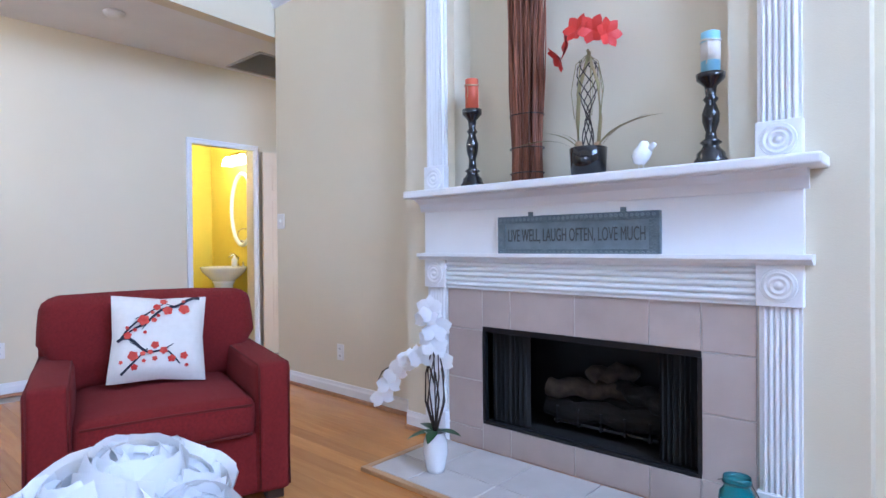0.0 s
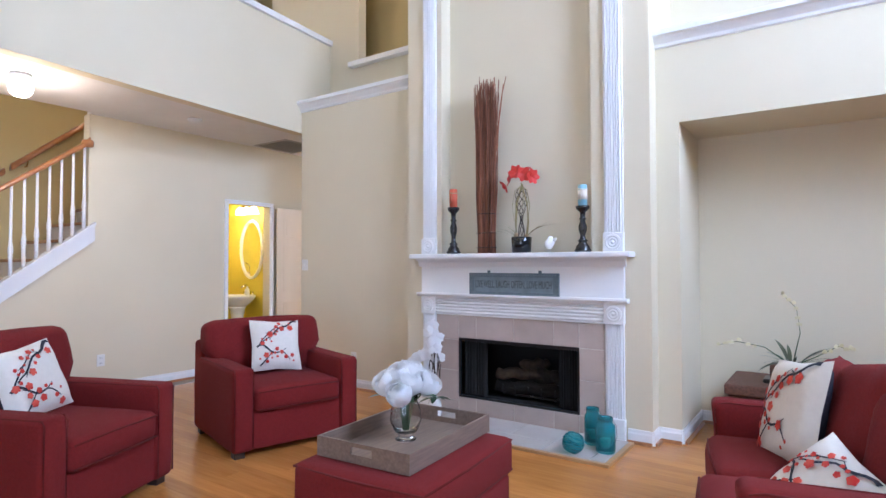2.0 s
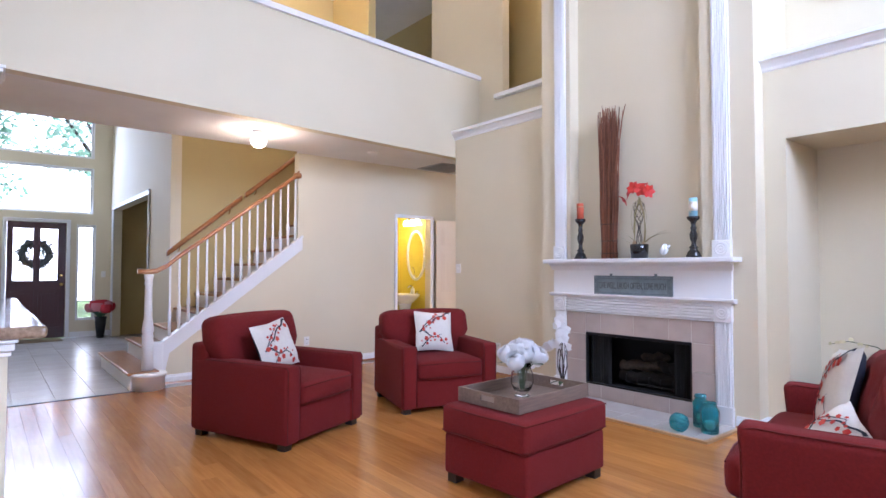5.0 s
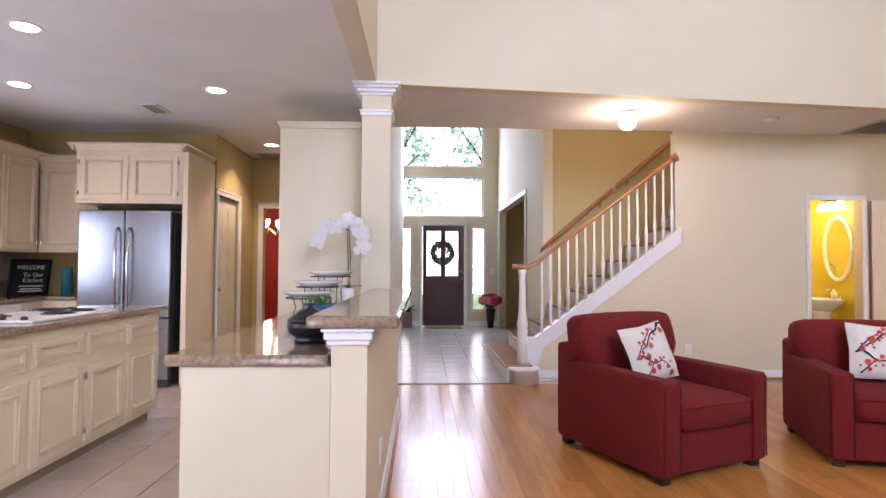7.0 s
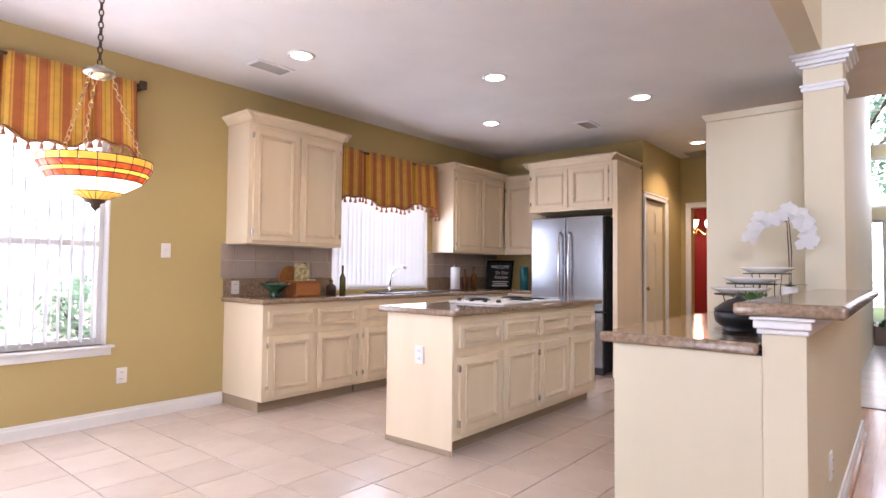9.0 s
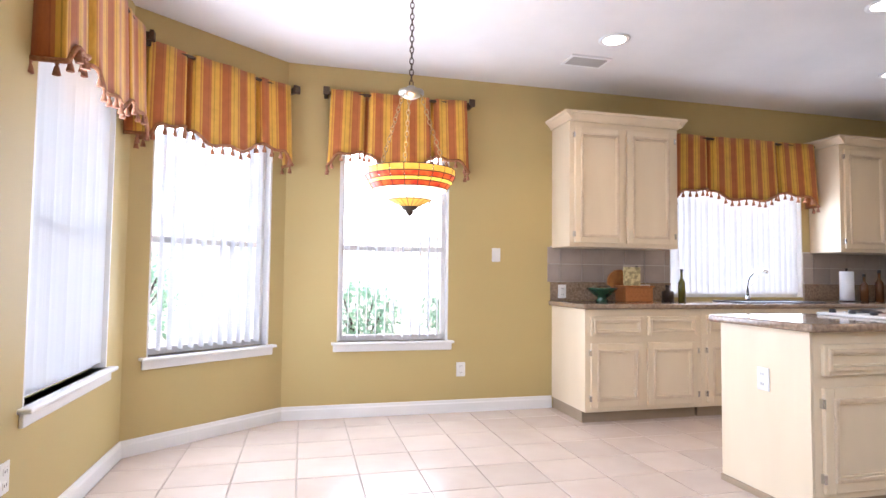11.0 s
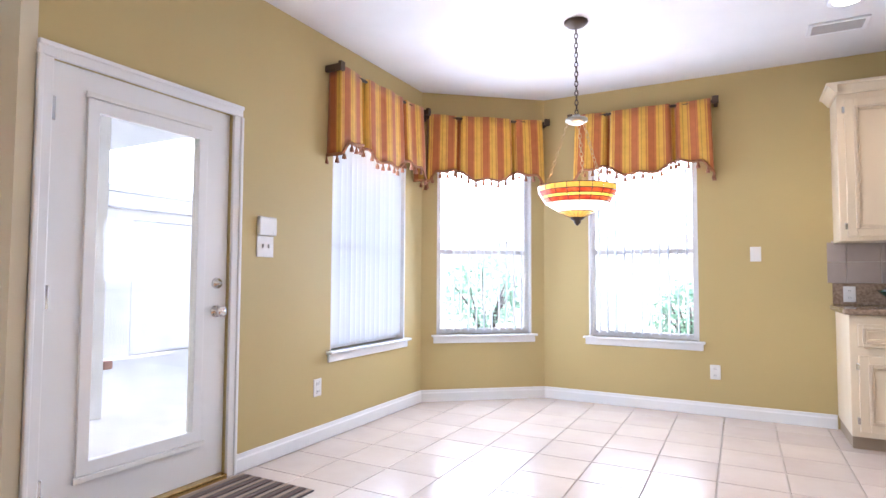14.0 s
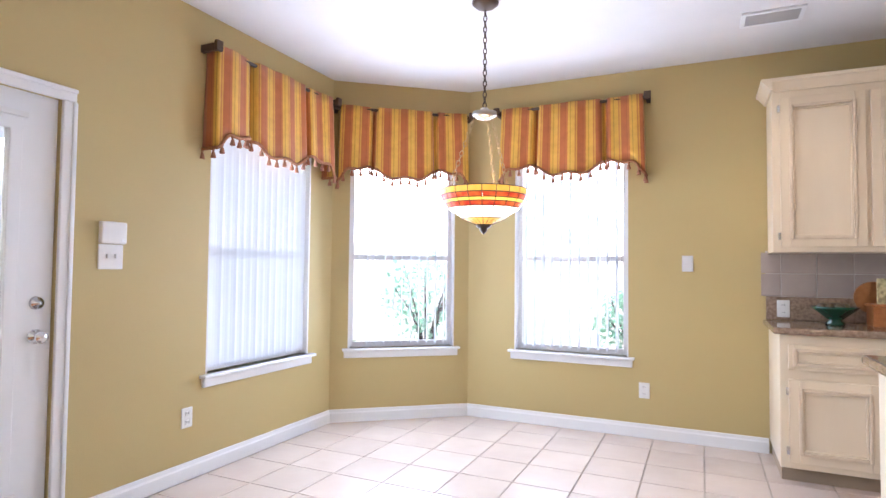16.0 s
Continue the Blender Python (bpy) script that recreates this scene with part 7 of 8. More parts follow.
part("bulbs", lathe([(0.02, 0.10), (0.022, 0.125), (0.012, 0.15), (0.0, 0.155)], 12, (0.04, 0.01, 0)), M_TWINE, am, smooth=True)
for k in range(6):
    bm = bmesh.new()
    ph = k * 1.1
    tube(bm, [(0.012 * math.sin(ph) + 0.03 * math.sin(9 * t + ph) * (0.3 + t), 0.02 * math.cos(ph) + 0.012 * math.cos(7 * t + ph), 0.11 + 0.40 * t) for t in [i / 12 for i in range(13)]], 0.0028, 5)
    part("curly_twig", bm, M_DARKWOOD, am, smooth=True)
bm = bmesh.new()
for k in range(7):
    a = k * 0.9
    tube(bm, [(0.0, 0.0, 0.54), (0.05 * math.cos(a), 0.05 * math.sin(a), 0.50), (0.075 * math.cos(a), 0.06 * math.sin(a), 0.38), (0.06 * math.cos(a), 0.05 * math.sin(a), 0.26)], 0.002, 4)
part("raffia", bm, M_PALESTEM, am, smooth=True)
pm = None
rq = random.Random(2)
for hx, hy, hz, ax in ((-0.085, -0.02, 0.595, (-0.8, -0.6, 0.1)), (-0.02, -0.05, 0.64, (-0.1, -1, 0.25)), (0.05, -0.05, 0.62, (0.35, -1, 0.0)), (0.10, -0.02, 0.60, (0.9, -0.5, 0.0)), (-0.13, -0.02, 0.55, (-0.7, -0.5, -0.6)), (0.02, 0.02, 0.66, (0.1, -0.3, 1))):
    face = Vector(ax).normalized().to_track_quat("Z", "Y").to_matrix().to_4x4()
    for k in range(6):
        if pm is None:
            o = part("petal", leaf_mesh(0.066, 0.05, 0.35, -0.2), M_AMARYLLIS, am, "orange-red petal", smooth=True)
            pm = o.data
        else:
            o = new("petal", pm)
            o.parent = am
        o.matrix_basis = Matrix.Translation((hx, hy, hz)) @ face @ Matrix.Rotation(radians(60 * k + rq.uniform(-12, 12)), 4, "Z") @ Matrix.Rotation(radians(-38), 4, "Y")
leaves(am, M_PALESTEM, [((-0.05, -0.02, 0.12), radians(185), 0.75, 1.0), ((-0.04, 0.02, 0.12), radians(170), 1.15, 0.75), ((0.05, -0.02, 0.12), radians(-8), 0.9, 1.05), ((0.05, 0.02, 0.12), radians(20), 1.2, 0.8), ((-0.03, -0.03, 0.12), radians(230), 1.0, 0.6)], 0.26, 0.022, "strap leaf", bend=0.7)

bird = thing("bird_figurine", "small white ceramic bird on thin legs", "figurine")
bm = lathe([(0, -0.035), (0.022, -0.03), (0.036, -0.005), (0.034, 0.02), (0.022, 0.04), (0.018, 0.052), (0.012, 0.062), (0, 0.066)], 18)
bm2 = move(bm, Matrix.Rotation(radians(12), 4, "Y"))
for v in list(bm2.verts):
    if v.co.z > 0.0 and v.co.x > 0.02:
        v.co.x *= 1.25
bt = bmesh.new()
bm2.to_mesh(mt := bpy.data.meshes.new("tmp"))
bt.from_mesh(mt)
bm2.free()
tube(bt, [(0.03, 0, 0.02), (0.055, 0, 0.045), (0.06, 0, 0.05)], 0.014, 6, 0.008)
tube(bt, [(-0.008, 0, -0.03), (-0.008, 0, -0.06)], 0.002, 5)
tube(bt, [(0.01, 0, -0.03), (0.01, 0, -0.06)], 0.002, 5)
move(bt, Matrix.Translation((0.0, MY - 0.10, MZ + 0.062)))
part("body", bt, M_PORCELAIN, bird, smooth=True)

sign = thing("mantel_sign", "weathered blue-grey carved sign reading LIVE WELL, LAUGH OFTEN, LOVE MUCH", "sign")
sign.matrix_basis = Matrix.Translation((-0.32, FY - 0.035, 1.105))
part("board", boxes((-0.40, 0.40, -0.018, 0, -0.095, 0.095), bevel=0.003), M_SIGN, sign)
part("border", boxes((-0.40, 0.40, -0.026, -0.018, 0.062, 0.095), (-0.40, 0.40, -0.026, -0.018, -0.095, -0.062), (-0.40, -0.355, -0.026, -0.018, -0.062, 0.062), (0.355, 0.40, -0.026, -0.018, -0.062, 0.062), bevel=0.002), M_SIGNB, sign, "carved ornamental border")
for k in range(34):
    x = -0.378 + 0.756 * k / 33
    for z in (-0.079, 0.079):
        part("carved_scroll", move(lathe([(0.004, 0), (0.009, 0.003), (0.006, 0.005), (0, 0.003)], 8), Matrix.Translation((x, -0.026, z)) @ Matrix.Rotation(radians(90), 4, "X")), M_SIGN, sign)
for x in (-0.22, 0.24):
    part("hanger", boxes((x - 0.012, x + 0.012, -0.012, -0.002, 0.095, 0.115), bevel=0.002), M_SIGNB, sign)


def text_part(name, body, size, mat, parent, m, width=None, depth=0.0015):
    cu = bpy.data.curves.new(name, "FONT")
    cu.body, cu.size, cu.extrude = body, size, depth
    cu.align_x, cu.align_y = "CENTER", "CENTER"
    cu.resolution_u = 3
    tmp = bpy.data.objects.new("tmp_text", cu)
    scene.collection.objects.link(tmp)
    dg = bpy.context.evaluated_depsgraph_get()
    me = bpy.data.meshes.new_from_object(tmp.evaluated_get(dg))
    bpy.data.objects.remove(tmp)
    ob = new(name, me)
    me.materials.append(mat)
    xs = [v.co.x for v in me.vertices]
    sx = 1.0 if width is None or not xs else width / (max(xs) - min(xs))
    ob.parent = parent
    ob.matrix_basis = m @ Matrix.Rotation(radians(90), 4, "X") @ Matrix.Diagonal((sx, 1, 1, 1))
    return ob


text_part("lettering", "LIVE WELL, LAUGH OFTEN, LOVE MUCH", 0.085, M_INK2, sign, Matrix.Translation((0, -0.0195, 0)), 0.68)

# ------------------------------------------------------------------ hearth things


def jar(x, y, h, r, label):
    th = thing("glass_jar", label, "jar", "turquoise jars")
    th.matrix_basis = Matrix.Translation((x, y, 0.0205))
    part("glass", lathe([(0, 0), (r * 0.92, 0), (r, 0.015), (r, h * 0.72), (r * 0.95, h * 0.78), (r * 0.72, h * 0.86), (r * 0.70, h * 0.90), (r * 0.76, h * 0.91), (r * 0.76, h), (r * 0.72, h), (r * 0.68, h * 0.87), (r * 0.93, h * 0.76), (r * 0.95, 0.02), (0, 0.012)], 28), M_TURQ, th, "turquoise glass", smooth=True)
    bm = bmesh.new()
    tube(bm, [(r * 0.78 * math.cos(a), r * 0.78 * math.sin(a), h * 0.925) for a in [2 * math.pi * k / 24 for k in range(25)]], 0.002, 5)
    tube(bm, [(r * 0.8, 0, h * 0.92), (r * 1.12, 0, h * 0.80), (r * 1.18, 0.0, h * 0.5), (r * 1.05, -0.02, h * 0.3)], 0.0018, 5)
    tube(bm, [(-r * 0.8, 0, h * 0.92), (-r * 1.05, 0, h * 0.90)], 0.0018, 5)
    part("wire_handle", bm, M_DARKPLASTIC, th)
    part("candle", lathe([(0, 0.015), (r * 0.55, 0.015), (r * 0.55, h * 0.35), (0, h * 0.35)], 20), M_LINEN, th, "white candle inside", smooth=True)


jar(0.405, 2.73, 0.25, 0.058, "tall turquoise glass jar with wire handle on the hearth")
jar(0.535, 2.61, 0.23, 0.065, "turquoise glass jar with wire handle on the hearth")
ball = thing("glass_ball", "ribbed turquoise glass ball on the hearth tiles", "glass ball")
bm = bmesh.new()
bmesh.ops.create_uvsphere(bm, u_segments=28, v_segments=14, radius=0.068)
for v in bm.verts:
    a = math.atan2(v.co.y, v.co.x)
    v.co *= 1 + 0.03 * math.cos(14 * a)
move(bm, Matrix.Translation((0.365, 2.47, 0.089)) @ Matrix.Rotation(radians(70), 4, "Y"))
part("ball", bm, M_TURQ, ball, smooth=True)
bm = bmesh.new()
for k in range(6):
    z = -0.05 + 0.02 * k
    r = math.sqrt(max(0.0715 ** 2 - z * z, 0))
    tube(bm, [(r * math.cos(a), r * math.sin(a), z) for a in [2 * math.pi * i / 24 for i in range(25)]], 0.003, 5)
move(bm, Matrix.Translation((0.365, 2.47, 0.089)) @ Matrix.Rotation(radians(20), 4, "Y"))
part("cord", bm, M_TURQD, ball, "turquoise cord wrap", smooth=True)


def orchid_flower(s):
    bm = bmesh.new()
    for k, (a, L, W) in enumerate(((90, 1, 0.75), (210, 1, 0.7), (330, 1, 0.7), (15, 1.05, 1.1), (165, 1.05, 1.1))):
        lf = leaf_mesh(0.045 * s * L, 0.045 * s * W, 0.25, -0.1, 4)
        move(lf, Matrix.Rotation(radians(a), 4, "Z") @ Matrix.Rotation(radians(-10), 4, "Y"))
        tm = bpy.data.meshes.new("tmp")
        lf.to_mesh(tm)
        lf.free()
        bm.from_mesh(tm)
        bpy.data.meshes.remove(tm)
    return bm


def orchid(name, label, m, stems, spots, s, pot=None, leafspots=()):
    th = thing(name, label, "orchid")
    th.matrix_basis = m
    for st in stems:
        part("stem", tube(bmesh.new(), st, 0.005, 6, 0.003), M_DARKSTEM, th, "dark stem", smooth=True)
    me = None
    ro = random.Random(len(spots))
    for k, (x, y, z, yaw) in enumerate(spots):
        if me is None:
            o = part("blossom", orchid_flower(s), M_PETAL, th, "white orchid blossom", smooth=True)
            me = o.data
        else:
            o = new("blossom", me)
            o.parent = th
        o.matrix_basis = Matrix.Translation((x, y, z)) @ Matrix.Rotation(radians(yaw), 4, "Z") @ Matrix.Rotation(radians(80 + ro.uniform(-25, 25)), 4, "X") @ Matrix.Rotation(ro.uniform(-0.4, 0.4), 4, "Z")
    if pot:
        part("pot", lathe(*pot), M_PORCELAIN, th, "white ceramic pot", smooth=True)
    if leafspots:
        leaves(th, M_LEAF, leafspots, 0.13, 0.05, "dark green leaf", bend=0.35)
    return th


rz = random.Random(6)
sp1 = [(-0.02 + rz.uniform(-0.05, 0.07), rz.uniform(-0.05, 0.03), 0.50 + 0.26 * k / 11, rz.uniform(5, 75)) for k in range(12)]
sp1 += [(-0.05 - 0.035 * k, -0.03 - 0.01 * k, 0.53 - 0.012 * k * k * 0.5, rz.uniform(5, 75)) for k in range(7)]
st1 = [[(0, 0, 0.17), (0, 0, 0.4), (0.0, -0.01, 0.6), (0.01, -0.02, 0.78)], [(0, 0, 0.4), (-0.03, -0.02, 0.52), (-0.14, -0.05, 0.52), (-0.26, -0.09, 0.44), (-0.29, -0.1, 0.38)]]
for k in range(7):
    a = k * 0.9
    st1.append([(0.0, 0, 0.17), (0.05 * math.cos(a), 0.04 * math.sin(a), 0.32), (0.065 * math.cos(a + 0.5), 0.05 * math.sin(a), 0.45), (0.05 * math.cos(a + 1), 0.04 * math.sin(a), 0.55)])
orchid("orchid", "white orchid with twigs in a white ceramic vase on the hearth", Matrix.Translation((-0.83, 2.56, 0.0205)), st1, sp1, 1.3,
       ([(0, 0), (0.04, 0), (0.045, 0.02), (0.058, 0.09), (0.055, 0.14), (0.042, 0.175), (0.05, 0.185), (0.045, 0.185), (0.038, 0.172), (0, 0.165)], 24),
       [((0, 0, 0.185), a, 0.2 + 0.2 * math.sin(3 * a), 1.0) for a in (0.2, 1.5, 2.9, 4.0, 5.2)])
sp2 = []
for k in range(13):
    t = k / 12
    sp2.append((0.05 + 0.03 * math.sin(2 * k), -0.02 - 0.23 * t, 0.64 + 0.05 * math.sin(t * 2.2) - 0.17 * t * t + rz.uniform(-0.035, 0.035), 90 + rz.uniform(-35, 35)))
    if k < 12:
        sp2.append((0.05 + 0.03 * math.cos(2 * k), 0.02 + 0.12 * math.sqrt(t) + rz.uniform(-0.025, 0.025), 0.70 - 0.27 * t + rz.uniform(-0.03, 0.03), 90 + rz.uniform(-35, 35)))
orchid("orchid", "white orchid in a white pot on the peninsula counter", Matrix.Translation((-2.53, -2.01, 0.901)),
       [[(0, 0, 0.12), (0, 0, 0.35), (0, -0.01, 0.62)], [(0.01, 0.01, 0.12), (0.02, 0.02, 0.4), (0, 0.0, 0.66)], [(0, -0.01, 0.62), (0, -0.09, 0.69), (0, -0.18, 0.60), (0, -0.25, 0.50)], [(0, 0, 0.66), (0, 0.06, 0.69), (0, 0.12, 0.58), (0, 0.14, 0.45)]], sp2, 1.35,
       ([(0, 0), (0.045, 0), (0.05, 0.01), (0.055, 0.15), (0.05, 0.155), (0, 0.145)], 20), [((0, 0, 0.15), a, 0.45, 1.0) for a in (0.5, 2.0, 3.6, 5.0, 1.2)])

# wicker chest with a potted cymbidium in the recess
chest = thing("wicker_chest", "dark brown woven wicker chest in the wall recess", "chest")
chest.matrix_basis = Matrix.Translation((1.66, 3.47, 0))
part("body", boxes((-0.47, 0.47, -0.27, 0.27, 0.0, 0.37), bevel=0.01), M_WICKER, chest)
part("lid", boxes((-0.49, 0.49, -0.29, 0.29, 0.375, 0.45), bevel=0.012), M_WICKER, chest)
for k in range(9):
    z = 0.02 + 0.04 * k
    bm = bmesh.new()
    tube(bm, [(-0.475, -0.275 - 0.004, z)] + [(-0.475 + 0.95 * i / 40, -0.274 - 0.006 * (1 if (i + k) % 2 else -0.3), z) for i in range(41)], 0.011, 5)
    tube(bm, [(-0.474 - 0.006 * (1 if (i + k) % 2 else -0.3), -0.275 + 0.55 * i / 24, z) for i in range(25)], 0.011, 5)
    part("weave_strand", bm, M_WICKER, chest, smooth=True)
cym = thing("potted_orchid", "leafy orchid with pale yellow sprays in a wicker basket", "potted plant")
cym.matrix_basis = Matrix.Translation((1.56, 3.42, 0.4505))
part("tray", boxes((-0.17, 0.17, -0.09, 0.09, 0, 0.03), bevel=0.01), M_BLACK, cym)
part("basket", boxes((-0.13, 0.13, -0.07, 0.07, 0.03, 0.13), bevel=0.015), M_WICKER, cym, "brown wicker basket")
bm = bmesh.new()
arcs = [[(0, 0, 0.12), (0.05, 0, 0.35), (0.03, 0, 0.52), (-0.06, 0, 0.62)], [(0, 0, 0.12), (-0.16, -0.02, 0.24), (-0.33, -0.04, 0.27), (-0.44, -0.05, 0.24)], [(0, 0, 0.12), (0.14, -0.02, 0.20), (0.26, -0.03, 0.28), (0.34, -0.04, 0.26)]]
for a in arcs:
    tube(bm, a, 0.004, 5, 0.002)
part("flower_stems", bm, M_STEM, cym, smooth=True)
leaves(cym, M_OLIVELEAF, [((0.05 * math.cos(a), 0.03 * math.sin(a), 0.13), a, 0.75 + 0.4 * math.sin(4.1 * a), 0.8 + 0.35 * math.cos(3 * a)) for a in [k * 0.29 for k in range(24)]], 0.20, 0.026, "long green leaf", bend=0.6)
me = None
for a in arcs:
    for i in range(7):
        t = 0.45 + 0.55 * i / 6
        seg = min(int(t * 3), 2)
        u = t * 3 - seg
        p = Vector(a[seg]).lerp(Vector(a[seg + 1]), u)
        if me is None:
            o = part("blossom", orchid_flower(0.42), M_CREAMPETAL, cym, "pale yellow blossom", smooth=True)
            me = o.data
        else:
            o = new("blossom", me)
            o.parent = cym
        o.matrix_basis = Matrix.Translation(p + Vector((rz.uniform(-0.012, 0.012), -0.01, rz.uniform(-0.008, 0.018)))) @ Matrix.Rotation(rz.uniform(-1, 1), 4, "Z") @ Matrix.Rotation(radians(75), 4, "X")

# ------------------------------------------------------------------ kitchen counter things
CZ = 0.9025
bowl = thing("green_bowl", "dark green footed bowl with dried fruit on the counter", "bowl")
part("bowl", lathe([(0.05, 0), (0.055, 0.01), (0.035, 0.03), (0.06, 0.05), (0.12, 0.10), (0.13, 0.115), (0.122, 0.113), (0.06, 0.06), (0, 0.055)], 26, (-0.68, -5.62, CZ)), M_GREENGLAZE, bowl, smooth=True)
for k in range(9):
    a = k * 2.4
    bm = bmesh.new()
    bmesh.ops.create_icosphere(bm, subdivisions=2, radius=0.026)
    move(bm, Matrix.Translation((-0.68 + 0.02 * math.sqrt(k) * math.cos(a) * 1.4, -5.62 + 0.028 * math.sqrt(k) * math.sin(a), CZ + 0.11)))
    part("fruit", bm, M_DARKFRUIT, bowl, "dark dried fruit", smooth=True)
box_ = thing("recipe_box", "orange wicker box holding cards and a bottle", "basket")
part("box", boxes((-1.12, -0.86, -5.72, -5.56, CZ, CZ + 0.12), (-1.13, -0.85, -5.73, -5.55, CZ + 0.12, CZ + 0.135), bevel=0.006), M_ORANGEW, box_)
part("card", boxes((-1.06, -0.90, -5.66, -5.65, CZ + 0.13, CZ + 0.29), bevel=0.002), M_CARD, box_, "printed yellow card")
part("board", move(lathe([(0, 0), (0.10, 0), (0.10, 0.015), (0, 0.015)], 24), Matrix.Translation((-0.90, -5.74, CZ + 0.17)) @ Matrix.Rotation(radians(80), 4, "X")), M_OAK, box_, "round wooden board")


def bottle(name, label, x, y, h, r, mat, cap):
    th = thing(name, label, "bottle")
    part("glass", lathe([(0, 0), (r, 0), (r, h * 0.58), (r * 0.35, h * 0.72), (r * 0.35, h * 0.92), (0, h * 0.92)], 18, (x, y, CZ)), mat, th, smooth=True)
    part("cap", lathe([(r * 0.4, h * 0.9), (r * 0.4, h), (0, h)], 14, (x, y, CZ)), cap, th)


bottle("bottle", "blue-green glass bottle behind the basket", -1.10, -5.77, 0.30, 0.03, M_TURQD, M_DARKPLASTIC)
bottle("bottle", "dark olive oil bottle with pale label", -1.44, -5.62, 0.28, 0.03, M_OILGLASS, M_DARKPLASTIC)
bottle("bottle", "amber bottle beside the paper towel", -3.50, -5.68, 0.26, 0.035, M_AMBERGLASS, M_DARKWOOD)
bottle("bottle", "dark amber bottle beside the paper towel", -3.66, -5.66, 0.30, 0.035, M_AMBERGLASS, M_DARKWOOD)
bottle("canister", "small dark brown jar on the counter", -1.33, -5.66, 0.14, 0.05, M_DARKWOOD, M_DARKWOOD)
pt = thing("paper_towel", "white paper towel roll standing on the counter", "paper towel")
part("roll", lathe([(0.02, 0.0), (0.058, 0.0), (0.058, 0.27), (0.02, 0.27)], 24, (-3.22, -5.62, CZ + 0.012)), M_PETAL, pt, smooth=True)
part("stand", lathe([(0, 0), (0.07, 0), (0.07, 0.01), (0.01, 0.012), (0.01, 0.31), (0, 0.315)], 20, (-3.22, -5.62, CZ)), M_DARKWOOD, pt, smooth=True)
bs = thing("kitchen_sign", "black framed kitchen sign with white lettering", "sign")
bs.matrix_basis = Matrix.Translation((-4.15, -5.62, CZ)) @ Matrix.Rotation(radians(152), 4, "Z") @ Matrix.Rotation(radians(10), 4, "X")
part("board", boxes((-0.19, 0.19, -0.012, 0.0, 0.0, 0.38), bevel=0.004), M_BLACK, bs)
part("frame", boxes((-0.20, -0.175, -0.022, -0.0, 0, 0.39), (0.175, 0.20, -0.022, 0, 0, 0.39), (-0.175, 0.175, -0.022, 0, 0, 0.025), (-0.175, 0.175, -0.022, 0, 0.365, 0.39), bevel=0.004), M_BLACKGLOSS, bs)
text_part("lettering", "WELCOME", 0.06, M_PLASTIC, bs, Matrix.Translation((0, -0.0135, 0.30)), 0.27)
text_part("lettering", "To Our\nKitchen", 0.06, M_PLASTIC, bs, Matrix.Translation((0.03, -0.0135, 0.19)), 0.2)
for z, w in ((0.10, 0.24), (0.07, 0.20), (0.045, 0.24)):
    part("text_bar", boxes((-w / 2 + 0.02, w / 2 + 0.02, -0.0145, -0.012, z - 0.006, z + 0.006)), M_PLASTIC, bs)
tc = thing("canister", "tall teal glass canister by the refrigerator", "canister")
part("body", lathe([(0, 0), (0.055, 0), (0.055, 0.27), (0.05, 0.275), (0.05, 0.30), (0, 0.30)], 20, (-4.30, -5.30, CZ)), M_TURQD, tc, smooth=True)

# tiered plates, dark tureen and a small planted pot on the peninsula
ps = thing("plate_stand", "three white plates on a dark metal tiered stand", "plate stand")
ps.matrix_basis = Matrix.Translation((-2.22, -2.15, CZ))
for x, y, z in ((-0.13, 0.03, 0.245), (0.13, -0.02, 0.175), (0.39, -0.035, 0.11)):
    bm = bmesh.new()
    tube(bm, [(x + 0.15 * math.cos(a), y + 0.15 * math.sin(a), z) for a in [2 * math.pi * k / 28 for k in range(29)]], 0.005, 5)
    for a in (0.5, -0.5, 2.64, 3.64):
        tube(bm, [(x + 0.15 * math.cos(a), y + 0.15 * math.sin(a), z), (x + 0.13 * math.cos(a), y + 0.13 * math.sin(a), z * 0.5), (x + 0.15 * math.cos(a), y + 0.15 * math.sin(a), 0.005)], 0.004, 5)
    part("tier", bm, M_DARKPLASTIC, ps, "dark metal ring on wire legs")
    part("plate", lathe([(0, 0.004), (0.11, 0.004), (0.165, 0.030), (0.177, 0.040), (0.163, 0.036), (0.11, 0.010), (0, 0.010)], 36, (x, y, z + 0.003)), M_PORCELAIN, ps, "white plate", smooth=True)
tp = thing("cast_iron_pot", "round black lidded pot on the granite counter", "pot")
tp.matrix_basis = Matrix.Translation((-0.43, -1.90, CZ)) @ Matrix.Diagonal((0.92, 0.92, 0.92, 1))
part("body", lathe([(0, 0), (0.07, 0), (0.075, 0.012), (0.068, 0.02), (0.10, 0.045), (0.108, 0.085), (0.10, 0.10), (0, 0.10)], 26), M_BLACK, tp, smooth=True)
part("lid", lathe([(0.108, 0.10), (0.10, 0.108), (0.05, 0.145), (0.02, 0.155), (0.012, 0.165), (0.02, 0.175), (0, 0.18)], 26), M_BLACK, tp, smooth=True)
pb = thing("blue_planter", "small blue pot with green succulents on the counter", "planter")
pb.matrix_basis = Matrix.Translation((-1.39, -2.02, CZ)) @ Matrix.Diagonal((1.35, 1.35, 1.15, 1))
part("pot", lathe([(0, 0), (0.05, 0), (0.08, 0.06), (0.085, 0.085), (0.075, 0.085), (0, 0.07)], 22), M_BLUEGLAZE, pb, smooth=True)
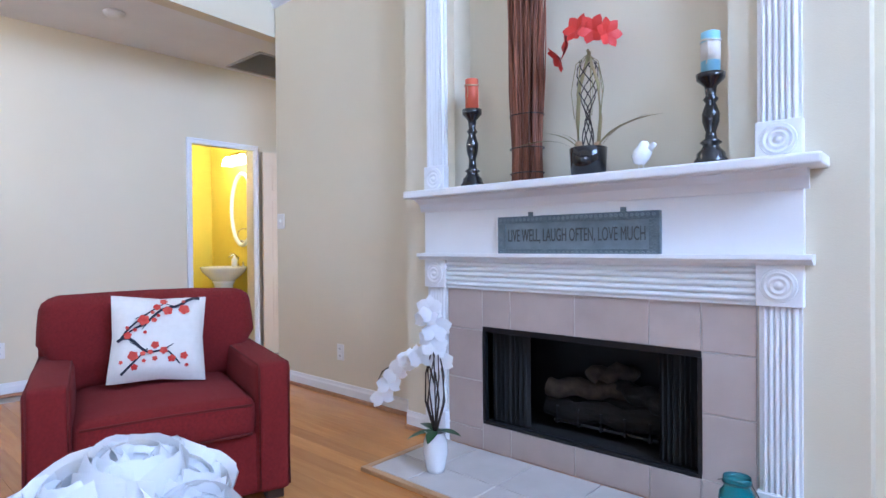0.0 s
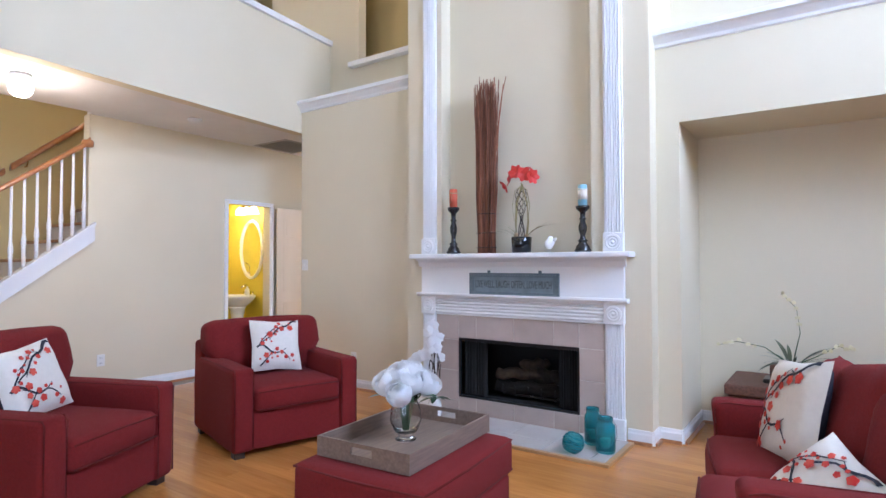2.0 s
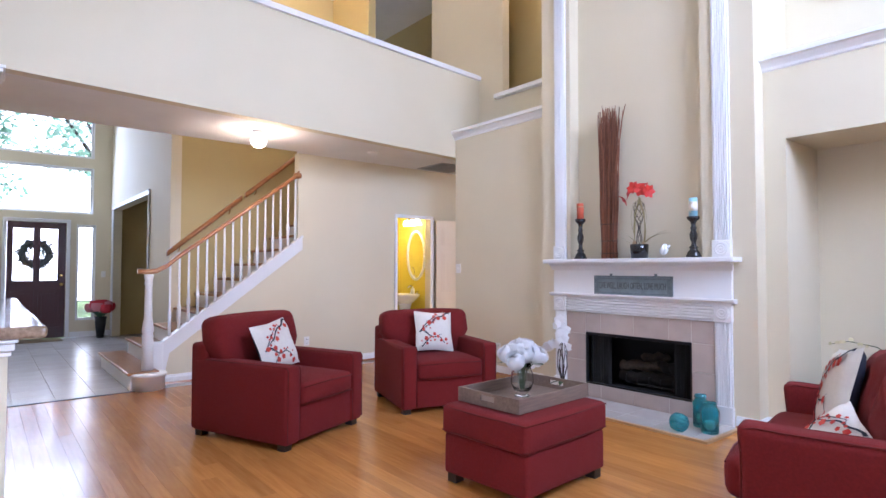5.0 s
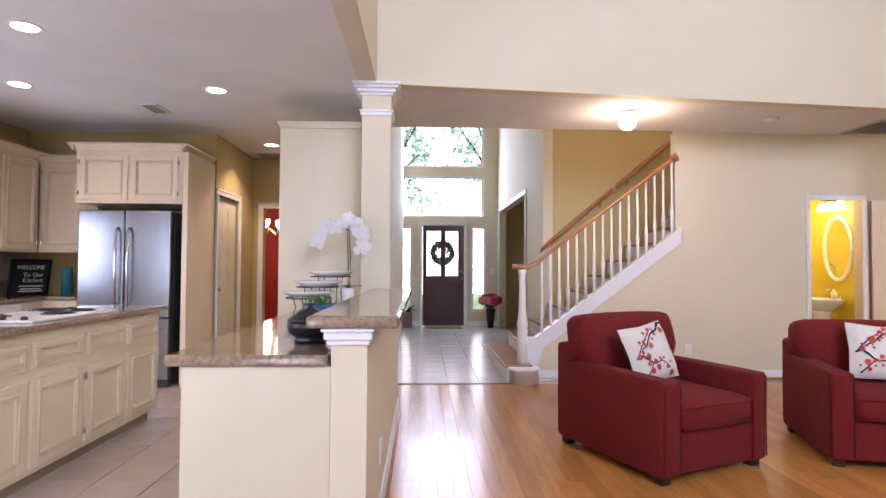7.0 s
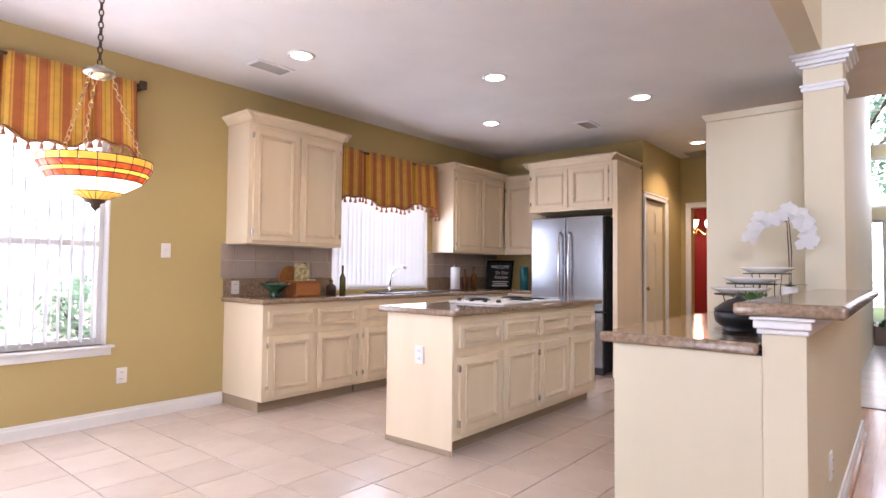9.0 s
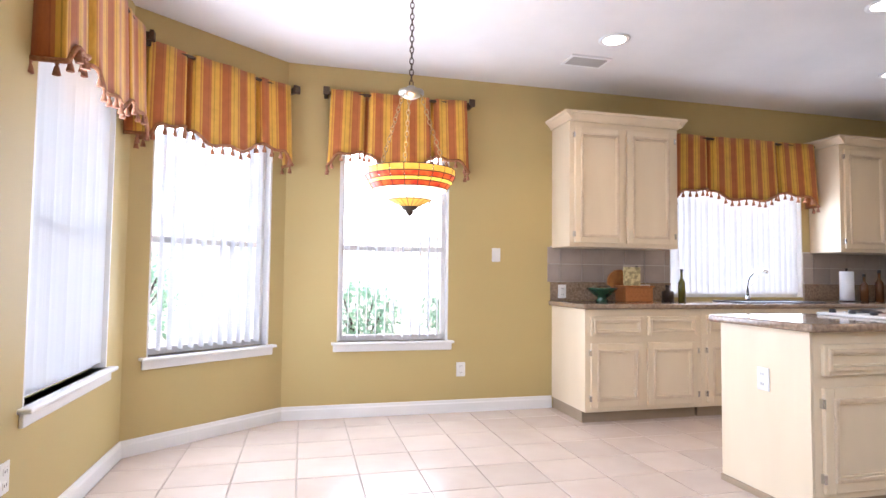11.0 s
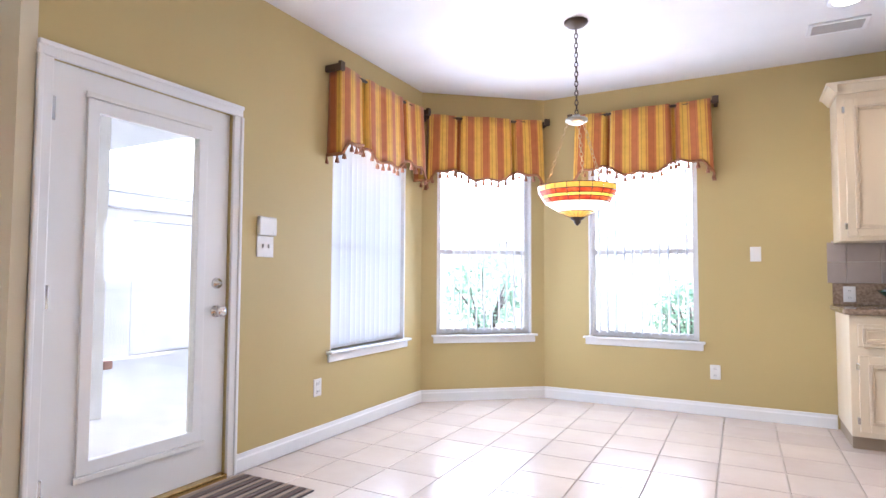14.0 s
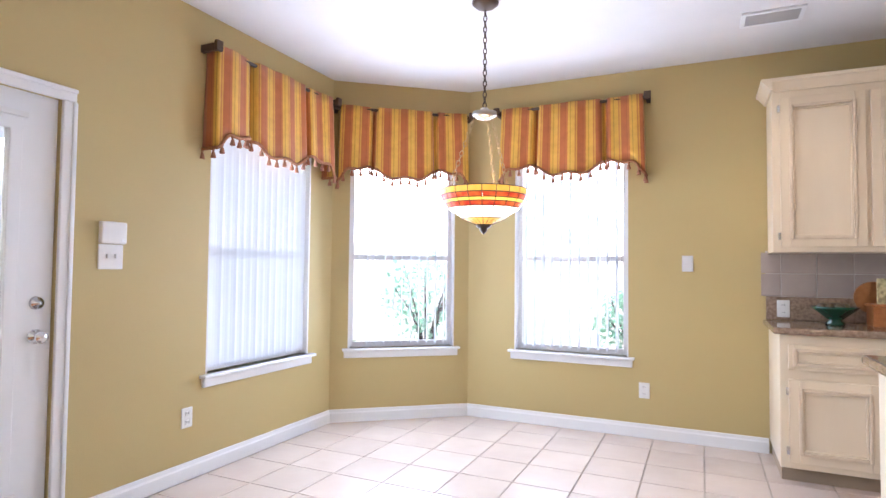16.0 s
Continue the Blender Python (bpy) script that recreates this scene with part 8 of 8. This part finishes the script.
leaves(pb, M_SUCC, [((0.03 * math.cos(k * 2.4) * (k % 4) * 0.6, 0.03 * math.sin(k * 2.4) * (k % 4) * 0.6, 0.075), k * 2.4, 0.6 + 0.5 * math.sin(k), 0.5 + 0.2 * math.cos(k)) for k in range(40)], 0.09, 0.03, "fleshy green leaf", bend=-0.2)
# dining room chandelier
ch = thing("chandelier", "lit chandelier with glowing glass shades in the dining room", "chandelier")
bm = bmesh.new()
tube(bm, [(-7.3, -3.92, C), (-7.3, -3.92, 1.9)], 0.01, 6)
for k in range(5):
    a = k * 1.2566
    tube(bm, [(-7.3, -3.92, 1.85), (-7.3 + 0.12 * math.cos(a), -3.92 + 0.12 * math.sin(a), 1.75), (-7.3 + 0.22 * math.cos(a), -3.92 + 0.22 * math.sin(a), 1.85)], 0.008, 6)
part("arms", bm, M_BRASS, ch)
for k in range(5):
    a = k * 1.2566
    part("shade", lathe([(0.03, 0), (0.06, 0.05), (0.075, 0.12), (0.07, 0.12), (0, 0.02)], 16, (-7.3 + 0.22 * math.cos(a), -3.92 + 0.22 * math.sin(a), 1.85)), M_GLOW, ch, "glowing shade", smooth=True).visible_shadow = False

# ------------------------------------------------------------------ outside
structure(part("ground", boxes((-300, 300, -300, 300, -0.4, -0.14)), M_GROUND), "lawn")
structure(part("patio", boxes((2.92, 9.0, -9.0, 0.4, -0.14, -0.03), (-6.0, 2.92, -9.0, -6.02, -0.14, -0.03)), M_SIDEWALK), "pale concrete patio")
porch = thing("patio_roof", "pale grey patio roof on a square post", "patio roof")
part("roof", boxes((2.95, 7.6, -5.0, 0.2, 2.62, 2.70)), M_PORCH, porch)
for y in (-3.55, -1.6):
    part("beam", boxes((2.95, 7.6, y, y + 0.10, 2.50, 2.62), bevel=0.004), M_PORCH, porch)
part("post", boxes((4.71, 4.81, -3.55, -3.45, -0.03, 2.50), bevel=0.006), M_PORCH, porch)
ga = thing("outbuilding", "pale grey painted outbuilding with a plain flush door", "outbuilding")
part("wall", boxes((7.75, 9.2, -5.75, -5.25, -0.03, 2.3), (7.75, 9.2, -9.2, -6.95, -0.03, 2.3), (7.75, 9.2, -6.95, -5.75, 1.86, 2.3), (7.80, 9.2, -6.95, -5.75, -0.03, 1.86)), M_PORCH, ga)
part("door", boxes((7.765, 7.795, -6.935, -5.765, -0.01, 1.845), bevel=0.004), M_PORCH, ga)
part("fascia", boxes((7.60, 7.75, -9.2, -5.15, 2.0, 2.2), (7.56, 7.75, -9.2, -5.1, 2.2, 2.3), bevel=0.006), M_PORCH, ga)
part("corner_board", boxes((7.73, 7.75, -5.37, -5.25, -0.03, 2.0), bevel=0.003), M_PORCH, ga)
gate = thing("gate_frame", "pale grey garden gate frame beside the outbuilding", "gate frame")
part("jamb", boxes((8.40, 8.50, -5.24, -5.12, -0.03, 1.80), bevel=0.004), M_PORCH, gate)
part("header", boxes((8.40, 8.50, -5.24, -2.2, 1.80, 2.08), bevel=0.004), M_PORCH, gate)
structure(part("mulch_bed", boxes((6.98, 9.4, -4.98, -2.6, -0.03, 0.01), bevel=0.01), M_MULCH), "dark mulch bed")
edging = thing("bed_edging", "low scalloped terracotta edging round the mulch bed", "edging")
em = None
for k in range(18):
    if em is None:
        o = part("edging_brick", boxes((-0.03, 0.03, -0.06, 0.06, -0.03, 0.075), bevel=0.02), M_EDGING, edging)
        em = o.data
    else:
        o = new("edging_brick", em)
        o.parent = edging
    o.location = (6.94, -4.95 + 0.125 * k, 0)


def shrub(x, y, r, h, n, seed, label):
    th = thing("shrub", label, "shrub", "garden shrubs")
    th.matrix_basis = Matrix.Translation((x, y, -0.14))
    rs2 = random.Random(seed)
    bm = bmesh.new()
    for k in range(7):
        a = rs2.uniform(0, 6.28)
        tube(bm, [(0, 0, 0), (0.3 * r * math.cos(a), 0.3 * r * math.sin(a), h * 0.4), (0.7 * r * math.cos(a), 0.7 * r * math.sin(a), h * rs2.uniform(0.6, 0.85))], 0.03, 5, 0.008)
    part("branches", bm, M_DARKWOOD, th)
    bm = bmesh.new()
    for k in range(n):
        d = Vector((rs2.gauss(0, 1), rs2.gauss(0, 1), rs2.gauss(0, 1))).normalized()
        q = rs2.uniform(0.55, 1.0) * (1 + 0.25 * noise.noise(d * 2.2 + Vector((seed, 0, 0))))
        c = Vector((d.x * r * q, d.y * r * q, h * 0.58 + d.z * h * 0.42 * q))
        u = Vector((rs2.uniform(-1, 1), rs2.uniform(-1, 1), rs2.uniform(-1, 0.6))).normalized()
        s = u.cross(Vector((rs2.uniform(-1, 1), 0.3, rs2.uniform(-1, 1)))).normalized()
        L = rs2.uniform(0.05, 0.11)
        bm.faces.new([bm.verts.new(c), bm.verts.new(c + u * L * 0.5 + s * L * 0.25), bm.verts.new(c + u * L), bm.verts.new(c + u * L * 0.5 - s * L * 0.25)])
    part("foliage", bm, M_FOLIAGE, th, "loose green leaves")


shrub(0.9, -9.6, 0.6, 1.2, 1300, 1, "green leafy garden shrub by the fence")
shrub(3.9, -9.2, 0.7, 1.7, 1500, 2, "green leafy garden shrub by the fence")
shrub(-0.6, -9.6, 0.6, 1.2, 1500, 3, "green leafy garden shrub by the fence")
shrub(7.95, -4.42, 0.46, 1.05, 1500, 4, "green leafy shrub beside the patio")
shrub(-12.6, -2.5, 0.6, 1.0, 1400, 5, "green leafy shrub by the front walk")


def tree(x, y, h, seed):
    th = thing("tree", "leafy green street tree seen through the transom", "tree")
    th.matrix_basis = Matrix.Translation((x, y, -0.14))
    rs2 = random.Random(seed)
    bm = bmesh.new()
    tube(bm, [(0, 0, 0), (0.1, 0.05, h * 0.3), (0.05, -0.1, h * 0.6)], 0.22, 8, 0.10)
    limbs = []
    for k in range(9):
        a = k * 0.75
        e = Vector((h * 0.28 * math.cos(a), h * 0.28 * math.sin(a), h * rs2.uniform(0.66, 1.0)))
        tube(bm, [(0.08, 0, h * 0.4), (e.x * 0.5, e.y * 0.5, e.z * 0.8), e], 0.08, 6, 0.02)
        limbs.append(e)
    part("trunk", bm, M_DARKWOOD, th)
    bm = bmesh.new()
    clumps = []
    for k in range(26):
        e = rs2.choice(limbs)
        clumps.append(e * rs2.uniform(0.6, 1.05) + Vector((rs2.gauss(0, 0.6), rs2.gauss(0, 0.6), rs2.gauss(0, 0.4))))
    for k in range(2600):
        c = rs2.choice(clumps) + Vector((rs2.gauss(0, 0.28), rs2.gauss(0, 0.28), rs2.gauss(0, 0.2)))
        u = Vector((rs2.uniform(-1, 1), rs2.uniform(-1, 1), rs2.uniform(-1, 0.4))).normalized()
        s = u.cross(Vector((rs2.uniform(-1, 1), 0.3, rs2.uniform(-1, 1)))).normalized()
        L = rs2.uniform(0.14, 0.26)
        bm.faces.new([bm.verts.new(c), bm.verts.new(c + u * L * 0.5 + s * L * 0.3), bm.verts.new(c + u * L), bm.verts.new(c + u * L * 0.5 - s * L * 0.3)])
    part("crown", bm, M_FOLIAGE, th, "uneven leafy crown")


tree(-17.5, -3.0, 9.0, 7)
tree(-19.5, 1.8, 9.5, 8)
fence = thing("garden_fence", "pale wooden board fence at the end of the garden", "fence")
fm = None
for k in range(90):
    if fm is None:
        o = part("board", boxes((-0.07, 0.07, -0.012, 0.012, -0.14, 1.75), bevel=0.003, seg=1), M_FENCE, fence)
        fm = o.data
    else:
        o = new("board", fm)
        o.parent = fence
    o.location = (-5.0 + 0.15 * k, -10.6, 0.01 * math.sin(k * 1.7))
# Glowing sheets added outdoors: emission stands in for the overexposed distance.
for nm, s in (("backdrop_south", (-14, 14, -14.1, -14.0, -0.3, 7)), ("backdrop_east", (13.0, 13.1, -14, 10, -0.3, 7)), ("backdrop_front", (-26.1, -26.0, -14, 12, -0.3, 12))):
    structure(part(nm, boxes(s), M_BACKGLOW), "glowing white backdrop sheet outdoors")

# ------------------------------------------------------------------ floor pieces


def floor_tiles(parent, x0, x1, y0, y1, ox, oy, pitch, skip, mat):
    me = None
    gap = 0.0035
    i0, i1 = math.floor((x0 - ox) / pitch), math.ceil((x1 - ox) / pitch)
    j0, j1 = math.floor((y0 - oy) / pitch), math.ceil((y1 - oy) / pitch)
    for i in range(i0, i1):
        for j in range(j0, j1):
            a, b = max(ox + i * pitch, x0), min(ox + (i + 1) * pitch, x1)
            c, d = max(oy + j * pitch, y0), min(oy + (j + 1) * pitch, y1)
            if b - a < 0.02 or d - c < 0.02 or skip(a, b, c, d):
                continue
            full = b - a > pitch - 1e-4 and d - c > pitch - 1e-4
            if full and me is not None:
                o = new("tile", me)
            else:
                hw, hd = (b - a) / 2 - gap, (d - c) / 2 - gap
                o = part("tile", boxes((-hw, hw, -hd, hd, -0.006, 0.0), bevel=0.0018, seg=1), mat)
                if full:
                    me = o.data
            o.parent = parent
            o.location = ((a + b) / 2, (c + d) / 2, 0.0)


floor_tiles(floor_kitchen, -5.95, XE, YS, -1.80, 0.06, -3.925, 0.335,
            lambda a, b, c, d: (d < -5.36 and b < -0.40) or (-2.55 < a and b < -0.62 and -4.06 < c and d < -3.62) or (a > -2.8 and b < -0.1 and c > -2.28) or (b < -4.5 and d < -3.78) or (b < -2.9 and c > -2.6),
            M_TILE)
floor_tiles(floor_foyer, -9.71, -3.91, -1.80, 0.17, -3.91, -1.80, 0.333, lambda a, b, c, d: a > -5.2 and c > -0.05, M_TILE2)
structure(part("floor_transition", boxes((-3.93, -3.89, -1.80, -0.45, -0.006, 0.006), bevel=0.003), M_DARKWOOD), "dark wood strip between tile and wood")
rp = random.Random(17)
PW, PL_ = 0.0945, 1.82
pm, row, y = None, 0, -1.80
while y < 4.6:
    x1 = 4.5 if y < 3.12 else -3.06
    x = -3.91
    ln = PL_ * rp.uniform(0.25, 1.0)
    while x < x1 - 0.03:
        e = min(x + ln, x1)
        if y > 3.12 or not (e > 3.0 and x > 3.2):
            if abs((e - x) - PL_) < 1e-6 and pm is not None:
                o = new("plank", pm)
            else:
                h = (e - x) / 2 - 0.0003
                o = part("plank", boxes((-h, h, -PW / 2 + 0.0002, PW / 2 - 0.0002, -0.012, 0.0), bevel=0.0005, seg=1), M_WOOD)
                if abs((e - x) - PL_) < 1e-6:
                    pm = o.data
            o.parent = floor_living
            o.location = ((x + e) / 2, y + PW / 2, 0.0)
        x, ln = e, PL_
    y += PW
